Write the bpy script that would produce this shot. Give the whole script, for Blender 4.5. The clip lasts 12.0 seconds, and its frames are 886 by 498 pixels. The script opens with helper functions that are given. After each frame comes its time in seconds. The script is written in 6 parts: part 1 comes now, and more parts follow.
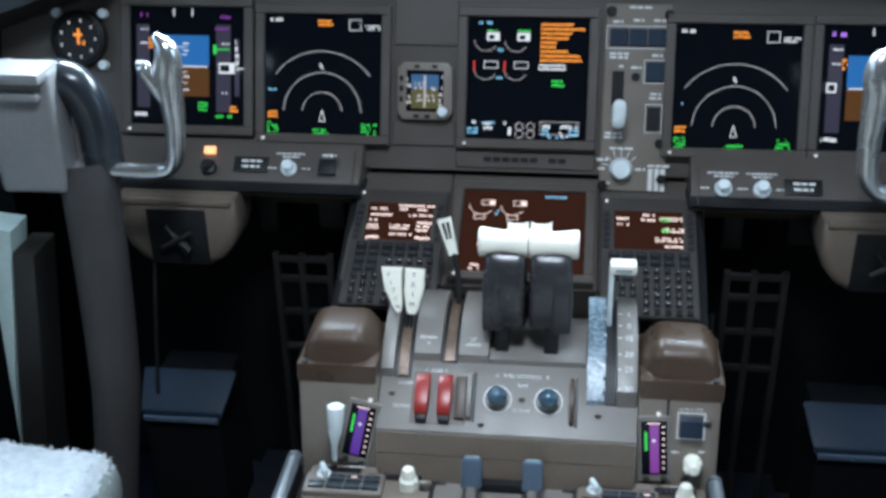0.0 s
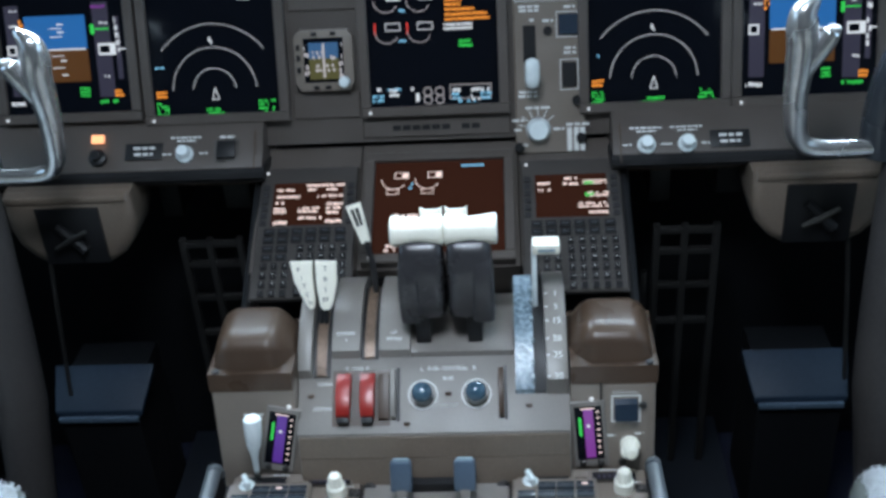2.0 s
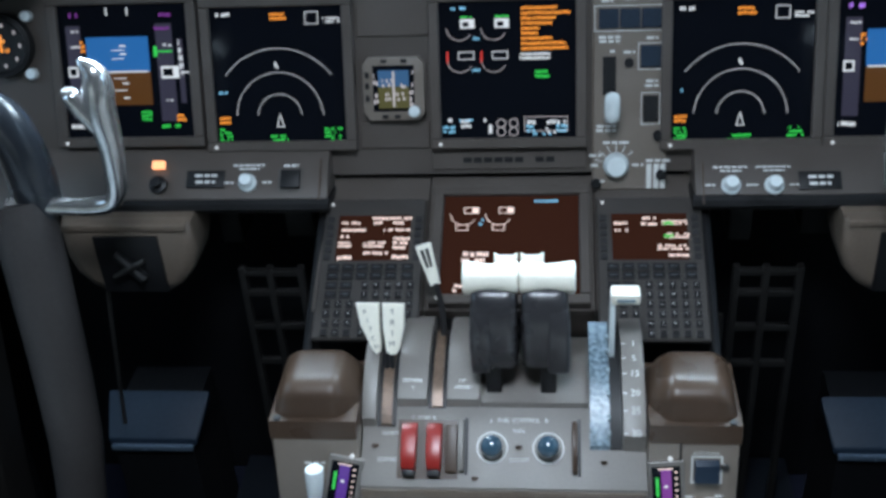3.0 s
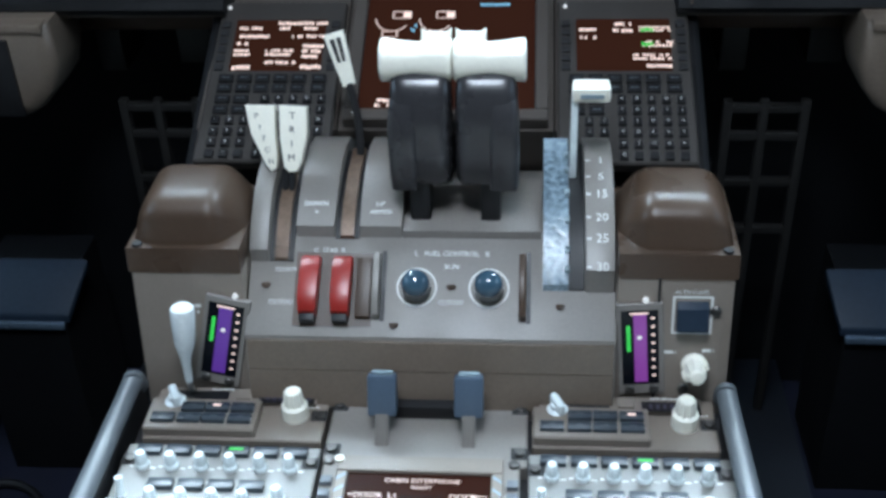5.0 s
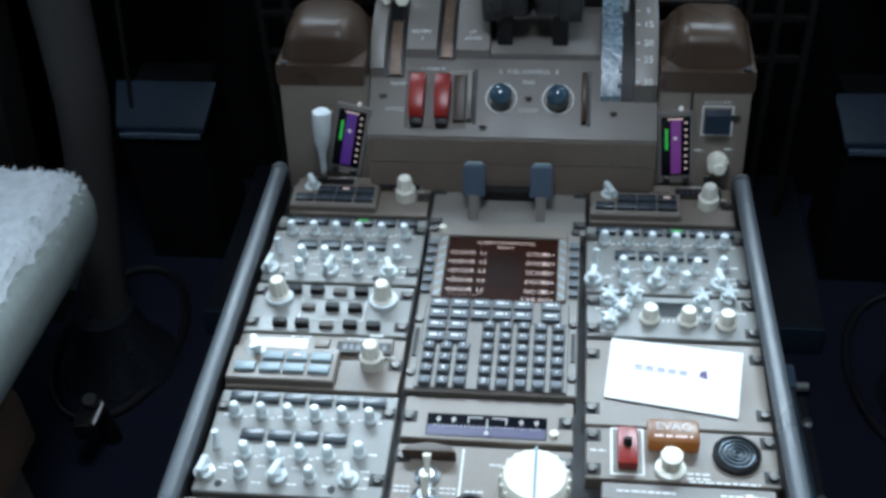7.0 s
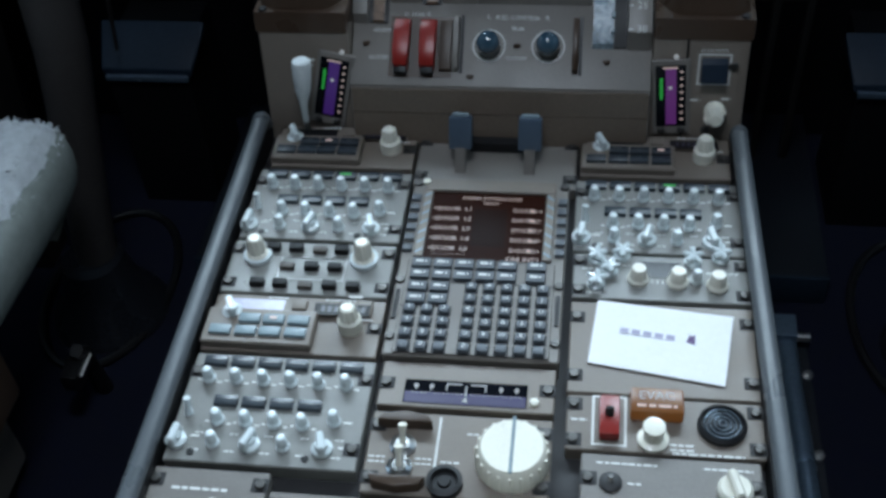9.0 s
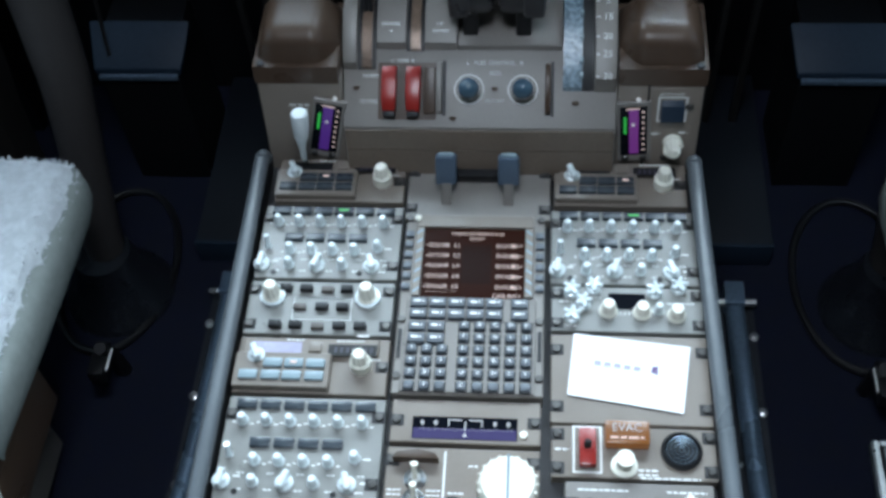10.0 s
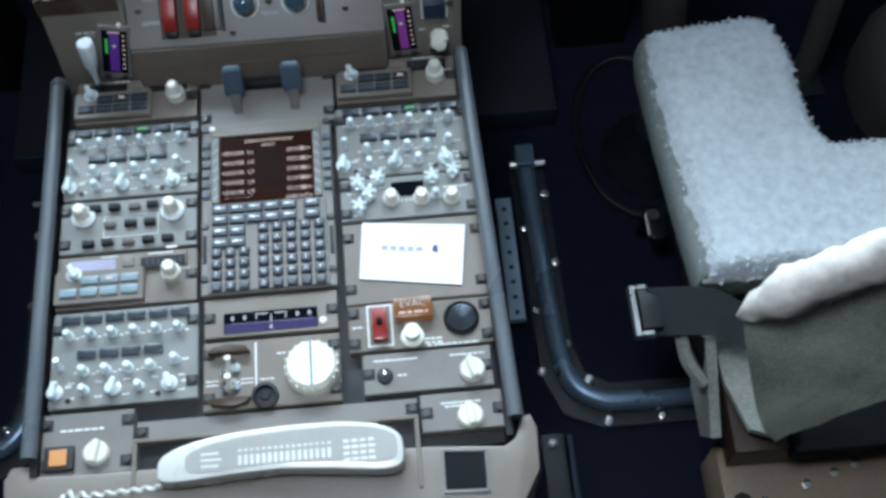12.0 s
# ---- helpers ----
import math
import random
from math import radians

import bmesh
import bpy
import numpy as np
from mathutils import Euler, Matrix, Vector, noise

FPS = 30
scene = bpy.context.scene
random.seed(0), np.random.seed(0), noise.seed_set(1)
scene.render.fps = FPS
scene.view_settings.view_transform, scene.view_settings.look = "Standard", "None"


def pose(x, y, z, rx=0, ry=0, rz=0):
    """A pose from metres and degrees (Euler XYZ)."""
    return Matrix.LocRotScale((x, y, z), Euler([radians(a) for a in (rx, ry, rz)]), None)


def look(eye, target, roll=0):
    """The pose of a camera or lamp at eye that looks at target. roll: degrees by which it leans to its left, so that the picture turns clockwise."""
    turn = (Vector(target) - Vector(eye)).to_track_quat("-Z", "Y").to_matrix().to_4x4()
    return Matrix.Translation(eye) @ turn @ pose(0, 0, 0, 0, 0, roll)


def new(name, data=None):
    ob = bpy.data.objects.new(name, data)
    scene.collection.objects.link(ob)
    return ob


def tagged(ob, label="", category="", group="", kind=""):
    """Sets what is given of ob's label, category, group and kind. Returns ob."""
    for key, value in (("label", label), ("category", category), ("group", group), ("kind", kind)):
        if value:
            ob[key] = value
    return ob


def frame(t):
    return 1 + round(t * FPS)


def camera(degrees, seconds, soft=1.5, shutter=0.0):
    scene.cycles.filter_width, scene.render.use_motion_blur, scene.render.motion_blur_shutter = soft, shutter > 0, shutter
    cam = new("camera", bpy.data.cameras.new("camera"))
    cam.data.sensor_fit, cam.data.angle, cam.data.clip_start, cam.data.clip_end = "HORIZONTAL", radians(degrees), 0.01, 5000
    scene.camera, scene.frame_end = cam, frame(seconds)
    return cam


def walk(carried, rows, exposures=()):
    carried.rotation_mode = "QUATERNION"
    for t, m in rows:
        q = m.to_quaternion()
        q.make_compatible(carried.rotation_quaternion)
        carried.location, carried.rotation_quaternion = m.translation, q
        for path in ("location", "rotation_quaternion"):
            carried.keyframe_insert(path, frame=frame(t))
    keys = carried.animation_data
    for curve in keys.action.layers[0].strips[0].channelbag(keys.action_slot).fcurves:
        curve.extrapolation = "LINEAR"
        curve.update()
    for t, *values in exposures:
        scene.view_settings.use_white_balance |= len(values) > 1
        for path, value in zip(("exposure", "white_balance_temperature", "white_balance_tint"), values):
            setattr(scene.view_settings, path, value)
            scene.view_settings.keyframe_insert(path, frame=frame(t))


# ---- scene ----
cam = camera(42.5, 12.0, soft=3.3)
PATH = [
    (0, (0.076, -0.17, 1.32), (-0.152, 1.589, 0.397), -1.2),
    (0.5, (0.104, -0.152, 1.255), (-0.069, 1.613, 0.331), -2.5),
    (1, (0.09, -0.143, 1.289), (-0.027, 1.608, 0.329), -2.1),
    (1.5, (0.108, -0.096, 1.307), (-0.015, 1.639, 0.32), -2.5),
    (2, (0.105, -0.032, 1.372), (-0.025, 1.642, 0.286), -4.1),
    (2.5, (0.076, 0.026, 1.419), (-0.089, 1.657, 0.273), -4.0),
    (2.7, (0.064, 0.034, 1.428), (-0.125, 1.67, 0.294), -4.0),
    (4.3, (0.089, 0.218, 1.085), (-0.134, 1.949, 0.109), -4.0),
    (4.5, (0.07, 0.23, 1.104), (-0.087, 1.92, 0.046), -2.1),
    (5, (0.088, 0.2, 1.082), (-0.066, 1.85, -0.038), -2.3),
    (5.5, (0.079, 0.164, 1.028), (-0.152, 1.761, -0.154), -4.9),
    (6, (0.067, 0.177, 1.044), (-0.205, 1.705, -0.218), -4.1),
    (6.5, (0.074, -0.049, 1.215), (-0.158, 1.464, -0.072), -3.3),
    (7, (0.068, -0.061, 1.218), (-0.149, 1.421, -0.107), -3.6),
    (7.2, (0.076, -0.061, 1.229), (-0.16, 1.379, -0.138), -4.8),
    (8.8, (0.089, -0.035, 1.187), (-0.138, 1.364, -0.224), -5.0),
    (9, (0.102, -0.002, 1.218), (-0.149, 1.378, -0.208), -5.0),
    (9.5, (0.081, 0.096, 1.382), (-0.078, 1.46, -0.072), -5.8),
    (10, (0.069, 0.076, 1.484), (-0.091, 1.224, -0.147), -5.4),
    (10.5, (0.099, 0.067, 1.573), (-0.039, 1.082, -0.144), -5.5),
    (11, (0.14, 0.097, 1.629), (0.113, 1.134, -0.081), -4.4),
    (11.5, (0.159, 0.063, 1.637), (0.188, 1.083, -0.083), -5.5),
    (12, (0.172, 0.062, 1.632), (0.226, 0.962, -0.153), -1.8),
]
EXPOSURES = [(0.0, 0.40), (0.5, 0.33), (1.0, 0.26), (1.5, 0.24), (2.5, 0.22), (4.5, 0.30), (5.0, 0.28), (5.5, 0.08), (6.0, -0.52), (7.0, -0.74), (9.0, -1.32), (9.5, -1.0), (10.0, -0.58), (10.5, -0.80), (11.0, -0.95), (11.5, -0.88), (12.0, -0.74)]
walk(cam, [(t, look(eye, target, roll)) for t, eye, target, roll in PATH], EXPOSURES)

# ---- light ----
world = bpy.data.worlds.new("sky")
scene.world = world
world.use_nodes = True
wn = world.node_tree
sky = wn.nodes.new("ShaderNodeTexSky")
sky.sky_type = "NISHITA"
sky.sun_disc = False
sky.sun_elevation, sky.sun_rotation = radians(48), radians(20)
wn.links.new(sky.outputs[0], wn.nodes["Background"].inputs[0])
wn.nodes["Background"].inputs[1].default_value = 0.12

sun_lamp = bpy.data.lights.new("sun", "SUN")
sun_lamp.energy, sun_lamp.angle, sun_lamp.color = 1.0, radians(10), (1.0, 0.96, 0.9)
sun = new("sun", sun_lamp)
sun.matrix_world = look((0.6, 3.0, 4.0), (0, 0, 0))


def area_lamp(x, y, z, tx, ty, tz, w, h, watts, colour):
    """Daylight that comes in through one window's opening, or the added overhead fill."""
    lamp = bpy.data.lights.new("window_daylight", "AREA")
    lamp.shape, lamp.size, lamp.size_y = "RECTANGLE", w, h
    lamp.energy, lamp.color = watts, colour
    ob = new("window_daylight", lamp)
    ob.matrix_world = look((x, y, z), (tx, ty, tz))
    return ob


DAY = (0.655, 0.845, 1.0)
area_lamp(-0.44, 1.86, 1.53, -0.1, 0.6, 0.4, 0.70, 0.32, 60.0, DAY)
area_lamp(0.44, 1.86, 1.53, 0.1, 0.6, 0.4, 0.70, 0.32, 60.0, DAY)
area_lamp(-1.16, 0.95, 1.22, 0, 0.6, 0.5, 0.70, 0.40, 3.0, (0.50, 0.75, 1.0))
area_lamp(1.16, 0.95, 1.22, 0, 0.6, 0.5, 0.70, 0.40, 3.0, (0.50, 0.75, 1.0))
# added, unseen overhead fill that brightens the quadrant and pedestal
overhead_fill = area_lamp(0, 0.42, 1.945, 0, 0.56, 0, 0.40, 0.30, 10.4, (0.72, 0.845, 1.0))
overhead_fill.data.spread = radians(115)


# ---- materials ----
def material(name, colour, rough=0.5, metal=0.0, vary=0.12, scale=60.0, bump=0.05, glint=None, coat=0.0, island=False):
    """A painted, moulded or woven surface: grain and stains at two scales, fine relief, and tints from piece to piece."""
    m = bpy.data.materials.new(name)
    m.use_nodes = True
    nt = m.node_tree
    b = nt.nodes["Principled BSDF"]
    co = nt.nodes.new("ShaderNodeTexCoord")
    fine = nt.nodes.new("ShaderNodeTexNoise")
    fine.inputs["Scale"].default_value, fine.inputs["Detail"].default_value = scale * 6, 4
    broad = nt.nodes.new("ShaderNodeTexNoise")
    broad.inputs["Scale"].default_value, broad.inputs["Detail"].default_value = scale * 0.25, 5
    nt.links.new(co.outputs["Object"], fine.inputs["Vector"])
    nt.links.new(co.outputs["Object"], broad.inputs["Vector"])
    mix = nt.nodes.new("ShaderNodeMath")
    mix.operation = "ADD"
    nt.links.new(fine.outputs[0], mix.inputs[0])
    nt.links.new(broad.outputs[0], mix.inputs[1])
    ramp = nt.nodes.new("ShaderNodeValToRGB")
    ramp.color_ramp.elements[0].position, ramp.color_ramp.elements[1].position = 0.7, 1.3
    lo, hi = [c * (1 - vary) for c in colour], [min(1, c * (1 + vary)) for c in colour]
    if glint:
        hi = glint
    half = nt.nodes.new("ShaderNodeMath")
    half.operation, half.inputs[1].default_value = "MULTIPLY", 0.5
    nt.links.new(mix.outputs[0], half.inputs[0])
    ramp.color_ramp.elements[0].position, ramp.color_ramp.elements[1].position = 0.33, 0.67
    nt.links.new(half.outputs[0], ramp.inputs[0])
    ramp.color_ramp.elements[0].color, ramp.color_ramp.elements[1].color = (*lo, 1), (*hi, 1)
    info = nt.nodes.new("ShaderNodeObjectInfo")
    tint = nt.nodes.new("ShaderNodeMapRange")
    tint.inputs[3].default_value, tint.inputs[4].default_value = 0.92, 1.06
    nt.links.new(info.outputs["Random"], tint.inputs[0])
    hsv = nt.nodes.new("ShaderNodeHueSaturation")
    nt.links.new(tint.outputs[0], hsv.inputs["Value"])
    nt.links.new(ramp.outputs[0], hsv.inputs["Color"])
    nt.links.new(hsv.outputs[0], b.inputs["Base Color"])
    gloss = nt.nodes.new("ShaderNodeMapRange")
    gloss.inputs[1].default_value, gloss.inputs[2].default_value = 0.3, 0.7
    gloss.inputs[3].default_value, gloss.inputs[4].default_value = max(0.02, rough - 0.1), min(1, rough + 0.1)
    nt.links.new(broad.outputs[0], gloss.inputs[0])
    nt.links.new(gloss.outputs[0], b.inputs["Roughness"])
    b.inputs["Metallic"].default_value = metal
    b.inputs["Coat Weight"].default_value = coat
    if bump:
        bp = nt.nodes.new("ShaderNodeBump")
        bp.inputs["Strength"].default_value, bp.inputs["Distance"].default_value = bump, 0.002
        nt.links.new(fine.outputs[0], bp.inputs["Height"])
        nt.links.new(bp.outputs[0], b.inputs["Normal"])
    return m


def glow(name, colour, strength):
    """The lit marks of a display or a lit lamp."""
    m = bpy.data.materials.new(name)
    m.use_nodes = True
    b = m.node_tree.nodes["Principled BSDF"]
    b.inputs["Base Color"].default_value = (*[c * 0.2 for c in colour], 1)
    b.inputs["Emission Color"].default_value, b.inputs["Emission Strength"].default_value = (*colour, 1), strength
    b.inputs["Roughness"].default_value = 0.3
    return m


TAUPE = material("taupe_panel_paint", (0.190, 0.172, 0.155), 0.42, vary=0.10, scale=70, bump=0.12)
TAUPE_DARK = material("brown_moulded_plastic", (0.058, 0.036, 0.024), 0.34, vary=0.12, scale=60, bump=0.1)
PANEL = material("grey_brown_panel_paint", (0.190, 0.158, 0.130), 0.38, vary=0.10, scale=90, bump=0.1)
# the quadrant's taupe made darker: shade under the glareshield is painted in
BEZEL = material("shaded_taupe_paint", (0.078, 0.064, 0.055), 0.45, vary=0.08, scale=70, bump=0.08)
RAIL = material("slate_grey_rail", (0.095, 0.106, 0.115), 0.36, vary=0.1, scale=50, bump=0.06)
BLACK = material("black_plastic", (0.009, 0.009, 0.010), 0.45, vary=0.3, scale=60, bump=0.05)
BLACK.node_tree.nodes["Principled BSDF"].inputs["Specular IOR Level"].default_value = 0.3
DARK = material("dark_grey_plastic", (0.014, 0.013, 0.014), 0.6, vary=0.2, scale=60, bump=0.08)
# navy carpet, taken darker than its own tone to carry the floor's shade
FLOORM = material("shaded_navy_carpet", (0.0065, 0.008, 0.018), 0.9, vary=0.35, scale=120, bump=0.6)
SHELL = material("grey_lining", (0.07, 0.068, 0.066), 0.7, vary=0.1, scale=20, bump=0.05)
# near-black because the footwells' shade is put into this colour
WELL = material("shaded_black_paint", (0.003, 0.0034, 0.0045), 0.7, vary=0.25, scale=20, bump=0.05)
TRACK = material("steel_blue_track_metal", (0.14, 0.20, 0.27), 0.27, metal=0.5, vary=0.2, scale=30, bump=0.04)
STEELBLUE = material("blue_grey_painted_metal", (0.016, 0.028, 0.046), 0.5, vary=0.15, scale=30, bump=0.04)
for plain in (STEELBLUE, WELL, FLOORM):
    plain.node_tree.nodes["Principled BSDF"].inputs["Specular IOR Level"].default_value = 0.2
WHITE = material("ivory_plastic", (0.83, 0.80, 0.69), 0.35, vary=0.05, scale=60, bump=0.04, coat=0.2)
KNOB = material("translucent_white_knob", (0.74, 0.81, 0.82), 0.22, vary=0.1, scale=120, bump=0.05, coat=0.4)
RED = material("red_guard_paint", (0.24, 0.013, 0.009), 0.32, vary=0.15, scale=60, bump=0.05)
BLUEGUARD = material("slate_blue_plastic", (0.06, 0.088, 0.125), 0.36, vary=0.1, scale=60, bump=0.04)
METAL = material("brushed_steel", (0.55, 0.55, 0.54), 0.3, metal=1.0, vary=0.1, scale=60, bump=0.05)
BOLT = material("dull_screw_metal", (0.11, 0.105, 0.10), 0.4, metal=0.9, vary=0.2, scale=90, bump=0.1)
GREYKEY = material("slate_key_plastic", (0.088, 0.102, 0.118), 0.4, vary=0.12, scale=120, bump=0.05)
MARK = material("white_engraving", (0.75, 0.75, 0.72), 0.6, vary=0.06, scale=120, bump=0.0)
TAUPE_DARK.node_tree.nodes["Principled BSDF"].inputs["Specular IOR Level"].default_value = 0.32
# bronze lowered almost to black, so the colour holds the dim light below the ledge
BRONZED = material("shaded_bronze_metal", (0.006, 0.0055, 0.005), 0.6, vary=0.3, scale=30, bump=0.05)
# blue paint of the floor parts with the shade down there mixed in
WELLB = material("shaded_blue_paint", (0.0055, 0.008, 0.013), 0.55, vary=0.2, scale=25, bump=0.05)
SCREEN = bpy.data.materials.new("dark_display_glass")
SCREEN.use_nodes = True
SCREEN.node_tree.nodes["Principled BSDF"].inputs["Base Color"].default_value = (0.004, 0.005, 0.008, 1)
SCREEN.node_tree.nodes["Principled BSDF"].inputs["Roughness"].default_value = 0.12
SCREEN.node_tree.nodes["Principled BSDF"].inputs["Specular IOR Level"].default_value = 0.1
G_WHITE = glow("lit_white", (0.85, 0.9, 0.95), 0.62)
G_GREY = glow("lit_grey", (0.62, 0.58, 0.6), 0.55)
G_GREEN = glow("lit_green", (0.05, 0.9, 0.12), 0.5)
G_AMBER = glow("lit_amber", (1.0, 0.33, 0.04), 0.75)
G_BLUE = glow("lit_blue", (0.035, 0.25, 0.72), 0.33)
G_CYAN = glow("lit_cyan", (0.25, 0.65, 0.95), 0.7)
G_BROWN = glow("lit_earth_brown", (0.22, 0.085, 0.016), 0.22)
G_MAROON = glow("lit_maroon", (0.12, 0.042, 0.026), 0.125)
G_MAROON.node_tree.nodes["Principled BSDF"].inputs["Roughness"].default_value = 0.2
G_MAROON.node_tree.nodes["Principled BSDF"].inputs["Specular IOR Level"].default_value = 0.03
G_PAGE = glow("lit_dim_maroon", (0.085, 0.026, 0.016), 0.12)
G_PAGE.node_tree.nodes["Principled BSDF"].inputs["Specular IOR Level"].default_value = 0.03
G_PATCH = glow("lit_dark_maroon", (0.05, 0.014, 0.008), 0.14)
G_PATCH.node_tree.nodes["Principled BSDF"].inputs["Specular IOR Level"].default_value = 0.05
G_INDIGO = glow("lit_indigo", (0.07, 0.045, 0.25), 0.35)
G_PINK = glow("lit_pale_pink", (1.0, 0.78, 0.72), 0.9)
G_VIOLET = glow("lit_violet", (0.17, 0.05, 0.5), 0.33)
G_MAGENTA = glow("lit_magenta", (0.36, 0.07, 0.5), 0.36)
G_RED = glow("lit_red", (0.9, 0.06, 0.05), 0.7)
G_TAPE = glow("lit_tape_grey", (0.07, 0.065, 0.11), 0.28)


# ---- mesh helpers ----
def mesh(bm, name, mat, smooth=None):
    me = bpy.data.meshes.new(name)
    bm.normal_update()
    bm.to_mesh(me)
    bm.free()
    me.materials.append(mat)
    if smooth:
        for p in me.polygons:
            p.use_smooth = True
        me.set_sharp_from_angle(angle=radians(smooth))
    return me


# printed or lit marks too small to pick apart singly
TINY = {"legend", "white_symbology", "green_marks", "amber_marks", "cyan_marks", "amber_message", "violet_marks", "red_marks", "screen_text", "green_text", "scale_print", "digits", "plate_bars", "nameplate_print", "dial_marks", "light_legend", "markings", "print"}


def part(name, bm, mat, parent=None, label="", smooth=35, m=None):
    ob = new(name, mesh(bm, name, mat, smooth))
    ob.parent = parent
    if m is not None:
        ob.matrix_local = m
    if label:
        ob["label"] = label
    if name in TINY:
        tagged(ob, label, kind="stuff")
    return ob


def thing(name, m, label, category, group="", kind=""):
    ob = new(name)
    ob.empty_display_size = 0.02
    ob.matrix_world = m
    return tagged(ob, label, category, group, kind)


def solid(name, bm, mat, label, category, group="", kind="", m=None, smooth=35):
    ob = part(name, bm, mat, None, "", smooth)
    if m is not None:
        ob.matrix_world = m
    return tagged(ob, label, category, group, kind)


def box(x0, x1, y0, y1, z0, z1, r=0.0, bm=None, seg=2, top_only=False):
    bm = bm or bmesh.new()
    vs = [bm.verts.new(c) for c in ((x0, y0, z0), (x1, y0, z0), (x1, y1, z0), (x0, y1, z0), (x0, y0, z1), (x1, y0, z1), (x1, y1, z1), (x0, y1, z1))]
    fs = [bm.faces.new([vs[i] for i in f]) for f in ((3, 2, 1, 0), (4, 5, 6, 7), (0, 1, 5, 4), (1, 2, 6, 5), (2, 3, 7, 6), (3, 0, 4, 7))]
    if r > 0:
        es = {e for f in fs for e in f.edges}
        if top_only:
            es = {e for e in es if max(v.co.z for v in e.verts) > z1 - 1e-6}
        bmesh.ops.bevel(bm, geom=list(es), offset=r, segments=seg, profile=0.6, affect="EDGES")
    return bm


def lathe(profile, n=20, bm=None, at=(0, 0, 0), squash=1.0):
    """A turned shape about z from (radius, height) pairs."""
    bm = bm or bmesh.new()
    rings = []
    for r, h in profile:
        if r < 1e-6:
            rings.append([bm.verts.new((at[0], at[1], at[2] + h))])
        else:
            rings.append([bm.verts.new((at[0] + r * math.cos(2 * math.pi * i / n), at[1] + squash * r * math.sin(2 * math.pi * i / n), at[2] + h)) for i in range(n)])
    for a, b in zip(rings, rings[1:]):
        for i in range(n):
            j = (i + 1) % n
            if len(a) == 1 and len(b) > 1:
                bm.faces.new((a[0], b[i], b[j]))
            elif len(b) == 1 and len(a) > 1:
                bm.faces.new((a[i], a[j], b[0]))
            elif len(a) > 1:
                bm.faces.new((a[i], a[j], b[j], b[i]))
    if len(rings[0]) > 1:
        bm.faces.new(rings[0][::-1])
    if len(rings[-1]) > 1:
        bm.faces.new(rings[-1])
    return bm


def prism(outline, x0, x1, bm=None, axis="x", r=0.0):
    """An outline of (y, z) pairs drawn out from x0 to x1 (axis x), or of (x, y) pairs from z0 to z1 (axis z)."""
    bm = bm or bmesh.new()
    put = (lambda p, w: (w, p[0], p[1])) if axis == "x" else (lambda p, w: (p[0], p[1], w))
    a = [bm.verts.new(put(p, x0)) for p in outline]
    b = [bm.verts.new(put(p, x1)) for p in outline]
    fs = [bm.faces.new(a[::-1]), bm.faces.new(b)]
    n = len(outline)
    for i in range(n):
        fs.append(bm.faces.new((a[i], a[(i + 1) % n], b[(i + 1) % n], b[i])))
    bmesh.ops.recalc_face_normals(bm, faces=fs)
    if r:
        es = {e for f in fs[:2] for e in f.edges}
        bmesh.ops.bevel(bm, geom=list(es), offset=r, segments=2, profile=0.6, affect="EDGES")
    return bm


def tube(points, radius, n=10, bm=None, closed_ends=True):
    """A round bar along points; radius may be one number or one a point."""
    bm = bm or bmesh.new()
    pts = [Vector(p) for p in points]
    rad = radius if isinstance(radius, (list, tuple)) else [radius] * len(pts)
    rings, side = [], None
    for i, p in enumerate(pts):
        d = (pts[min(i + 1, len(pts) - 1)] - pts[max(i - 1, 0)]).normalized()
        side = d.orthogonal() if side is None else (side - d * side.dot(d))
        side.normalize()
        up = d.cross(side)
        rings.append([bm.verts.new(p + rad[i] * (math.cos(2 * math.pi * k / n) * side + math.sin(2 * math.pi * k / n) * up)) for k in range(n)])
    for a, b in zip(rings, rings[1:]):
        for k in range(n):
            bm.faces.new((a[k], a[(k + 1) % n], b[(k + 1) % n], b[k]))
    if closed_ends:
        bm.faces.new(rings[0][::-1])
        bm.faces.new(rings[-1])
    return bm


def smooth_path(points, steps=6):
    """A curve through the points."""
    p = [Vector(q) for q in points]
    p = [2 * p[0] - p[1], *p, 2 * p[-1] - p[-2]]
    out = []
    for i in range(1, len(p) - 2):
        for k in range(steps):
            t = k / steps
            out.append(0.5 * (2 * p[i] + (p[i + 1] - p[i - 1]) * t + (2 * p[i - 1] - 5 * p[i] + 4 * p[i + 1] - p[i + 2]) * t * t + (3 * p[i] - p[i - 1] - 3 * p[i + 1] + p[i + 2]) * t ** 3))
    out.append(p[-2])
    return out


def arc(radius, a0, a1, width, n=28, z=0.0, bm=None, at=(0, 0)):
    """A flat thin arc stroke in the local plane, degrees."""
    bm = bm or bmesh.new()
    ring = []
    for i in range(n + 1):
        a = radians(a0 + (a1 - a0) * i / n)
        ring.append([bm.verts.new((at[0] + (radius + s) * math.cos(a), at[1] + (radius + s) * math.sin(a), z)) for s in (width / 2, -width / 2)])
    for p, q in zip(ring, ring[1:]):
        bm.faces.new((p[0], q[0], q[1], p[1]))
    return bm


def flat(x0, x1, y0, y1, z=0.0, bm=None):
    bm = bm or bmesh.new()
    bm.faces.new([bm.verts.new(c) for c in ((x0, y0, z), (x1, y0, z), (x1, y1, z), (x0, y1, z))])
    return bm


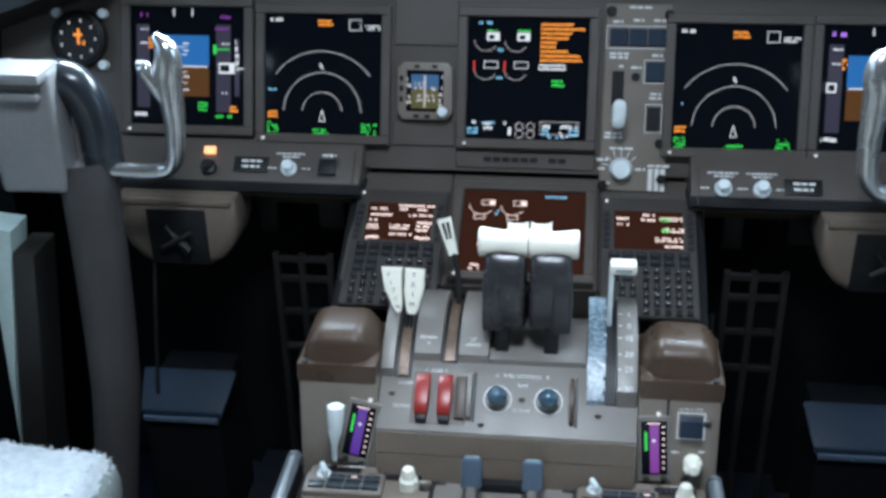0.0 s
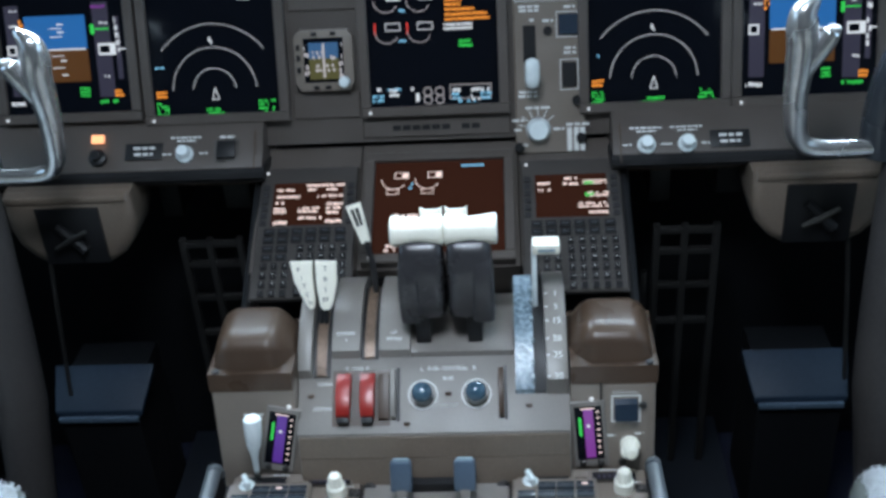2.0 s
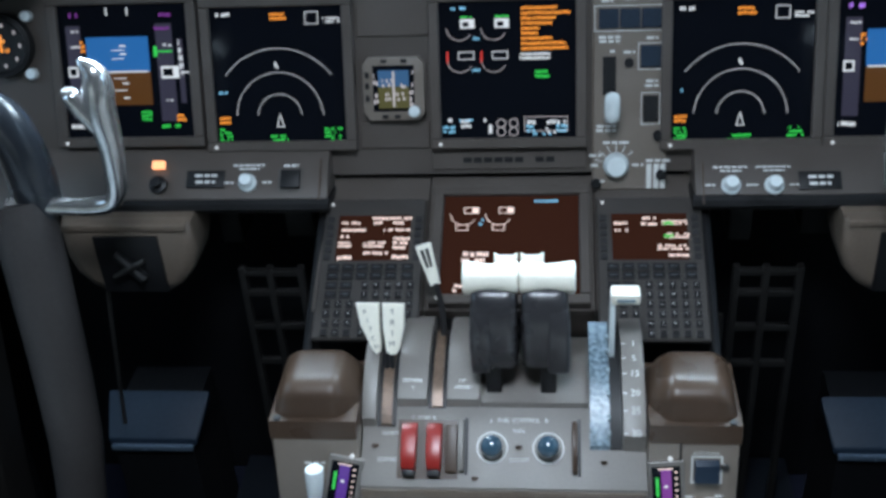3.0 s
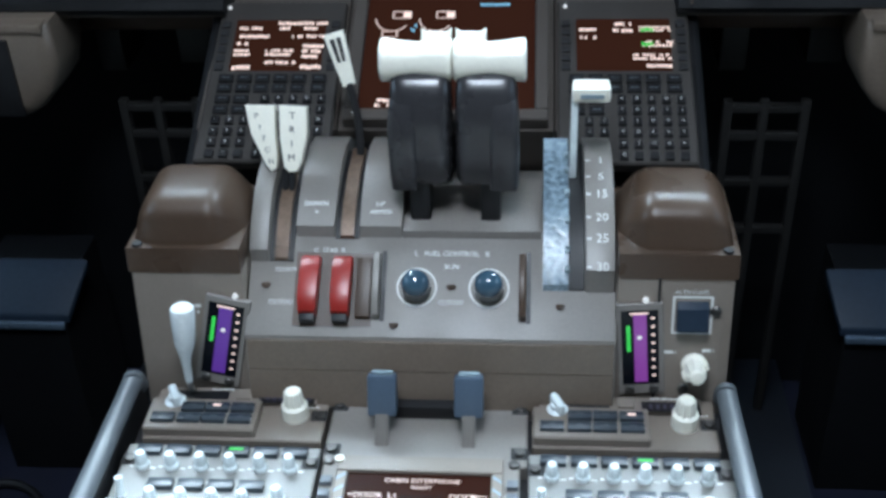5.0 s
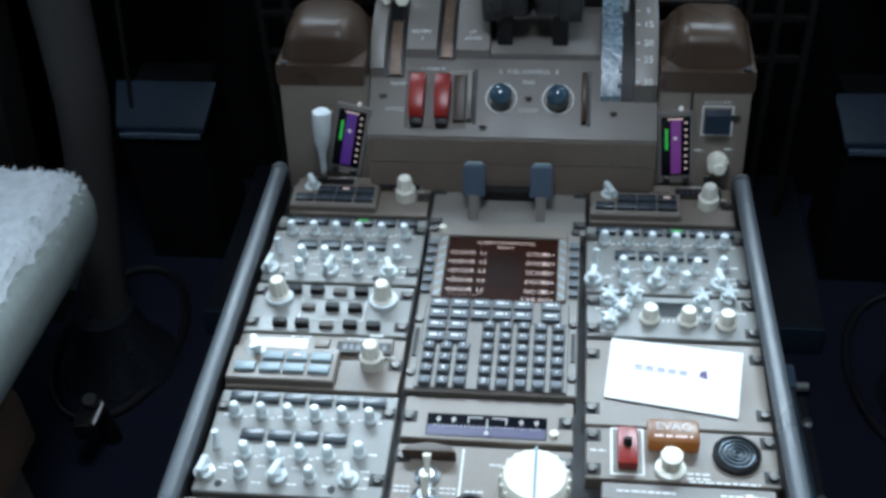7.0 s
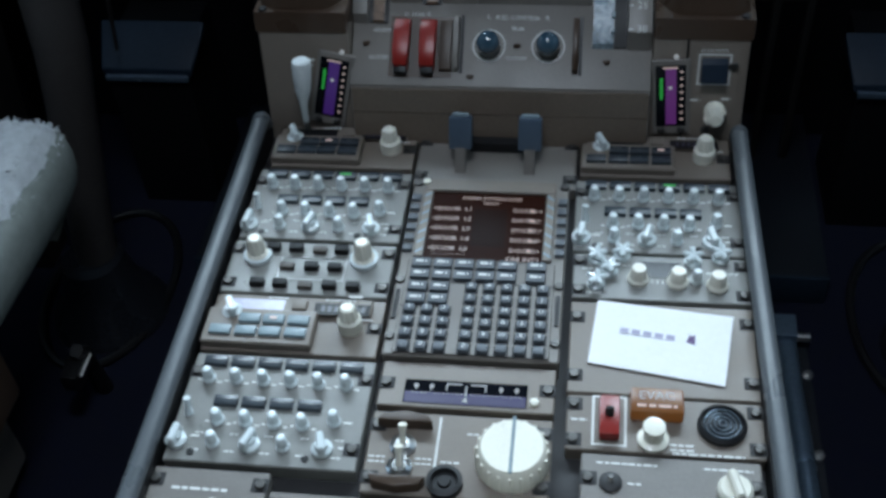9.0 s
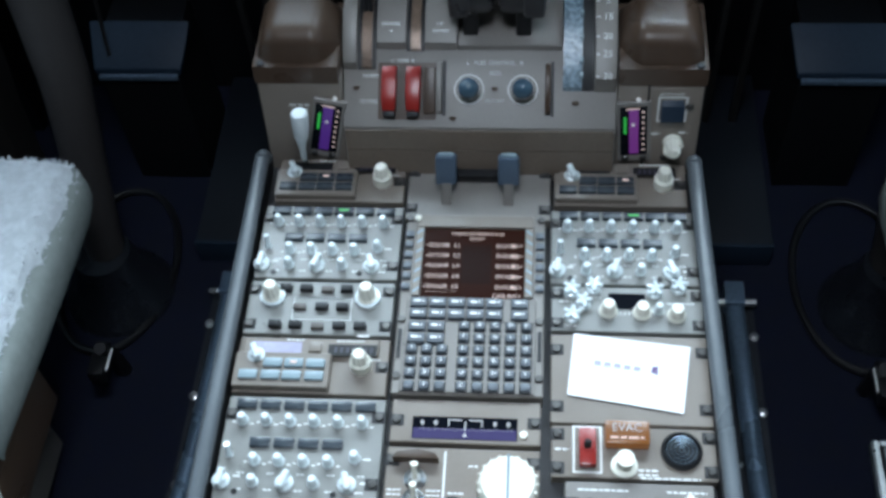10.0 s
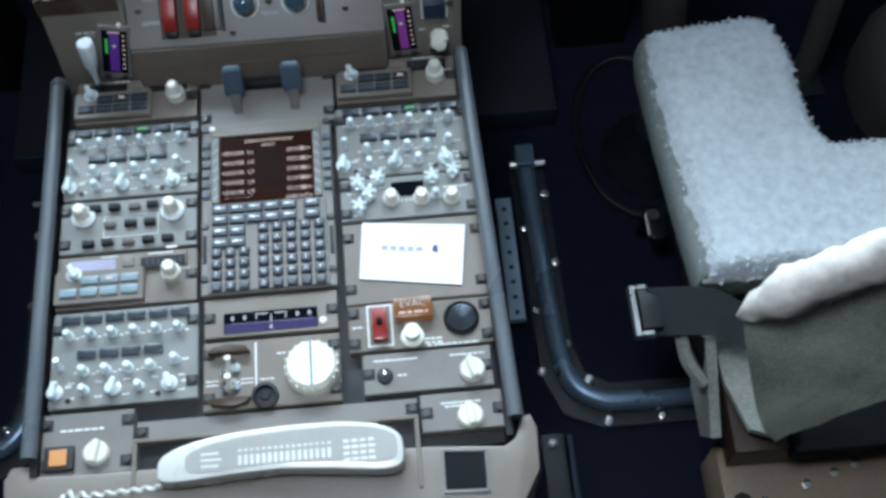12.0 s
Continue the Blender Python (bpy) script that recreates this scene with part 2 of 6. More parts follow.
def outline_box(x0, x1, y0, y1, w, z=0.0, bm=None):
    bm = bm or bmesh.new()
    for q in ((x0, x1, y0, y0 + w), (x0, x1, y1 - w, y1), (x0, x0 + w, y0 + w, y1 - w), (x1 - w, x1, y0 + w, y1 - w)):
        flat(*q, z, bm)
    return bm


def bars(rows, z=0.0, bm=None, h=0.0022):
    """Rows of unreadable writing as small bars: (x, y, length)."""
    bm = bm or bmesh.new()
    for x, y, length in rows:
        cut = x
        k = 0
        while cut < x + length - 0.0005:
            w = (0.006, 0.0045, 0.008, 0.005)[k % 4] * h / 0.0022
            flat(cut, min(cut + w, x + length), y - h / 2, y + h / 2, z, bm)
            cut += w + 0.0014 * h / 0.0022
            k += 1
    return bm


def writing(text, size, mat, parent, x, y, z, name="lettering", align="CENTER"):
    """Readable words, in the built-in font, as a flat mesh."""
    cu = bpy.data.curves.new("words", "FONT")
    cu.body, cu.size, cu.align_x, cu.align_y = text, size, align, "CENTER"
    cu.resolution_u = 2
    tmp = bpy.data.objects.new("words", cu)
    scene.collection.objects.link(tmp)
    me = bpy.data.meshes.new_from_object(tmp.evaluated_get(bpy.context.evaluated_depsgraph_get()))
    bpy.data.objects.remove(tmp)
    me.materials.clear()
    me.materials.append(mat)
    ob = new(name, me)
    ob.parent = parent
    ob.location = (x, y, z)
    return ob


def outline_rim(a, b, h):
    """A rectangular frame that hangs from a ceiling."""
    bm = bmesh.new()
    for q in ((-a, a, b - 0.03, b), (-a, a, -b, -b + 0.03), (-a, -a + 0.03, -b + 0.03, b - 0.03), (a - 0.03, a, -b + 0.03, b - 0.03)):
        box(*q, -h, 0.0, bm=bm)
    return bm


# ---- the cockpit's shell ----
solid("floor", box(-1.25, 1.25, -1.3, 2.2, -0.06, 0.0), FLOORM, "navy carpeted cockpit floor, darkened in its colour for shade", "floor", kind="structure")
solid("ceiling", box(-1.25, 1.25, -1.3, 1.9, 1.98, 2.04), SHELL, "grey lined cockpit ceiling", "ceiling", kind="structure")
solid("wall_rear", box(-1.25, 1.25, -1.36, -1.3, -0.06, 2.04), SHELL, "grey rear bulkhead wall", "wall", kind="structure")
for side, name in ((-1, "wall_left"), (1, "wall_right")):
    a, b = sorted((side * 1.19, side * 1.25))
    w = box(a, b, -1.3, 2.2, 0.0, 0.98)
    box(a, b, -1.3, 2.2, 1.46, 1.98, bm=w)
    box(a, b, -1.3, 0.58, 0.98, 1.46, bm=w)
    box(a, b, 1.34, 2.2, 0.98, 1.46, bm=w)
    solid(name, w, SHELL, "grey side wall with a window opening", "wall", kind="structure")
w = box(-1.25, 1.25, 1.9, 1.96, -0.06, 1.14)
box(-1.25, 1.25, 1.9, 1.96, 1.70, 2.04, bm=w)
for x0, x1 in ((-1.25, -0.86), (-0.06, 0.06), (0.86, 1.25)):
    box(x0, x1, 1.9, 1.96, 1.14, 1.70, bm=w)
solid("wall_front", w, SHELL, "front bulkhead with windshield openings", "wall", kind="structure")

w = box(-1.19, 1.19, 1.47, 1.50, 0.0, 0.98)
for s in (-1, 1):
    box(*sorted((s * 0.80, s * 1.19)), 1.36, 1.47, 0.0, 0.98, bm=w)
solid("wall_footwell", w, WELL, "bulkhead behind the footwells, their shade put into its colour", "wall", kind="structure")
solid("coaming", box(-1.19, 1.19, 1.45, 1.9, 0.985, 1.02), BLACK, "black coaming between glareshield and windshield", "coaming", kind="structure")
# out-of-view frame made up to go with the overhead fill
fill_frame = thing("fill_lamp_frame", pose(0, 0.42, 1.98), "added ceiling frame round the unseen overhead fill lamp", "ceiling lamp")
part("frame", outline_rim(0.25, 0.20, 0.03), SHELL, fill_frame)

# ---- pedestal ----
ZP = 0.40
ped = thing("centre_pedestal", pose(0, 0, 0), "grey-brown centre pedestal between the two pilot seats", "pedestal")
part("body", prism([(-0.258, 0.44), (0.258, 0.44), (0.258, 1.0), (-0.258, 1.0)], 0.0, ZP - 0.012, axis="z"), DARK, ped)
for s in (-1, 1):
    rail = [(0.264, 0.268), (0.256, 0.271)][s > 0]
    part("side_rail", tube(smooth_path([(s * rail[0], 0.962, ZP + 0.012), (s * rail[0], 0.952, ZP + 0.026), (s * (rail[0] + 0.001), 0.93, ZP + 0.023), (s * (rail[0] * 0.5 + rail[1] * 0.5), 0.7, ZP + 0.020), (s * rail[1], 0.46, ZP + 0.016)]), 0.0090, 14), RAIL, ped, "rounded slate-grey side rail")
    part("side_skirt", box(*sorted((s * 0.2585, s * 0.2665)), 0.44, 0.96, 0.02, ZP + 0.014), BLACK, ped)
end = prism([(-0.296, 0.440), (-0.288, 0.454), (-0.268, 0.455), (-0.258, 0.442), (-0.2, 0.440), (0.17, 0.437), (0.256, 0.430), (0.268, 0.438), (0.278, 0.462), (0.288, 0.464), (0.294, 0.448), (0.292, 0.40), (0.262, 0.35), (-0.262, 0.35), (-0.292, 0.39)], 0.05, ZP + 0.012, axis="z", r=0.006)
part("end_cap", end, PANEL, ped, "moulded grey end cap of the pedestal")

# ---- throttle quadrant ----
quad = thing("throttle_quadrant", pose(0, 0, 0), "taupe throttle quadrant with levers at the front of the pedestal", "throttle quadrant")
OUT = [(0.953, 0.405), (0.966, 0.469), (1.037, 0.525), (1.10, 0.535), (1.2, 0.5), (1.2, 0.30), (0.953, 0.30)]
part("quadrant_box", prism(OUT, -0.1605, 0.1615, r=0.002), TAUPE, quad)
KICK = material("brown_kick_plate", (0.155, 0.120, 0.092), 0.45, vary=0.14, scale=50, bump=0.1)
# brown front plates below the sloping face, with a seam between them
for z0, z1 in ((0.402, 0.4375), (0.4385, 0.4655)):
    f0, f1 = 0.953 + (z0 - 0.405) * 0.203, 0.953 + (z1 - 0.405) * 0.203
    part("front_plate", prism([(f0 - 0.0025, z0), (f1 - 0.0025, z1), (f1 + 0.01, z1), (f0 + 0.01, z0)], -0.1590, 0.1600, r=0.0008), KICK, quad, "brown front plate")
ARCH = [(1.037, 0.522), (1.039, 0.536), (1.07, 0.553), (1.10, 0.564), (1.13, 0.567), (1.16, 0.560), (1.19, 0.54), (1.19, 0.49), (1.037, 0.49)]
for x0, x1 in ((-0.121, -0.086), (-0.064, -0.026)):
    part("cover_block", prism(ARCH, x0, x1, r=0.002), TAUPE, quad)
WALL_L = [(1.019, 0.505), (1.018, 0.524), (1.034, 0.541), (1.06, 0.559), (1.10, 0.5695), (1.13, 0.57), (1.16, 0.56), (1.18, 0.50), (1.05, 0.48)]
WALL_R = [(1.000, 0.490), (0.9975, 0.5205), (1.02, 0.54), (1.06, 0.56), (1.10, 0.57), (1.13, 0.57), (1.16, 0.56), (1.18, 0.50), (1.05, 0.48)]
part("slot_wall", prism(WALL_L, -0.1605, -0.1435, r=0.002), TAUPE, quad)
part("flap_scale", prism(WALL_R, 0.1345, 0.160, r=0.002), TAUPE, quad)
for s in (-1, 1):
    part("side_panel", prism([(0.967, 0.39), (0.990, 0.518), (1.1, 0.518), (1.1, 0.30), (0.967, 0.30)], *sorted((s * 0.1617, s * 0.2595)), r=0.002), PANEL, quad)
    part("shoulder", prism([(0.989, 0.518), (0.993, 0.541), (1.1, 0.541), (1.1, 0.518)], *sorted((s * 0.1617, s * 0.2625)), r=0.003), TAUPE_DARK, quad)
    # a smooth cover that rises from the shoulder, round at its outer end and falling to the inner side
    rows = []
    for k in range(25):
        v = k / 24
        x = s * (0.163 + 0.0945 * v)
        inner, outer = max(0.0, 1 - v / 0.30), max(0.0, (v - 0.66) / 0.34)
        h = 0.0375 * (0.10 + 0.90 * (1 - inner ** 2)) * math.sqrt(max(0.0, 1 - 0.98 * outer ** 2.6)) + 0.0006
        yf = 0.9985 + 0.030 * inner ** 2 + 0.009 * outer ** 3
        sec = [(yf, 0.536), (yf + 0.0005, 0.541)]
        sec += [(yf + 0.0010 + 0.005 * k / 4, 0.541 + h * 0.48 * k / 4) for k in range(1, 5)]
        for a in range(1, 10):
            t = radians(a * 10)
            sec.append((yf + 0.0060 + 0.030 * (1 - math.cos(t)), 0.541 + h * (0.48 + 0.51 * math.sin(t))))
        sec += [(1.067, 0.541 + h), (1.071, 0.541 + h), (1.078, 0.541 + h * 0.9), (1.086, 0.541 + h * 0.5), (1.088, 0.535), (1.088, 0.50)]
        rows.append([(x, y, z) for y, z in sec])
    hump = bmesh.new()
    vs = [[hump.verts.new(p) for p in r] for r in rows]
    for p, q in zip(vs, vs[1:]):
        for a in range(len(p) - 1):
            hump.faces.new((p[a], q[a], q[a + 1], p[a + 1]))
    hump.faces.new(vs[0])
    hump.faces.new(vs[-1][::-1])
    bmesh.ops.recalc_face_normals(hump, faces=hump.faces)
    part("hump", hump, TAUPE_DARK, quad, "rounded brown cover", smooth=60)


def loft(rows, corner=5.0, n=40):
    """A smooth body through level sections: (centre x, centre y, z, half width, half depth)."""
    bm = bmesh.new()
    rings = []
    for x, y, z, a, b in rows:
        ring = []
        for k in range(n):
            t = 2 * math.pi * k / n
            c, d = math.cos(t), math.sin(t)
            ring.append(bm.verts.new((x + a * math.copysign(abs(c) ** (2 / corner), c), y + b * math.copysign(abs(d) ** (2 / corner), d), z)))
        rings.append(ring)
    for p, q in zip(rings, rings[1:]):
        for k in range(n):
            bm.faces.new((p[k], p[(k + 1) % n], q[(k + 1) % n], q[k]))
    bm.faces.new(rings[0][::-1])
    bm.faces.new(rings[-1])
    return bm


COVER = material("dark_grey_lever_cover", (0.026, 0.025, 0.027), 0.26, vary=0.2, scale=40, bump=0.05)
THR = thing("thrust_levers", pose(0, 0, 0), "pair of thrust levers with ivory grips and dark covers", "thrust lever")
for s in (-1, 1):
    c = 0.021 + s * 0.031
    g = tube([(c - 0.0305, 1.078, 0.678), (c - 0.0295, 1.078, 0.678), (c - 0.026, 1.078, 0.678), (c - 0.012, 1.078, 0.678), (c, 1.078, 0.678), (c + 0.012, 1.078, 0.678), (c + 0.026, 1.078, 0.678), (c + 0.0295, 1.078, 0.678), (c + 0.0305, 1.078, 0.678)], [0.0155, 0.0180, 0.0184, 0.0162, 0.0150, 0.0162, 0.0184, 0.0180, 0.0155], 22)
    part("grip", g, WHITE, THR, "ivory plastic grip", 70)
    cov = loft([(0.021 + s * 0.0278, 1.062 + 0.0235, 0.564, 0.0262, 0.0215), (0.021 + s * 0.0278, 1.044 + 0.036, 0.578, 0.0268, 0.036), (0.021 + s * 0.0278, 1.044 + 0.035, 0.60, 0.0268, 0.035), (0.021 + s * 0.0278, 1.045 + 0.033, 0.63, 0.0264, 0.033), (0.021 + s * 0.0278, 1.049 + 0.025, 0.655, 0.026, 0.025), (0.021 + s * 0.0278, 1.058 + 0.016, 0.668, 0.024, 0.016), (0.021 + s * 0.0278, 1.064 + 0.010, 0.672, 0.020, 0.010)])
    part("lever_cover", cov, COVER, THR, "dark grey lever cover", 60)

# ---- main instrument panel ----
MP = pose(0, 1.394, 0.780, 70)
panel = thing("instrument_panel", MP, "taupe painted main instrument panel under the glareshield", "instrument panel")
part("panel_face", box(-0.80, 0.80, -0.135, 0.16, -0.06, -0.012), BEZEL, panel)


def display(name, cx, label, m=MP, cy=0.0, hy=0.1005):
    ob = thing(name, m @ pose(cx, cy, 0), label, "display", "flight deck displays")
    bz = bmesh.new()
    for q in ((-0.1005, 0.1005, hy - 0.0135, hy), (-0.1005, 0.1005, -hy, -hy + 0.0135), (-0.1005, -0.087, -hy + 0.0135, hy - 0.0135), (0.087, 0.1005, -hy + 0.0135, hy - 0.0135)):
        box(*q, -0.012, 0.004, 0.0015, bm=bz, seg=1)
    part("bezel", bz, BEZEL, ob)
    part("screen", box(-0.088, 0.088, -hy + 0.0125, hy - 0.0125, -0.014, -0.002), SCREEN, ob, "dark glass screen")
    # the sensor is no lamp; its bright dot is an added glow
    part("sensor", lathe([(0.0022, 0), (0.0022, 0.0025), (0, 0.003)], 8, at=(-0.088, -hy + 0.0065, 0.004)), G_WHITE, ob, "small white light sensor with an added glow")
    return ob


PFD_L = display("primary_flight_display", -0.504, "lit primary flight display with a blue and brown horizon", MP, 0.008)
ND_L = display("navigation_display", -0.299, "lit navigation display with white range arcs on black")
EICAS = display("engine_display", 0.0, "lit engine display with amber and green messages")
ND_R = display("navigation_display", 0.294, "lit navigation display with white range arcs on black", MP, -0.005)
PFD_R = display("primary_flight_display", 0.4955, "lit primary flight display with a blue and brown horizon", MP, -0.004)
LEDGES = []
for s in (-1, 1):
    led = thing("ledge_panel", pose(0, 1.326, 0.664, 39), "grey-brown ledge with selectors below the displays", "panel", "ledge panels")
    LEDGES.append(led)
    back = led.matrix_world.inverted()
    m = prism([(1.40, 0.69), (1.352, 0.685), (1.304, 0.646), (1.31, 0.62), (1.40, 0.61)], *sorted((s * 0.235, s * 0.82)), r=0.003)
    bmesh.ops.transform(m, matrix=back, verts=m.verts)
    part("face", m, BEZEL, led)
    m = prism([(1.305, 0.645), (1.298, 0.641), (1.295, 0.634), (1.30, 0.627), (1.40, 0.618), (1.40, 0.625)], *sorted((s * 0.232, s * 0.82)), r=0.003)
    bmesh.ops.transform(m, matrix=back, verts=m.verts)
    part("padded_edge", m, BLACK, led, "black padded edge")

# ---- forward aisle stand ----
FA = pose(0, 1.364, 0.650, 24)
stand = thing("forward_stand", FA, "taupe forward stand with control units and lower display", "control stand")
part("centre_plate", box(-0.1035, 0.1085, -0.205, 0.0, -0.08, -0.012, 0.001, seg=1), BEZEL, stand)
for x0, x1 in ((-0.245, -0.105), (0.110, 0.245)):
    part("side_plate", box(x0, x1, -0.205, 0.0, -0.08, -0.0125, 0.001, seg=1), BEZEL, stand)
MFD = display("lower_display", 0.003, "lit lower display with a maroon page", FA, -0.115, 0.0885)



# ---- pedestal panels ----
BTN = {}


def shared(key, make, mat, smooth=35):
    """One mesh for all alike pieces."""
    if key not in BTN:
        BTN[key] = mesh(make(), key, mat, smooth)
    return BTN[key]


def piece(name, me, parent, x, y, z=0.0, turn=0.0, label=""):
    ob = new(name, me)
    ob.parent = parent
    ob.location, ob.rotation_euler = (x, y, z), (0, 0, radians(turn))
    if label:
        ob["label"] = label
    return ob


def small_knob():
    return lathe([(0.0062, 0), (0.0062, 0.003), (0.0048, 0.0045), (0.0052, 0.008), (0.0050, 0.0125), (0.0036, 0.0155), (0, 0.0162)], 12)


def tall_knob():
    bm = lathe([(0.0112, 0), (0.0112, 0.004), (0.0098, 0.006), (0.0086, 0.020), (0.0076, 0.0235), (0.0055, 0.0248), (0, 0.025)], 20)
    for v in bm.verts:
        r = math.hypot(v.co.x, v.co.y)
        if r > 0.0058 and v.co.z > 0.005 and int(round(math.degrees(math.atan2(v.co.y, v.co.x)) / 18)) % 2:
            v.co.x *= 0.86
            v.co.y *= 0.86
    return bm


def wing_knob():
    bm = lathe([(0.0095, 0), (0.0095, 0.004), (0.0060, 0.006), (0.0055, 0.010)], 14)
    box(-0.0034, 0.0034, -0.0100, 0.0100, 0.004, 0.016, 0.0016, bm=bm, seg=1)
    return bm


def star_knob():
    bm = lathe([(0.0085, 0), (0.0085, 0.003), (0.0050, 0.0045), (0.0050, 0.009)], 14)
    for k in range(5):
        a = 2 * math.pi * k / 5
        tube([(0, 0, 0.0075), (0.0055 * math.cos(a), 0.0055 * math.sin(a), 0.0105), (0.0100 * math.cos(a), 0.0100 * math.sin(a), 0.0115)], [0.0040, 0.0032, 0.0020], 7, bm)
    return bm


def fastener():
    bm = lathe([(0.0050, 0), (0.0050, 0.0016), (0.0040, 0.0026), (0, 0.0027)], 10)
    box(-0.0042, 0.0042, -0.0007, 0.0007, 0.0020, 0.0032, bm=bm)
    return bm


def keycap(w, h, d=0.004, r=0.0012):
    return lambda: box(-w / 2, w / 2, -h / 2, h / 2, 0, d, r, seg=2, top_only=True)


K_SMALL = lambda: shared("knob", small_knob, KNOB)
K_TALL = lambda: shared("tall_knob", tall_knob, WHITE)
K_WING = lambda: shared("wing_knob", wing_knob, KNOB)
K_STAR = lambda: shared("star_knob", star_knob, KNOB)
FAST = lambda: shared("fastener", fastener, BOLT)


def plate(name, label, x0, x1, y0, y1, h=0.003, mat=None, group="", fasten=2, base=-0.012):
    """One screwed-down panel of the pedestal, with its quarter-turn fasteners."""
    cx, cy = (x0 + x1) / 2, (y0 + y1) / 2
    ob = thing(name, pose(cx, cy, ZP), label, "control panel", group)
    part("face_plate", box(x0 - cx + 0.001, x1 - cx - 0.001, y0 - cy + 0.001, y1 - cy - 0.001, base, h, 0.0012, seg=1, top_only=True), mat or PANEL, ob)
    n = fasten
    for k in range(n):
        y = (y1 - y0) * ((k + 0.5) / n - 0.5) * (1.25 if n > 1 else 1)
        for s in (-1, 1):
            piece("fastener_recess", shared("fastener_recess", lambda: box(-0.0072, 0.0072, -0.0066, 0.0066, 0.0, 0.0007, 0.0003, seg=1), DARK), ob, s * ((x1 - x0) / 2 - 0.0075), y, h)
            piece("fastener", FAST(), ob, s * ((x1 - x0) / 2 - 0.007), y, h + 0.0007, random.uniform(0, 180))
    return ob


def audio_panel(x0, x1, y0, y1, lit):
    w, d = x1 - x0, y1 - y0
    ob = plate("audio_control_panel", "grey audio control panel with rows of clear knobs and dark buttons", x0, x1, y0, y1, 0.004, AUDIO, "audio panels", 2)
    X = lambda px: (px - 547.5) / 219 * w
    Y = lambda py: (339 - py) / 128 * d
    btn = shared("push_button", keycap(0.0215, 0.0105, 0.0045), SMOKE)
    for k in range(6):
        piece("push_button", btn, ob, X(466 + 32.5 * k), Y(287), 0.004)
        piece("volume_knob", K_SMALL(), ob, X(464 + 32.5 * k), Y(308), 0.004, random.uniform(0, 60))
    if lit is not None:
        part("lit_legend", flat(X(466 + 32.5 * lit) - 0.006, X(466 + 32.5 * lit) + 0.006, Y(287) - 0.0015, Y(287) + 0.0015, 0.0092), G_GREEN, ob, "green lit legend")
    for k in range(4):
        piece("push_button", btn, ob, X(492 + 32.7 * k), Y(334), 0.004)
        piece("volume_knob", K_SMALL(), ob, X(489 + 32.7 * k), Y(356), 0.004, random.uniform(0, 60))
    piece("volume_knob", K_SMALL(), ob, X(622), Y(350), 0.004)
    piece("toggle_switch", shared("toggle_switch", lambda: tube([(0, 0, 0), (0, 0.002, 0.008), (0, 0.004, 0.017)], [0.0045, 0.0028, 0.0036], 8), KNOB), ob, X(453), Y(349), 0.004)
    for px, mk in ((449, K_WING), (491, K_SMALL), (533, K_WING), (571, K_SMALL), (615, K_WING)):
        piece("selector_knob", mk(), ob, X(px), Y(381), 0.004, (px * 7) % 60 - 30)
    m = bmesh.new()
    for k in range(6):
        flat(X(455 + 32.5 * k) - 0.004, X(455 + 32.5 * k) - 0.0005, Y(309) - 0.0008, Y(309) + 0.0008, 0.0044, m)
        flat(X(478 + 32.5 * k) - 0.004, X(478 + 32.5 * k) + 0.001, Y(311) - 0.0008, Y(311) + 0.0008, 0.0044, m)
    for q in ((637, 350, 14), (468, 374, 10), (637, 378, 12), (446, 366, 12)):
        flat(X(q[0]) - 0.004, X(q[0]) + 0.004, Y(q[1]) - 0.001, Y(q[1]) + 0.001, 0.0044, m)
    for k in range(4):
        flat(X(480 + 32.7 * k) - 0.0045, X(480 + 32.7 * k) - 0.001, Y(357) - 0.0008, Y(357) + 0.0008, 0.0044, m)
        flat(X(502 + 32.7 * k) - 0.002, X(502 + 32.7 * k) + 0.002, Y(359) - 0.0008, Y(359) + 0.0008, 0.0044, m)
    for px in (472, 512, 552, 593, 632):
        bars([(X(px) - 0.005, Y(389), 0.010)], 0.0044, m, 0.0016)
        bars([(X(px) - 0.004, Y(370), 0.008)], 0.0044, m, 0.0014)
    part("legend", m, MARK, ob)
    for px in (468, 598):
        part("jack", lathe([(0.0035, 0), (0.0035, 0.0008)], 10, at=(X(px), Y(392), 0.004)), BLACK, ob)
    return ob


AUDIO = material("pale_grey_audio_plate", (0.205, 0.202, 0.188), 0.36, vary=0.1, scale=90, bump=0.08)
SMOKE = material("smoked_button", (0.035, 0.045, 0.055), 0.3, vary=0.15, scale=60, bump=0.0)
LITKEY = material("pale_lit_key", (0.22, 0.29, 0.32), 0.35, vary=0.12, scale=60, bump=0.0)
# a lavender reflection on the black radio window, painted as its colour
PALE = material("lavender_reflection_window", (0.42, 0.40, 0.52), 0.25, vary=0.1, scale=40, bump=0.0)
audio_panel(-0.255, -0.086, 0.790, 0.897, 3)
audio_panel(0.087, 0.256, 0.790, 0.896, 3)
audio_panel(-0.256, -0.084, 0.518, 0.639, None)


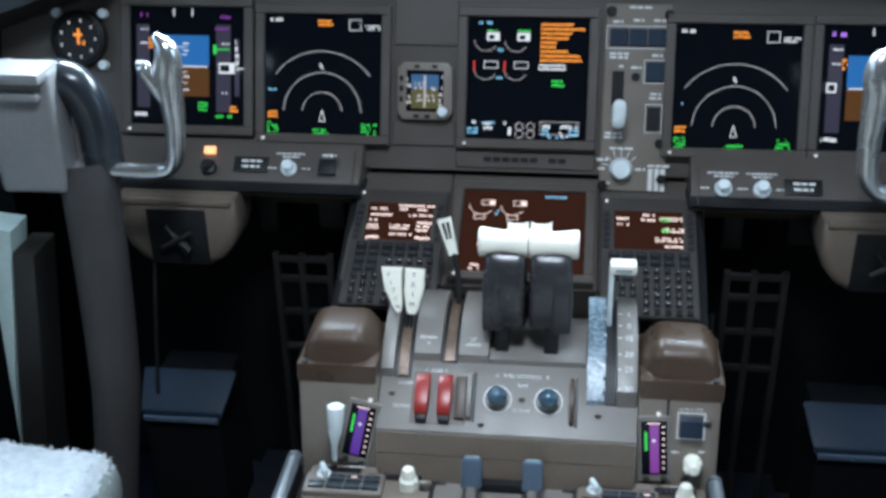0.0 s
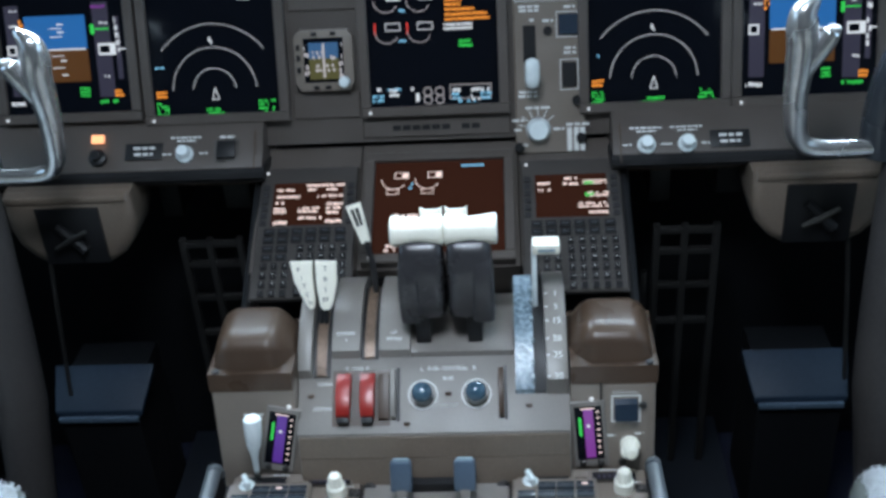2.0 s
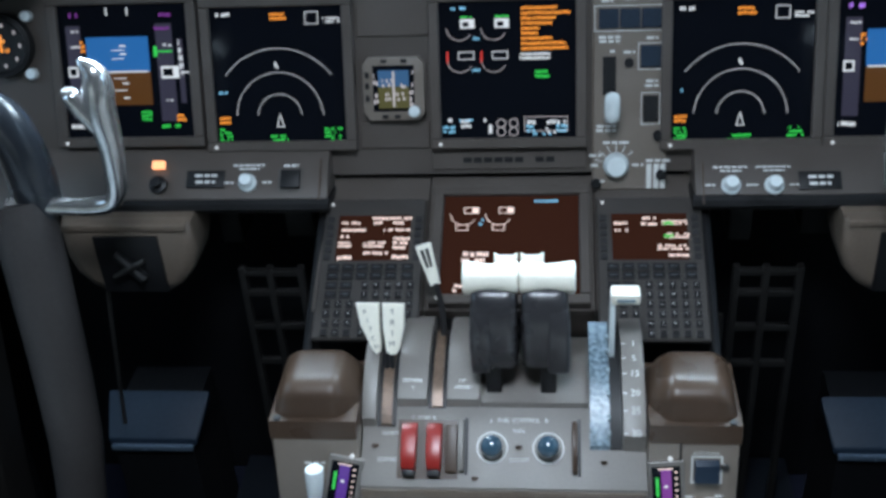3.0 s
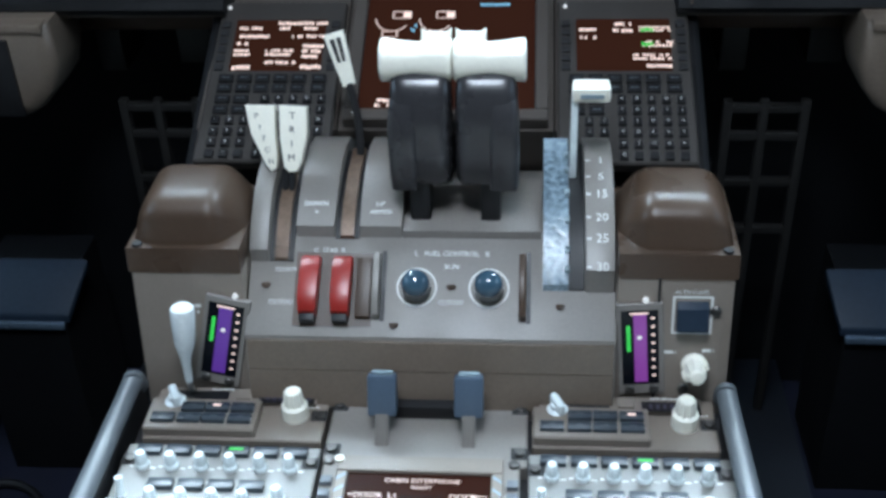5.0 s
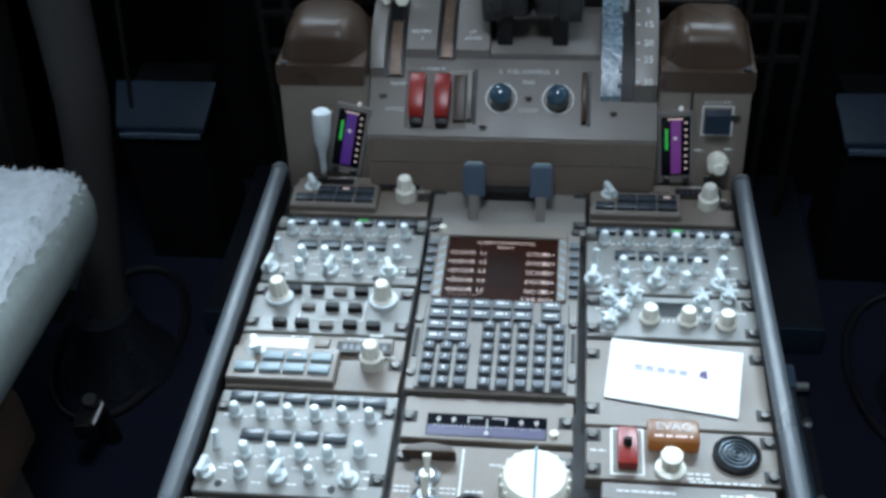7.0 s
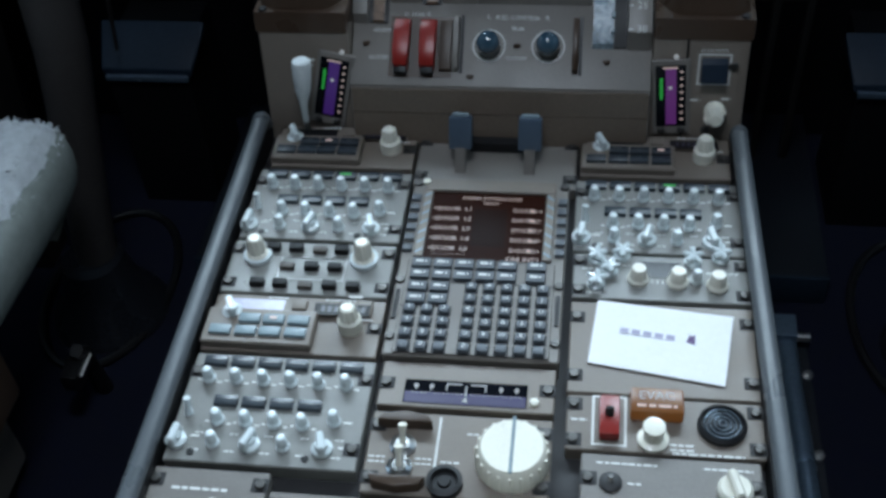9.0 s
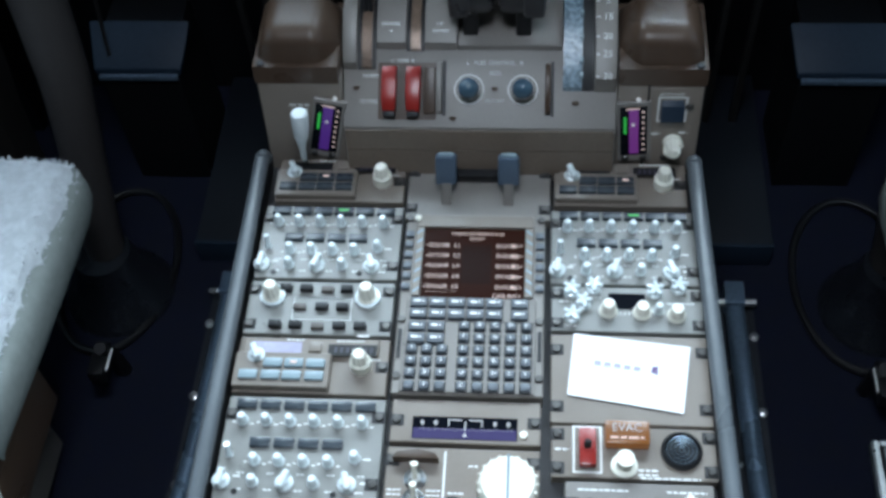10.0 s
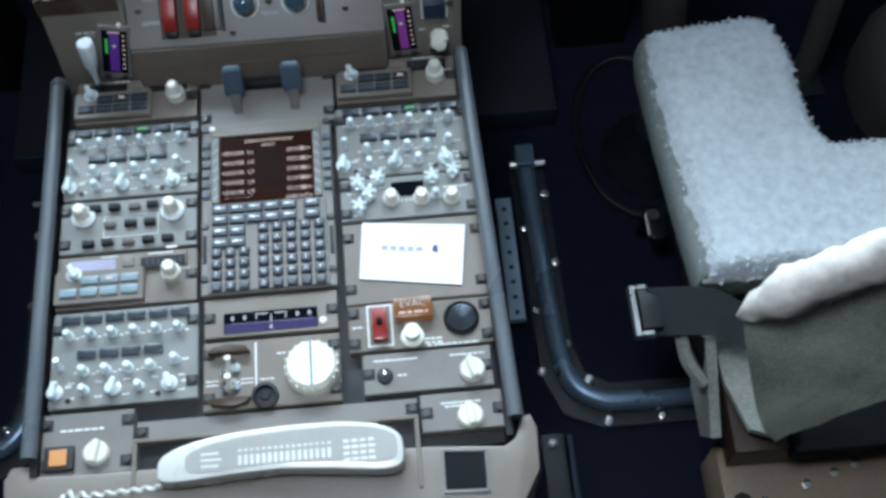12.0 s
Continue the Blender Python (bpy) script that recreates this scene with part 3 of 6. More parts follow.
def radio_panel(x0, x1, y0, y1, keys, left_window, lit_key):
    w, d = x1 - x0, y1 - y0
    ob = plate("radio_panel", "radio tuning panel with two windows, keys and white knobs", x0, x1, y0, y1, 0.004, PANEL, "radio panels", 1)
    X = lambda px: (px - 512.5) / 235 * w
    Y = lambda py: (548 - py) / 100 * d
    part("key_block", box(X(397), X(543), Y(592), Y(532), 0.004, 0.013, 0.0015, seg=1, top_only=True), PANEL, ob, "raised key block")
    part("upper_block", box(X(405), X(612), Y(532) + 0.0005, Y(504), 0.004, 0.009, 0.001, seg=1, top_only=True), PANEL, ob)
    part("active_window", flat(X(418), X(495), Y(531), Y(512), 0.0096), left_window, ob, "frequency window")
    part("standby_window", flat(X(536), X(610), Y(534), Y(514), 0.0096), BLACK, ob, "dark frequency window")
    digits = bmesh.new()
    for k in range(7):
        flat(X(545 + 9 * k), X(550 + 9 * k), Y(529), Y(519), 0.0100, digits)
    part("digits", digits, G_TAPE, ob)
    piece("transfer_key", shared("transfer_key", keycap(0.014, 0.013, 0.004), PANEL), ob, X(516), Y(521), 0.009)
    for n, (px, py) in enumerate(((456, 552), (488, 552), (521, 552), (421, 573), (455, 573), (487, 573), (521, 573))):
        piece("key", shared("radio_key" + keys.name, keycap(0.0205, 0.0105, 0.0035), keys), ob, X(px), Y(py), 0.013)
        if n == lit_key:
            part("lit_legend", flat(X(px) - 0.0035, X(px) + 0.0035, Y(py) - 0.0015, Y(py) + 0.0015, 0.0172), G_PINK, ob, "lit legend")
    piece("volume_knob", K_WING(), ob, X(428), Y(538), 0.009, 25)
    piece("tuning_knob", K_TALL(), ob, X(588), Y(548), 0.009)
    part("tuning_knob", lathe([(0.0115, 0), (0.0115, 0.013), (0.009, 0.015), (0, 0.0152)], 18, at=(X(588), Y(548), 0.004)), WHITE, ob)
    m = bars([(X(470), Y(508), 0.02), (X(548), Y(508), 0.03), (X(600), Y(540), 0.012)], 0.0096, h=0.0016)
    part("legend", m, MARK, ob)
    return ob


radio_panel(-0.247, -0.088, 0.902, 0.968, SMOKE, BLACK, 1)
radio_panel(0.090, 0.249, 0.902, 0.968, SMOKE, BLACK, 2)
radio_panel(-0.256, -0.086, 0.641, 0.713, LITKEY, PALE, 1)

ob = plate("transfer_panel", "source transfer panel with dark buttons and two clear knobs", -0.256, -0.087, 0.715, 0.788, 0.004, AUDIO, "", 2)
X = lambda px: (px - 523) / 250 * 0.169
Y = lambda py: (453 - py) / 90 * 0.073
dk, br = shared("dark_button", keycap(0.0145, 0.0085, 0.007, 0.0018), BLACK), shared("brown_button", keycap(0.0145, 0.0080, 0.005, 0.0018), BEZEL)
for px, py, q in ((462, 423, dk), (497, 423, dk), (533, 424, br), (566, 423, dk), (490, 453, br), (527, 453, dk), (562, 453, dk), (453, 483, dk), (487, 483, dk), (524, 484, br), (560, 483, dk), (595, 483, dk)):
    piece("push_button", q, ob, X(px), Y(py), 0.004)
for px, py in ((441, 436), (602, 436)):
    piece("selector_knob", K_TALL(), ob, X(px), Y(py), 0.006, 20)
    part("knob_skirt", lathe([(0.0145, 0), (0.0145, 0.004), (0.012, 0.005)], 18, at=(X(px), Y(py), 0.004)), KNOB, ob)
m = outline_box(X(478), X(577), Y(473), Y(436), 0.0009, 0.0045)
flat(X(478), X(577), Y(437), Y(436), 0.0045, m)
flat(X(592), X(612), Y(499), Y(495), 0.0045, m)
part("legend", m, MARK, ob)

# ---- control display unit of the pedestal ----
GL = material("slate_unit_paint", (0.20, 0.18, 0.16), 0.45, vary=0.08, scale=90, bump=0.08)


def key_letters(ob, words, cols, rows, z, size=0.0068):
    for n, ch in enumerate(words):
        if ch.strip():
            writing(ch, size, MARK, ob, cols[n % len(cols)], rows[n // len(cols)], z)


cdu = thing("control_display_unit", pose(0, 0, ZP + 0.007), "control display unit with a lit maroon page and grey keys", "control unit", "control display units")
part("case", box(-0.081, 0.081, 0.642, 0.879, -0.027, 0.004, 0.0015, seg=1, top_only=True), GL, cdu)
for q in ((-0.0285, 0.0725, 0.7315, 0.7327), (-0.0285, -0.0273, 0.7010, 0.7315), (-0.0715, -0.0285, 0.7003, 0.7015)):
    part("groove", flat(*q, 0.0064), DARK, cdu)
fr = bmesh.new()
for q in ((-0.068, 0.068, 0.8595, 0.877), (-0.068, -0.0585, 0.764, 0.8595), (0.0585, 0.068, 0.764, 0.8595)):
    box(*q, 0.004, 0.009, 0.001, bm=fr, seg=1)
part("screen_frame", fr, PANEL, cdu)
part("screen", flat(-0.0585, 0.0585, 0.764, 0.8595, 0.0055), G_PAGE, cdu, "maroon lit screen")
part("dark_patch", flat(-0.014, 0.020, 0.783, 0.836, 0.0058), G_PATCH, cdu)
writing("CABIN INTERPHONE", 0.0066, G_PINK, cdu, 0.003, 0.8515, 0.0062, "screen_title")
writing("READY", 0.0055, G_PINK, cdu, 0.003, 0.8445, 0.0062, "screen_title")
for k in range(5):
    y = 0.835 - 0.0142 * k
    for text, x, align in (("<DOOR", -0.056, "LEFT"), ("L%d" % (k + 1), -0.0235, "LEFT"), ("DOOR", 0.0255, "LEFT"), ("R%d>" % (k + 1), 0.056, "RIGHT")):
        writing(text, 0.0078, G_PINK, cdu, x, y, 0.0062, "screen_line", align)
writing("CAB INT>", 0.0075, G_PINK, cdu, 0.056, 0.7665, 0.0062, "screen_line", "RIGHT")
writing("- - - - - - - - - -", 0.006, G_PINK, cdu, -0.052, 0.7715, 0.0062, "screen_line", "LEFT")
lk = shared("line_key", keycap(0.0095, 0.0085, 0.004), GREYKEY)
for k in range(6):
    for s in (-1, 1):
        piece("line_key", lk, cdu, s * 0.0755, 0.850 - 0.0145 * k, 0.004)
for k in range(7):
    for s in (-1, 1):
        y = 0.857 - 0.0135 * k
        hatch = bmesh.new()
        hatch.faces.new([hatch.verts.new(c) for c in ((s * 0.0595, y, 0.0094), (s * 0.067, y - 0.006, 0.0094), (s * 0.067, y - 0.0095, 0.0094), (s * 0.0595, y - 0.0035, 0.0094))])
        bmesh.ops.recalc_face_normals(hatch, faces=hatch.faces)
        part("pointer_mark", hatch, LITKEY, cdu)
piece("light_sensor", shared("light_sensor", lambda: lathe([(0.004, 0), (0.004, 0.003), (0, 0.0045)], 12), WHITE), cdu, -0.067, 0.871, 0.008)
wide = shared("function_key", keycap(0.0175, 0.0115, 0.004), GREYKEY)
sq = shared("letter_key", keycap(0.0102, 0.0102, 0.0055, 0.0030), GREYKEY)
well_small = shared("key_well", lambda: flat(-0.0066, 0.0066, -0.0066, 0.0060, 0.0004), DARK)
well_wide = shared("wide_key_well", lambda: flat(-0.0100, 0.0100, -0.0070, 0.0066, 0.0004), DARK)
part("key_deck", box(-0.072, 0.072, 0.644, 0.7625, 0.004, 0.0062, 0.001, seg=1, top_only=True), GL, cdu)
wx = (-0.058, -0.037, -0.016, 0.005, 0.026, 0.054)
for y in (0.7555, 0.7405):
    for x in wx:
        piece("function_key", wide, cdu, x, y, 0.0062)
        piece("key_well", well_wide, cdu, x, y, 0.0062)
for y in (0.7245, 0.709):
    for x in wx[:2]:
        piece("function_key", wide, cdu, x, y, 0.0062)
        piece("key_well", well_wide, cdu, x, y, 0.0062)
AX, AY = (-0.006, 0.011, 0.028, 0.045, 0.062), (0.7255, 0.7105, 0.6955, 0.6805, 0.6655, 0.6505)
NX, NY = (-0.062, -0.0455, -0.029), (0.6955, 0.6805, 0.6655, 0.6505)
for y in AY:
    for x in AX:
        piece("letter_key", sq, cdu, x, y, 0.0062)
        piece("key_well", well_small, cdu, x, y, 0.0062)
for y in NY:
    for x in NX:
        piece("number_key", sq, cdu, x, y, 0.0062)
        piece("key_well", well_small, cdu, x, y, 0.0062)
key_letters(cdu, "ABCDEFGHIJKLMNOPQRSTUVWXYZ    ", AX, AY, 0.0119)
key_letters(cdu, "123456789.0 ", NX, NY, 0.0119)
m = bmesh.new()
for y in (0.7555, 0.7405):
    for x in wx:
        bars([(x - 0.0055, y + 0.0005, 0.011)], 0.0105, m, 0.0028)
for y in (0.7245, 0.709):
    for x in wx[:2]:
        bars([(x - 0.0055, y + 0.0005, 0.011)], 0.0105, m, 0.0028)
part("legend", m, MARK, cdu)
for s in (-1, 1):
    part("annunciator", box(*sorted((s * 0.0745, s * 0.0785)), 0.685, 0.722, 0.004, 0.0055), BLACK, cdu)
for s in (-1, 1):
    for y in (0.664, 0.735, 0.874):
        piece("fastener", FAST(), cdu, s * 0.0765, y, 0.004, random.uniform(0, 180))

# ---- upper centre plate with the two guarded levers ----
ob = plate("lever_plate", "plain taupe plate with two guarded levers", -0.086, 0.088, 0.880, 0.968, 0.002, TAUPE, "", 2)
for s in (-1, 1):
    x = s * 0.037
    lv = thing("guarded_lever", pose(x, 0.905, ZP + 0.002), "slate-blue capped lever on a brown stem", "lever", "guarded levers")
    part("stem", prism([(-0.005, -0.004), (0.004, -0.004), (0.026, 0.026), (0.016, 0.030)], -0.0058, 0.0058, r=0.001), TAUPE, lv)
    cap = box(-0.0125, 0.0125, -0.007, 0.007, 0.0, 0.036, 0.003)
    bmesh.ops.transform(cap, matrix=pose(0, 0.017, 0.018, -24), verts=cap.verts)
    part("cap", cap, BLUEGUARD, lv)
    tip = box(-0.009, 0.009, -0.0035, 0.0035, 0.0, 0.0028, 0.001)
    bmesh.ops.transform(tip, matrix=pose(0, 0.0315, 0.0510, -24), verts=tip.verts)
    part("cap_mark", tip, LITKEY, lv)
solid("recess_bar", box(-0.030, 0.030, 0.936, 0.948, ZP + 0.002, ZP + 0.016, 0.003), BLACK, "black bar between the guarded levers", "bar")

# ---- rudder trim ----
ob = plate("rudder_trim_indicator", "rudder trim indicator with a lit violet scale", -0.079, 0.080, 0.588, 0.640, 0.006, PANEL, "", 1)
part("screen", flat(-0.0555, 0.0545, -0.021, 0.005, 0.0065), SCREEN, ob)
part("scale_band", flat(-0.0545, 0.0535, -0.0205, -0.0085, 0.0068), G_INDIGO, ob)
m = bmesh.new()
for x in (-0.045, -0.031, 0.031, 0.045):
    lathe([(0.0022, 0), (0.0022, 0.0001)], 8, m, (x, -0.002, 0.0069))
    flat(x - 0.0006, x + 0.0006, -0.006, 0.001, 0.0070, m)
for q in ((-0.018, -0.004, 0.0005, 0.002), (0.004, 0.018, 0.0005, 0.002), (-0.018, -0.0168, -0.006, 0.0005), (0.0168, 0.018, -0.006, 0.0005), (-0.0007, 0.0007, -0.011, 0.0)):
    flat(*q, 0.0070, m)
for k in range(25):
    flat(-0.048 + 0.004 * k, -0.0474 + 0.004 * k, -0.0105, -0.0085, 0.0071, m)
m.faces.new([m.verts.new(c) for c in ((-0.0025, -0.018, 0.0072), (0.0025, -0.018, 0.0072), (0, -0.0125, 0.0072))])
part("scale_print", m, G_WHITE, ob)
piece("light_sensor", BTN["light_sensor"], ob, 0.061, -0.014, 0.006)
ob = plate("rudder_trim_panel", "trim panel with a large white ribbed knob and guarded toggles", -0.080, 0.080, 0.500, 0.586, 0.003, PANEL, "", 2)
X0, Y0 = 0.0, 0.543
kn = lathe([(0.031, 0), (0.031, 0.010), (0.030, 0.014), (0.0285, 0.021), (0.026, 0.024), (0, 0.0245)], 40, at=(0.047, -0.003, 0.003))
for k in range(20):
    a = 2 * math.pi * k / 20
    tube([(0.047 + 0.0305 * math.cos(a), -0.003 + 0.0305 * math.sin(a), 0.004), (0.047 + 0.0295 * math.cos(a), -0.003 + 0.0295 * math.sin(a), 0.022)], 0.0016, 6, kn)
part("trim_knob", kn, WHITE, ob, "large white ribbed knob")
part("knob_index", box(0.0458, 0.0486, -0.030, 0.026, 0.0268, 0.0282), LITKEY, ob)
for y, s in ((0.026, 1), (-0.033, -1)):
    g = prism([(-0.072, 0), (-0.068, s * 0.007), (-0.048, s * 0.011), (-0.028, s * 0.007), (-0.024, 0)], 0.003, 0.016, axis="z", r=0.001)
    bmesh.ops.translate(g, verts=g.verts, vec=(0, y - s * 0.002, 0))
    part("switch_guard", g, TAUPE_DARK, ob, "brown half-moon guard")
for y, up in ((0.006, 1), (-0.016, 1)):
    part("toggle_base", lathe([(0.0115, 0), (0.0115, 0.002), (0.0075, 0.004), (0.0065, 0.005)], 18, at=(-0.048, y, 0.003)), METAL, ob)
    part("toggle_switch", tube([(-0.048, y, 0.007), (-0.048, y + 0.004, 0.016), (-0.048, y + 0.008, 0.024)], [0.0030, 0.0028, 0.0040], 10), WHITE, ob)
part("phone_jack", lathe([(0.0155, 0), (0.0155, 0.006), (0.0115, 0.007), (0.010, 0.003), (0.006, 0.003), (0.005, 0.005), (0, 0.005)], 24, at=(-0.008, -0.029, 0.003)), BLACK, ob, "black round jack")
m = flat(-0.0195, -0.0175, -0.018, 0.038, 0.0034)
bars([(-0.076, -0.006, 0.014), (-0.076, -0.011, 0.014), (-0.036, -0.006, 0.014), (-0.036, -0.011, 0.014), (-0.014, -0.008, 0.016), (0.006, 0.022, 0.01), (0.064, 0.014, 0.012)], 0.0034, m, 0.0018)
part("legend", m, MARK, ob)

# ---- right column ----
ob = plate("weather_radar_panel", "weather radar panel with clear knobs and a small window", 0.088, 0.258, 0.728, 0.789, 0.004, AUDIO, "", 2)
X = lambda px: (px - 1032) / 265 * 0.170
Y = lambda py: (452 - py) / 82 * 0.061
part("window", flat(X(1000), X(1063), Y(452), Y(424), 0.0046), SCREEN, ob, "glossy dark window")
for px, py, mk in ((936, 423, K_STAR), (975, 416, K_STAR), (956, 445, K_STAR), (937, 468, K_STAR), (1080, 422, K_STAR), (1122, 414, K_STAR), (1085, 455, K_SMALL)):
    piece("selector_knob", mk(), ob, X(px), Y(py), 0.004, (px * 3) % 70)
for px, py in ((999, 456), (1057, 458), (1115, 462)):
    piece("tilt_knob", shared("tilt_knob", lambda: lathe([(0.0105, 0), (0.0105, 0.003), (0.0082, 0.005), (0.0075, 0.015), (0.0064, 0.0172), (0, 0.0178)], 18), WHITE), ob, X(px), Y(py), 0.004)
m = bmesh.new()
for k in range(8):
    flat(X(1003) + 0.005 * k, X(1003) + 0.0015 + 0.005 * k, Y(462), Y(456), 0.0044, m)
bars([(X(965), Y(432), 0.014), (X(915), Y(440), 0.014), (X(1100), Y(440), 0.03), (X(915), Y(482), 0.02)], 0.0044, m, 0.002)
part("legend", m, MARK, ob)
plate("blank_panel", "plain grey-brown blanking panel under a card", 0.088, 0.259, 0.617, 0.727, 0.002, PANEL, "", 2)
card = bmesh.new()
for z in (0.0035, 0.0042):
    card.faces.new([card.verts.new(c) for c in ((0.1065, 0.651, z), (0.2275, 0.632, z), (0.2385, 0.710, z + 0.004), (0.114, 0.725, z + 0.002))])
PAPER = material("white_card", (0.86, 0.86, 0.87), 0.5, vary=0.03, scale=40, bump=0.0)
INK = material("plum_print", (0.10, 0.05, 0.16), 0.5, vary=0.05, scale=60, bump=0.0)
INKF = material("faint_print", (0.38, 0.36, 0.48), 0.5, vary=0.05, scale=60, bump=0.0)
cd = tagged(part("paper_card", card, PAPER, None, "", None, pose(0, 0, ZP)), "white printed card lying on the blanking panel", "card")
cdm = bmesh.new()
e1 = Vector((0.124, -0.018, 0.0)).normalized()
e2 = Vector((-e1.y, e1.x, 0))
for k in range(5):
    o = Vector((0.135, 0.686, 0.0068)) + e1 * (0.0105 * k)
    cdm.faces.new([cdm.verts.new(o + p) for p in (Vector((0, 0, 0)), e1 * 0.0075, e1 * 0.0075 + e2 * 0.006, e2 * 0.006)])
part("print", cdm, INKF, cd)
sh = bmesh.new()
o = Vector((0.194, 0.6785, 0.0068))
sh.faces.new([sh.verts.new(o + p) for p in (e1 * 0.001, e1 * 0.009 + e2 * -0.002, e1 * 0.0075 + e2 * 0.010, e1 * 0.004 + e2 * 0.007, e1 * 0.003 + e2 * 0.010)])
part("emblem", sh, INK, cd, "small plum emblem")

ob = plate("evacuation_panel", "evacuation panel with a red guarded switch and orange light", 0.089, 0.259, 0.556, 0.616, 0.003, PANEL, "", 2)
CX, CY = 0.174, 0.586
part("switch_frame", outline_box(0.112 - CX, 0.142 - CX, 0.562 - CY, 0.615 - CY, 0.0022, 0.0034), MARK, ob)
part("switch_guard", box(0.118 - CX, 0.136 - CX, 0.567 - CY, 0.609 - CY, 0.003, 0.014, 0.003), RED, ob, "red switch guard")
part("guard_switch", tube([(0.127 - CX, 0.588 - CY, 0.013), (0.127 - CX, 0.591 - CY, 0.019)], [0.0042, 0.0035], 8), BLACK, ob)
ORANGE = glow("lit_orange_lamp", (0.50, 0.18, 0.03), 0.35)
part("evac_light", box(0.1445 - CX, 0.190 - CX, 0.590 - CY, 0.616 - CY, 0.003, 0.018, 0.003), ORANGE, ob, "orange evacuation light")
writing("EVAC", 0.0125, G_WHITE, ob, 0.167 - CX, 0.6065 - CY, 0.0184)
m = bars([(0.150 - CX, 0.596 - CY, 0.034)], 0.0184, h=0.003)
part("light_legend", m, G_PINK, ob)
part("horn_knob", lathe([(0.0135, 0), (0.0135, 0.003), (0.0085, 0.005), (0.008, 0.014), (0.0095, 0.016), (0.0095, 0.020), (0, 0.021)], 20, at=(0.164 - CX, 0.571 - CY, 0.003)), WHITE, ob)
part("horn", lathe([(0.021, 0), (0.021, 0.004), (0.018, 0.006), (0.017, 0.003), (0, 0.003)], 28, at=(0.2225 - CX, 0.589 - CY, 0.003)), BLACK, ob, "black round horn grille")
SLOT = material("dark_grille_metal", (0.06, 0.075, 0.09), 0.3, metal=0.8, vary=0.15, scale=60, bump=0.0)
for r in (0.0030, 0.0070, 0.0110, 0.0150):
    path = [(0.2225 - CX + r * math.cos(2 * math.pi * k / 28), 0.589 - CY + r * math.sin(2 * math.pi * k / 28), 0.0068) for k in range(29)]
    part("grille_ring", tube(path, 0.0012, 6), SLOT, ob)
m = bars([(0.178 - CX, 0.567 - CY, 0.02), (0.178 - CX, 0.562 - CY, 0.02), (0.18 - CX, 0.5585 - CY, 0.06), (0.094 - CX, 0.588 - CY, 0.014)], 0.0034, h=0.0022)
part("legend", m, MARK, ob)

ob = plate("door_panel", "taupe door control panel with a key switch and white knob", 0.103, 0.253, 0.502, 0.553, 0.006, TAUPE, "", 1)
CX, CY = 0.178, 0.5275
part("switch_base", lathe([(0.0095, 0), (0.0095, 0.002), (0.007, 0.0035), (0, 0.0036)], 18, at=(0.129 - CX, 0.524 - CY, 0.006)), DARK, ob)
part("toggle_switch", tube([(0.129 - CX, 0.523 - CY, 0.009), (0.129 - CX, 0.525 - CY, 0.015)], 0.0024, 8), METAL, ob)
piece("door_knob", shared("door_knob", lambda: box(-0.004, 0.004, -0.0135, 0.0135, 0.006, 0.017, 0.002, lathe([(0.0145, 0), (0.0145, 0.006), (0.012, 0.009), (0, 0.009)], 20), 1), WHITE), ob, 0.229 - CX, 0.522 - CY, 0.006, 15)
m = bars([(0.117 - CX, 0.543 - CY, 0.05), (0.205 - CX, 0.543 - CY, 0.04), (0.143 - CX, 0.524 - CY, 0.012)], 0.0064, h=0.002)
part("legend", m, MARK, ob)
ob = plate("light_panel", "taupe light control panel with a white knob", 0.165, 0.262, 0.453, 0.500, 0.003, TAUPE, "", 1)
piece("dimmer_knob", BTN["door_knob"], ob, 0.008, -0.008, 0.003, 8)
part("legend", bars([(-0.024, 0.010, 0.045), (-0.02, 0.006, 0.036)], 0.0034, h=0.002), MARK, ob)
plate("filler_panel", "narrow taupe filler panel behind the handset", -0.155, 0.164, 0.470, 0.498, 0.001, TAUPE, "", 1)
ob = plate("observer_panel", "taupe panel with an amber lamp and white knob", -0.262, -0.156, 0.44, 0.515, 0.002, TAUPE, "", 2)
part("lamp_housing", box(-0.045, -0.012, -0.031, -0.003, 0.002, 0.010, 0.002), DARK, ob)
part("amber_lamp", box(-0.038, -0.019, -0.026, -0.008, 0.010, 0.0125, 0.001), glow("lit_amber_lamp", (1.0, 0.5, 0.2), 0.9), ob, "lit amber lamp")
piece("dimmer_knob", BTN["door_knob"], ob, 0.012, -0.014, 0.002, -10)
part("legend", bars([(-0.03, 0.016, 0.05)], 0.0026, h=0.0026), MARK, ob)

# ---- handset ----
tray = thing("handset_cradle", pose(0, 0, ZP), "black recessed handset cradle at the pedestal's end", "cradle")
m = box(-0.150, 0.158, 0.395, 0.4685, -0.004, 0.002)
part("tray", m, BLACK, tray)
m = bmesh.new()
for q in ((-0.155, 0.163, 0.4685, 0.4735), (0.158, 0.163, 0.39, 0.4685), (-0.155, -0.150, 0.39, 0.4685)):
    box(*q, 0.0, 0.014, 0.001, bm=m, seg=1)
part("rim", m, PANEL, tray)
ph = thing("handset", pose(0.012, 0.428, ZP + 0.012), "ivory telephone handset lying in its cradle", "handset")
HS = material("ivory_handset_plastic", (0.62, 0.61, 0.56), 0.3, vary=0.06, scale=60, bump=0.03, coat=0.3)
outl = []
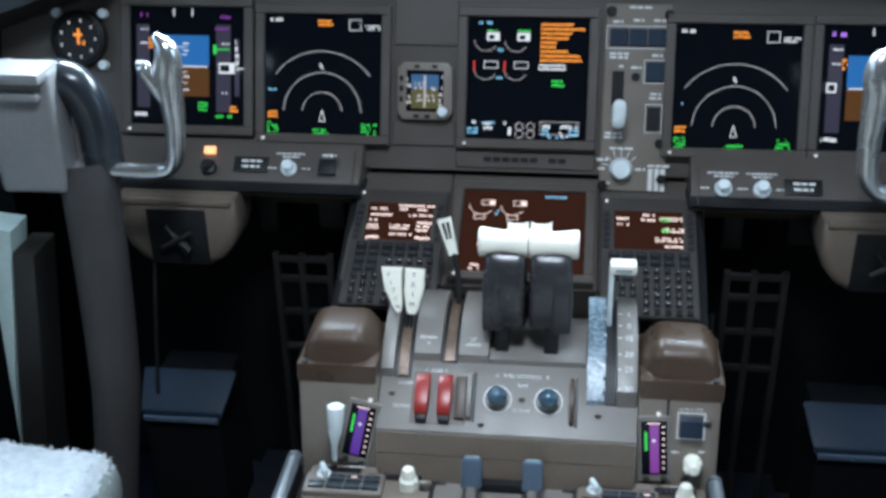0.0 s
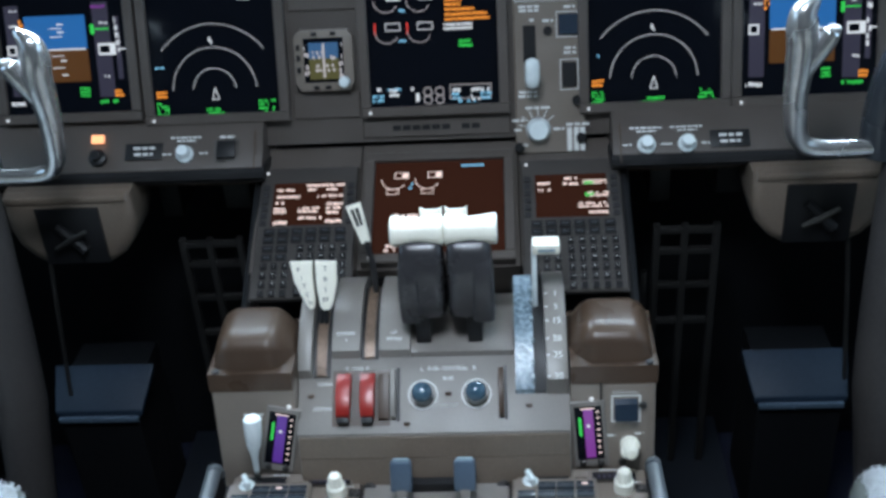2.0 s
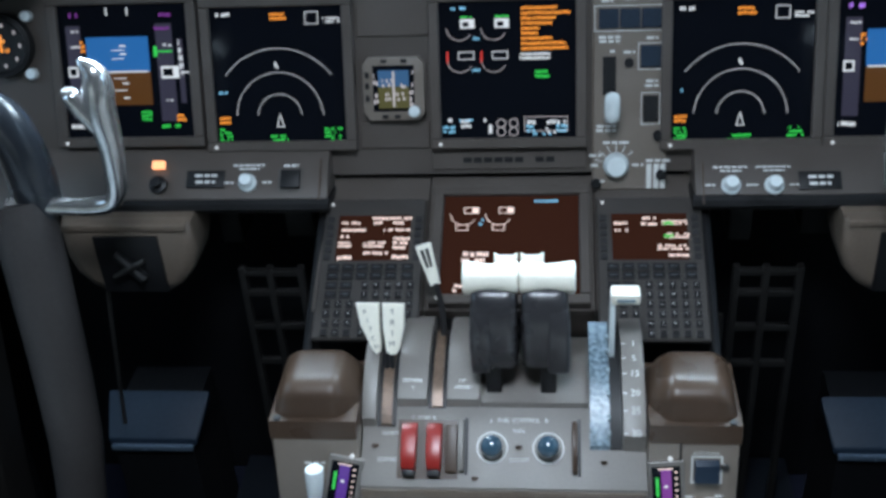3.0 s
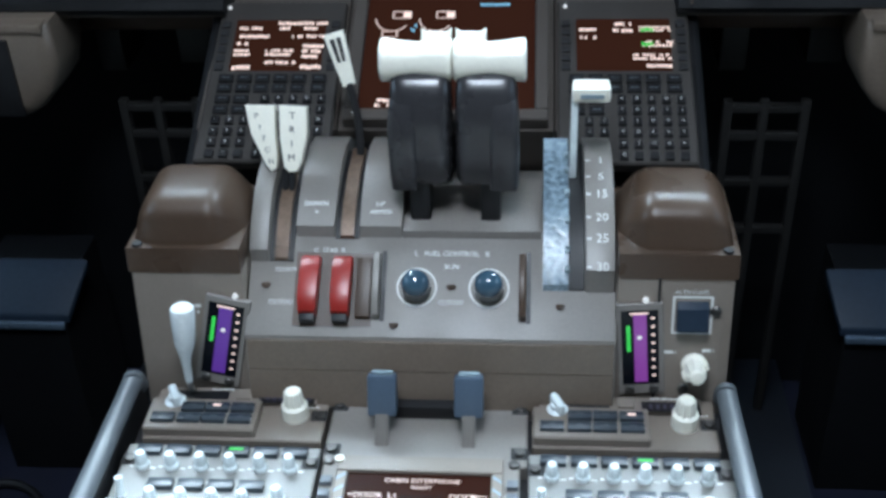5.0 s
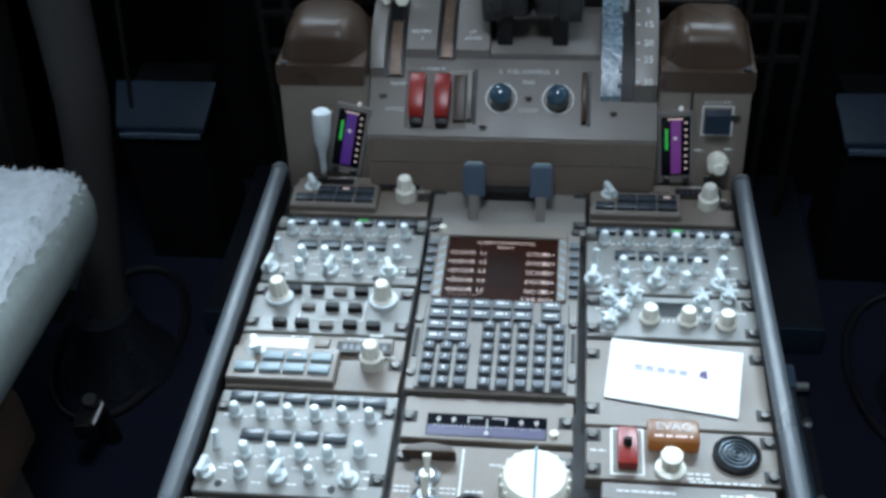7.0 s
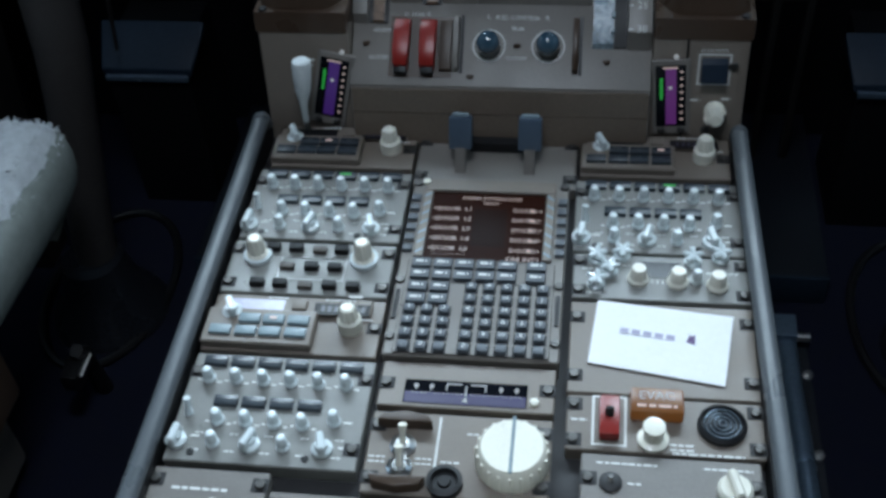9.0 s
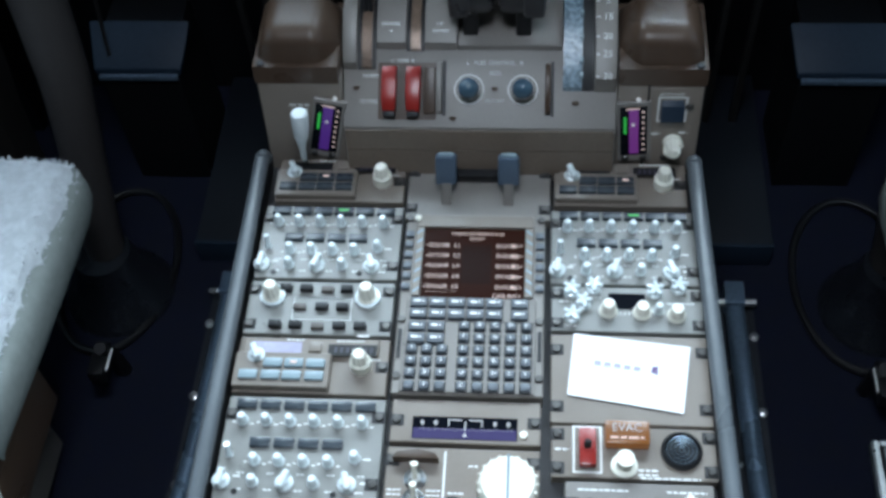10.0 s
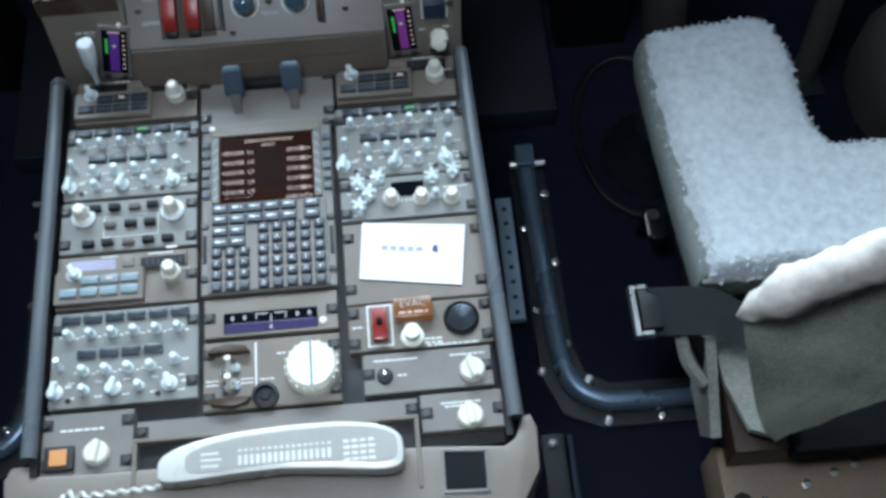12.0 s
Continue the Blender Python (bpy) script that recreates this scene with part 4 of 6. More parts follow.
for k in range(48):
    a = 2 * math.pi * k / 48
    c, d = math.cos(a), math.sin(a)
    x = 0.133 * math.copysign(abs(c) ** 0.42, c)
    bow = 0.014 * (1 - (x / 0.133) ** 2)
    half = 0.0265 + 0.004 * (x / 0.133) - 0.002 * (1 - abs(x) / 0.133)
    outl.append((x, bow - 0.001 + half * math.copysign(abs(d) ** 0.55, d)))
part("shell", prism(outl, 0.0, 0.030, axis="z", r=0.006), HS, ph, "", 50)
part("label_plate", prism([(x * 0.86 + 0.012, (y - 0.006) * 0.72 + 0.0075) for x, y in outl], 0.0300, 0.0310, axis="z"), material("grey_label_plate", (0.35, 0.34, 0.31), 0.4, vary=0.08, scale=60, bump=0.0), ph, "grey printed plate")
m = bmesh.new()
for k in range(16):
    box(-0.045 + 0.0064 * k, -0.0412 + 0.0064 * k, -0.004, 0.007, 0.031, 0.0316, bm=m)
    box(-0.045 + 0.0064 * k, -0.0412 + 0.0064 * k, 0.011, 0.0135, 0.031, 0.0316, bm=m)
for k in range(4):
    for d in range(4):
        box(0.068 + 0.009 * k, 0.0755 + 0.009 * k - 0.001 * (d % 2), -0.010 + 0.0068 * d, -0.0065 + 0.0068 * d, 0.031, 0.0316, bm=m)
for d in range(3):
    box(-0.085, -0.066 + 0.003 * (d % 2), -0.004 + 0.0068 * d, -0.001 + 0.0068 * d, 0.031, 0.0316, bm=m)
part("markings", m, HS, ph)
coil = []
for k in range(150):
    t = k / 149
    a = 2 * math.pi * 17 * t
    c = Vector((-0.118 - 0.11 * min(t * 2.2, 1.0), 0.412 - 0.02 * max(0.0, t * 2.2 - 1.0) * 2.6, ZP + 0.028 - 0.03 * t))
    r = 0.0015 + 0.0055 * min(1, max(0, t - 0.3) * 8)
    coil.append((c.x + 0.3 * r * math.cos(a), c.y + r * math.sin(a), c.z + r * math.cos(a)))
solid("coiled_cord", tube(coil, 0.0029, 6), HS, "ivory coiled cord of the handset", "cord")
# no hollow here: a flat near-black patch paints the pocket's shaded inside
part("cup_recess", prism([(0.187, 0.384), (0.231, 0.382), (0.232, 0.424), (0.188, 0.428)], ZP + 0.0125, ZP + 0.0135, axis="z"), WELL, ped, "square pocket, its shaded depth painted as a flat patch")
lip = bmesh.new()
for q in ([(0.184, 0.381), (0.2335, 0.379), (0.231, 0.3825), (0.187, 0.3845)], [(0.232, 0.381), (0.2348, 0.379), (0.2355, 0.427), (0.2325, 0.424)], [(0.185, 0.431), (0.188, 0.4275), (0.2325, 0.4235), (0.2355, 0.427)], [(0.184, 0.381), (0.187, 0.384), (0.188, 0.4275), (0.185, 0.431)]):
    prism(q, ZP + 0.011, ZP + 0.0155, lip, "z", 0.0012)
part("pocket_lip", lip, TAUPE, ped)


# ---- quadrant controls ----
QP = pose(0, 0.966, 0.469, 38.3)  # the sloping lower face: x across, y up the slope
sw = thing("stabiliser_cutout_switches", QP, "pair of red guarded cutout switches", "switch guard")
part("recess", box(-0.119, -0.050, 0.009, 0.076, -0.004, 0.0008), TAUPE_DARK, sw)
part("guard_block", box(-0.0645, -0.0505, 0.016, 0.070, 0.0, 0.007, 0.002), TAUPE_DARK, sw, "brown block beside the guards")
for x in (-0.105, -0.0765):
    g = prism([(0.017, 0.0), (0.016, 0.007), (0.019, 0.0135), (0.026, 0.0165), (0.040, 0.0165), (0.055, 0.0145), (0.066, 0.0115), (0.071, 0.007), (0.072, 0.0)], x - 0.0088, x + 0.0088, r=0.0022)
    for v in g.verts:
        v.co.x = x + (v.co.x - x) * (1 - 0.14 * (1 - min(1.0, (v.co.y - 0.014) / 0.02)))
    part("red_guard", g, RED, sw, "red guard")
    # black block that imitates the shadow notch at the guard's foot
    part("guard_foot", box(x - 0.0068, x + 0.0068, 0.0105, 0.0185, 0.0, 0.0110, 0.002), BLACK, sw)
for x in (-0.0455, 0.0815):
    gd = thing("side_guard", QP, "upright brown guard plate beside the switches", "guard", "guard plates")
    part("plate", prism([(0.016, 0), (0.018, 0.010), (0.03, 0.016), (0.062, 0.016), (0.074, 0.010), (0.076, 0)], x - 0.0034, x + 0.0026, r=0.0012), TAUPE if x < 0 else TAUPE_DARK, gd)
    part("slot", box(x + 0.0032, x + 0.0068, 0.014, 0.078, 0.0002, 0.001), BLACK, gd)
BALL = material("smoky_blue_knob", (0.035, 0.075, 0.11), 0.12, vary=0.2, scale=40, bump=0.0, coat=0.6)
for x in (-0.0112, 0.0520):
    fk = thing("fuel_control_switch", QP @ pose(x, 0.045, 0), "smoky blue fuel control knob in a white ring", "switch", "fuel control switches")
    part("ring", arc(0.0170, 0, 360, 0.0014, 40, 0.0008), MARK, fk)
    part("ball", lathe([(0.0065, 0), (0.007, 0.006), (0.011, 0.009), (0.0128, 0.015), (0.011, 0.021), (0.0065, 0.0245), (0, 0.0255)], 22), BALL, fk, "", 60)
    part("base", lathe([(0.0125, 0), (0.012, 0.003), (0.0085, 0.0045)], 22), METAL, fk)
lg = thing("quadrant_lettering", QP, "white lettering on the quadrant face", "lettering")
for t, x, y, size in (("L   FUEL CONTROL   R", 0.019, 0.076, 0.0066), ("RUN", 0.019, 0.064, 0.0062), ("CUTOFF", 0.019, 0.0315, 0.0058), ("NORM", -0.128, 0.060, 0.0062), ("CUTOUT", -0.1285, 0.030, 0.0062), ("C  STAB  R", -0.090, 0.078, 0.006)):
    writing(t, size, MARK, lg, x, y, 0.0006)
for x, y in ((-0.145, 0.046), (-0.03, 0.011), (0.114, 0.030), (0.019, 0.046)):
    piece("screw", shared("screw", lambda: lathe([(0.0042, 0), (0.0042, 0.0008), (0.0025, 0.0014), (0, 0.0006)], 10), TAUPE_DARK), quad, *(QP @ Vector((x, y, 0))))

# arch lettering, slots and levers
lab = thing("flap_scale_lettering", pose(0.146, 0, 0), "white flap position numbers", "lettering")
ARC = [(0.990, 0.515), (1.02, 0.54), (1.06, 0.56), (1.10, 0.57), (1.13, 0.57)]
for text, t in (("30", 0.30), ("25", 0.95), ("20", 1.42), ("15", 1.95), ("5", 2.45), ("1", 2.95)):
    k = int(t)
    (y0, z0), (y1, z1) = ARC[k], ARC[k + 1]
    f = t - k
    a = math.degrees(math.atan2(z1 - z0, y1 - y0))
    o = writing(text, 0.0112, MARK, lab, 0, 0, 0)
    o.matrix_local = pose(0.003, y0 + f * (y1 - y0), z0 + f * (z1 - z0), a) @ pose(0, 0, 0.0012)
    tk = part("tick", flat(-0.0075, -0.0035, -0.0007, 0.0007, 0.0012), MARK, lab, m=pose(-0.003, y0 + f * (y1 - y0), z0 + f * (z1 - z0), a))
# the pale end of the mottling paints the film's white glints
STRIP = material("glinting_blue_film", (0.055, 0.10, 0.14), 0.22, vary=0.5, scale=30, bump=0.5, glint=(0.40, 0.52, 0.60))
ft = thing("flap_track", pose(0, 0, 0), "shiny blue strip with painted glints along the flap lever slot", "lever track")
SURF = [(1.0005, 0.499), (1.02, 0.519), (1.06, 0.545), (1.10, 0.560), (1.14, 0.566)]
pr = [(y, z + 0.004) for y, z in SURF] + [(y, z - 0.03) for y, z in SURF[::-1]]
part("film", prism(pr, 0.0985, 0.1205), STRIP, ft)
pr = [(y, z - 0.001) for y, z in SURF] + [(y, z - 0.05) for y, z in SURF[::-1]]
part("slot", prism(pr, 0.1210, 0.1342), BLACK, ft)
for k, t in enumerate((0.4, 1.0, 1.6, 2.2, 2.8, 3.3)):
    a, b = SURF[int(t)], SURF[int(t) + 1]
    f = t - int(t)
    y, z = a[0] + f * (b[0] - a[0]), a[1] + f * (b[1] - a[1])
    part("gate", box(0.1175, 0.1215, y - 0.002, y + 0.006, z + 0.003, z + 0.008, 0.001, None, 1), LITKEY, ft)
fl = thing("flap_lever", pose(0, 0, 0), "white flap lever handle on a steel stem", "lever")
part("stem", box(0.1215, 0.1275, 1.092, 1.104, 0.55, 0.640, 0.001), KNOB, fl, "pale steel stem")
hd = box(0.122, 0.155, 1.088, 1.110, 0.632, 0.646, 0.004)
part("handle", hd, WHITE, fl)
part("handle_mark", box(0.129, 0.149, 1.0868, 1.0882, 0.637, 0.641), LITKEY, fl)

BRASS = material("worn_brown_leaf", (0.12, 0.078, 0.054), 0.35, metal=0.4, vary=0.35, scale=30, bump=0.1)
for name, x0, x1, label, lo in (("trim_lever_slot", -0.143, -0.122, "worn bronze trim lever slot", 0), ("speedbrake_slot", -0.0855, -0.0645, "worn bronze speedbrake slot", 1)):
    sl = thing(name, pose(0, 0, 0), label, "lever slot", "lever slots")
    S2 = [[(1.019, 0.512), (1.04, 0.530), (1.06, 0.543), (1.10, 0.556), (1.14, 0.558)], [(1.036, 0.525), (1.048, 0.534), (1.06, 0.541), (1.10, 0.553), (1.14, 0.556)]][lo]
    pr = [(y, z) for y, z in S2] + [(y, z - 0.04) for y, z in S2[::-1]]
    part("liner", prism(pr, x0, x1), BLACK, sl)
    pr = [(y, z + 0.003) for y, z in S2] + [(y, z - 0.03) for y, z in S2[::-1]]
    part("leaf", prism(pr, x0 + 0.0045, x0 + 0.0165), BRASS, sl, "worn bronze leaf")
tl = thing("trim_levers", pose(0, 0, 0), "two white lettered pitch trim levers side by side", "lever")
for s, word in ((-1, "PITCH"), (1, "TRIM")):
    c = -0.1425 + s * 0.0140
    blade = [(-0.0148, 0.056), (0.0128, 0.056), (0.0132, 0.030), (0.0150, 0.008), (0.0138, -0.001), (0.0090, -0.004), (0.0040, 0.002), (-0.0098, 0.030)] if s < 0 else [(-0.0118, 0.056), (0.0140, 0.055), (0.0142, 0.030), (0.0090, 0.004), (0.0045, -0.004), (-0.0030, -0.0045), (-0.0076, 0.0), (-0.0112, 0.026)]
    g = prism(blade[::-1], -0.006, 0.006, axis="z", r=0.0025)
    bmesh.ops.transform(g, matrix=pose(c, 1.087, 0.568, 62), verts=g.verts)
    part("handle", g, WHITE, tl)
    part("stem", tube([(-0.1325 + s * 0.003, 1.086, 0.565), (-0.1325 + s * 0.003, 1.068, 0.535)], 0.003, 8), BLACK, tl)
    for k, ch in enumerate(word):
        o = writing(ch, 0.0075 if s < 0 else 0.009, DARK, tl, 0, 0, 0)
        o.matrix_local = pose(c, 1.087, 0.568, 62) @ pose(-0.004 + 0.0033 * k if s < 0 else 0.001 - 0.0004 * k, 0.046 - (0.0102 if s < 0 else 0.0125) * k, 0.0066)
for words, x, t in ((("DOWN", "v"), -0.104, 0.35), (("UP", "ARMED"), -0.046, 0.30)):
    o = thing("cover_lettering", pose(x, 1.052, 0.5446, 29), "white lettering on a cover block", "lettering", "cover lettering")
    writing(words[0], 0.0065, MARK, o, 0, 0.006, 0.0006)
    writing(words[1], 0.0060, MARK, o, 0.001, -0.002, 0.0006)
sp = thing("speedbrake_lever", pose(0, 0, 0), "speedbrake lever with a pale flat handle", "lever")
part("stem", tube(smooth_path([(-0.073, 1.13, 0.553), (-0.074, 1.137, 0.590), (-0.080, 1.142, 0.626)]), 0.0038, 8), DARK, sp)
h2 = prism([(-0.006, 0), (0.006, 0), (0.0095, 0.050), (-0.0095, 0.050)], -0.004, 0.004, axis="z", r=0.0015)
bmesh.ops.transform(h2, matrix=pose(-0.080, 1.142, 0.623, 62, 0, 0) @ pose(0, 0, 0, 0, 0, 17), verts=h2.verts)
part("handle", h2, WHITE, sp)
h2 = prism([(-0.0038, 0.022), (-0.0005, 0.022), (-0.0008, 0.044), (-0.0052, 0.044)], 0.0040, 0.0046, axis="z")
prism([(0.0008, 0.022), (0.0040, 0.022), (0.0055, 0.044), (0.0012, 0.044)], 0.0040, 0.0046, h2, "z")
bmesh.ops.transform(h2, matrix=pose(-0.080, 1.142, 0.623, 62, 0, 0) @ pose(0, 0, 0, 0, 0, 17), verts=h2.verts)
part("handle_print", h2, DARK, sp)
for s in (-1, 1):
    c = 0.021 + s * 0.031
    rv = prism([(-0.0128, -0.004), (0.0128, -0.004), (0.0128, 0.012), (0.008, 0.009), (-0.008, 0.009), (-0.0128, 0.012)], -0.006, 0.006, axis="z", r=0.002)
    bmesh.ops.transform(rv, matrix=pose(0.021 + s * 0.0145, 1.091, 0.688, 62), verts=rv.verts)
    part("reverse_lever", rv, WHITE, THR, "ivory reverse lever")
    part("cover_step", loft([(0.021 + s * 0.043, 1.062, 0.570, 0.0125, 0.018), (0.021 + s * 0.043, 1.060, 0.585, 0.0130, 0.0205), (0.021 + s * 0.043, 1.062, 0.625, 0.0130, 0.0205), (0.021 + s * 0.042, 1.066, 0.650, 0.0120, 0.018), (0.021 + s * 0.042, 1.070, 0.660, 0.0090, 0.012)]), COVER, THR, "", 60)
    part("lever_foot", box(c - 0.009, c + 0.009, 1.052, 1.075, 0.53, 0.575, 0.003), BLACK, THR)
part("throttle_deck", prism([(1.0375, 0.5252), (1.0385, 0.532), (1.10, 0.545), (1.12, 0.54), (1.12, 0.52), (1.04, 0.51)], -0.0255, 0.0970, r=0.001), TAUPE, quad)
part("switch_recess", box(-0.1, 0.05, 1.19, 1.215, 0.50, 0.548, 0.003), BLACK, quad)

# side panels of the quadrant
for s in (-1, 1):
    PM = pose(0, 0.967, 0.39, 79.8)
    ti = thing("trim_indicator", PM @ pose(s * 0.1835, 0.066, 0.0005, 0, 0, -12 * (s < 0) + 4 * (s > 0)), "trim indicator with a lit violet strip", "indicator", "trim indicators")
    ti.scale = (0.88, 0.84, 1.0)
    part("frame", box(-0.0225, 0.0225, -0.055, 0.050, -0.003, 0.003, 0.001, seg=1), TAUPE, ti)
    part("screen", flat(-0.0185, 0.0175, -0.043, 0.043, 0.0034), SCREEN, ti)
    part("violet_strip", flat(-0.0075 if s < 0 else -0.0065, 0.006, -0.040, 0.040, 0.0037), G_VIOLET if s < 0 else G_MAGENTA, ti)
    part("green_strip", flat(-0.0135, -0.0100, -0.004, 0.026, 0.0037), G_GREEN, ti)
    m = bmesh.new()
    for k in range(8):
        flat(0.0105, 0.0138, -0.034 + 0.0095 * k, -0.0316 + 0.0095 * k, 0.0038, m)
    flat(-0.010, 0.008, 0.0385, 0.0405, 0.0039, m)
    part("scale_print", m, G_PINK, ti)
    part("pointer", lathe([(0.0026, 0), (0, 0.0002)], 8, at=(-0.001, 0.012, 0.0040)), G_WHITE, ti)
    # sensor dot made bright by emission
    part("sensor", lathe([(0.003, 0), (0.003, 0.003), (0, 0.004)], 8, at=(0.006, 0.053, 0)), G_WHITE, ti)
    for x in (-0.012, 0.012):
        piece("fastener", FAST(), ti, x, -0.049, 0.003)
pb = thing("parking_brake_lever", pose(-0.214, 0.966, 0.405), "pale tapered parking brake lever", "lever")
part("shank", tube([(0, -0.004, 0.0), (0.001, -0.013, 0.016), (0.003, -0.018, 0.034), (0.004, -0.019, 0.042)], [0.0026, 0.0026, 0.0030, 0.0034], 10), METAL, pb)
part("grip", tube([(0.0030, -0.018, 0.026), (0.0040, -0.0195, 0.045), (0.0050, -0.020, 0.056), (0.0062, -0.0195, 0.068), (0.0074, -0.018, 0.084), (0.0082, -0.0158, 0.099), (0.0083, -0.015, 0.1038), (0.0083, -0.0148, 0.1055)], [0.0034, 0.0038, 0.0052, 0.0084, 0.0100, 0.0106, 0.0100, 0.0080], 16), material("pale_grey_lever", (0.62, 0.66, 0.67), 0.35, vary=0.08, scale=60, bump=0.03), pb)
ob = thing("brake_lettering", PM @ pose(-0.213, 0.098, 0.0006), "white lettering above the brake lever", "lettering")
part("legend", bars([(-0.012, 0.0, 0.024), (-0.002, -0.006, 0.012)], h=0.003), MARK, ob)
ob = thing("floor_light_panel", PM @ pose(0.224, 0.071, 0.0), "switch panel with a blue guarded switch and white knob", "control panel")
part("face_plate", box(-0.024, 0.026, -0.068, 0.056, -0.002, 0.0012), PANEL, ob)
part("divider", box(-0.0285, -0.0262, -0.075, 0.060, -0.002, 0.0022), BLACK, ob)
part("switch_frame", outline_box(-0.0155, 0.0185, 0.008, 0.044, 0.002, 0.0016), MARK, ob)
part("switch", prism([(0.012, 0), (0.014, 0.011), (0.034, 0.007), (0.040, 0.0)], -0.012, 0.015, r=0.0015), STEELBLUE, ob, "slate-blue rocker switch")
piece("wafer_knob", K_TALL(), ob, 0.006, -0.022, 0.0012, 140)
part("knob_wing", box(-0.012, 0.012, -0.003, 0.003, 0.006, 0.018, 0.001), WHITE, ob, m=pose(0.006, -0.022, 0, 0, 0, 35))
writing("ALTN FLAPS", 0.0052, MARK, ob, 0.0, 0.0475, 0.0016)
part("legend", bars([(-0.02, -0.010, 0.010), (0.012, -0.008, 0.010)], 0.0016, h=0.0028), MARK, ob)
for x, y in ((0.021, 0.030), (-0.002, -0.046)):
    piece("fastener", FAST(), ob, x, y, 0.0012)
for s in (-1, 1):
    piece("screw", shared("black_screw", lambda: lathe([(0.005, 0), (0.004, 0.002), (0, 0.002)], 10), BLACK), quad, s * 0.2525, 0.998, 0.5412)

# ---- display pages ----
def blobs(ob, name, mat, rects, z=-0.0012):
    """Lit marks of a display page: (centre x, centre y, width, height)."""
    m = bmesh.new()
    for x, y, w, h in rects:
        flat(x - w / 2, x + w / 2, y - h / 2, y + h / 2, z, m)
    return part(name, m, mat, ob)


def speckle(x, y, w, h, rows=2, fill=0.8):
    """A patch of characters too small to read, as uneven little bars."""
    out, rh = [], h / rows
    for r in range(rows):
        cx = x - w / 2
        while cx < x + w / 2 - 0.0008:
            bw = random.uniform(0.0012, 0.0036)
            if random.random() < fill:
                out.append((cx + bw / 2, y + h / 2 - rh * (r + 0.5) + random.uniform(-0.1, 0.1) * rh, bw, rh * 0.68))
            cx += bw + 0.0007
    return out


def nav_page(ob, low):
    S = 0.000383
    P = lambda x, y, w=0, h=0: ((x - 349) * S, (300 - y) * S - low, w * S, h * S)
    m = arc(77 * S, 4, 176, 0.0007, 30, -0.0012, at=(-0.0008, -0.0536 - low))
    arc(151 * S, 2, 178, 0.0007, 44, -0.0012, m, (-0.0008, -0.0536 - low))
    arc(232 * S, 37, 142, 0.0007, 44, -0.0012, m, (-0.0008, -0.0536 - low))
    part("range_arc", m, G_WHITE, ob)
    m = bmesh.new()
    for a, b in (((335, 474), (347, 432)), ((347, 432), (359, 474)), ((335, 474), (359, 474))):
        pa, pb_ = Vector((*P(*a)[:2], -0.0011)), Vector((*P(*b)[:2], -0.0011))
        d = (pb_ - pa).normalized().cross(Vector((0, 0, 1))) * 0.0006
        m.faces.new([m.verts.new(v) for v in (pa - d, pb_ - d, pb_ + d, pa + d)])
    part("aircraft_symbol", m, G_WHITE, ob)
    blobs(ob, "white_symbology", G_WHITE, [P(341, 262, 7, 16), P(347, 272, 5, 12)] + speckle(*P(165, 92, 42, 18), 1) + speckle(*P(540, 118, 60, 22), 2))
    part("map_box", outline_box(P(450, 0)[0], P(496, 0)[0], P(0, 130)[1], P(0, 88)[1], 0.001, -0.0012), G_WHITE, ob)
    blobs(ob, "amber_marks", G_AMBER, speckle(*P(357, 102, 54, 28), 2, 1.0) + speckle(*P(152, 450, 38, 28), 2, 1.0))
    blobs(ob, "green_marks", G_GREEN, speckle(*P(152, 500, 40, 46), 4, 0.7) + speckle(*P(345, 514, 70, 26), 2, 0.6) + speckle(*P(528, 503, 56, 50), 4, 0.6))
    blobs(ob, "cyan_marks", G_CYAN, speckle(*P(150, 355, 26, 12), 1))


def flight_page(ob, right):
    S = 0.0004
    P = lambda x, y, w=0, h=0: ((x - 695) * S, (283 - y) * S, w * S, h * S)
    for q in (P(525, 285, 50, 305), P(832, 290, 56, 320), P(884, 285, 18, 210)):
        blobs(ob, "tape", G_TAPE, [q], -0.0016)
    blobs(ob, "sky_half", G_BLUE, [P(672, 226, 212, 112)], -0.0014)
    blobs(ob, "ground_half", G_BROWN, [P(672, 340, 212, 108)], -0.0014)
    blobs(ob, "white_symbology", G_WHITE, [P(672, 284, 200, 5), P(645, 88, 5, 26), P(715, 88, 5, 26), P(515, 282, 34, 34), P(845, 288, 60, 40), P(900, 289, 26, 5)] + speckle(*P(515, 462, 50, 20), 1) + [P(690, y, 22, 5) for y in (200, 226, 322, 370)] + [P(672, y, 44, 3) for y in (213, 241, 305, 345)] + speckle(*P(840, 200, 26, 10), 1) + speckle(*P(840, 380, 26, 12), 1) + speckle(*P(884, 280, 12, 200), 8, 0.6) + speckle(*P(528, 150, 30, 10), 1) + speckle(*P(528, 200, 30, 10), 1), -0.0011)
    for q in (P(515, 282, 22, 22), P(838, 288, 34, 24)):
        blobs(ob, "dark_readout", SCREEN, [q], -0.0009)
    blobs(ob, "violet_marks", glow("lit_lilac", (0.45, 0.2, 0.9), 0.8) if right else G_MAGENTA, speckle(*P(528, 98, 42, 22), 1) + speckle(*P(840, 103, 40, 16), 1) + speckle(*P(830, 145, 56, 14), 1))
    blobs(ob, "green_marks", G_GREEN, speckle(*P(752, 430, 32, 36), 3, 1.0) + speckle(*P(835, 465, 64, 16), 1) + [P(800, 220, 12, 34), P(832, 220, 50, 5)])
    blobs(ob, "amber_marks", G_AMBER, speckle(*P(870, 438, 26, 28), 2, 1.0) + speckle(*P(556, 200, 18, 44), 3))


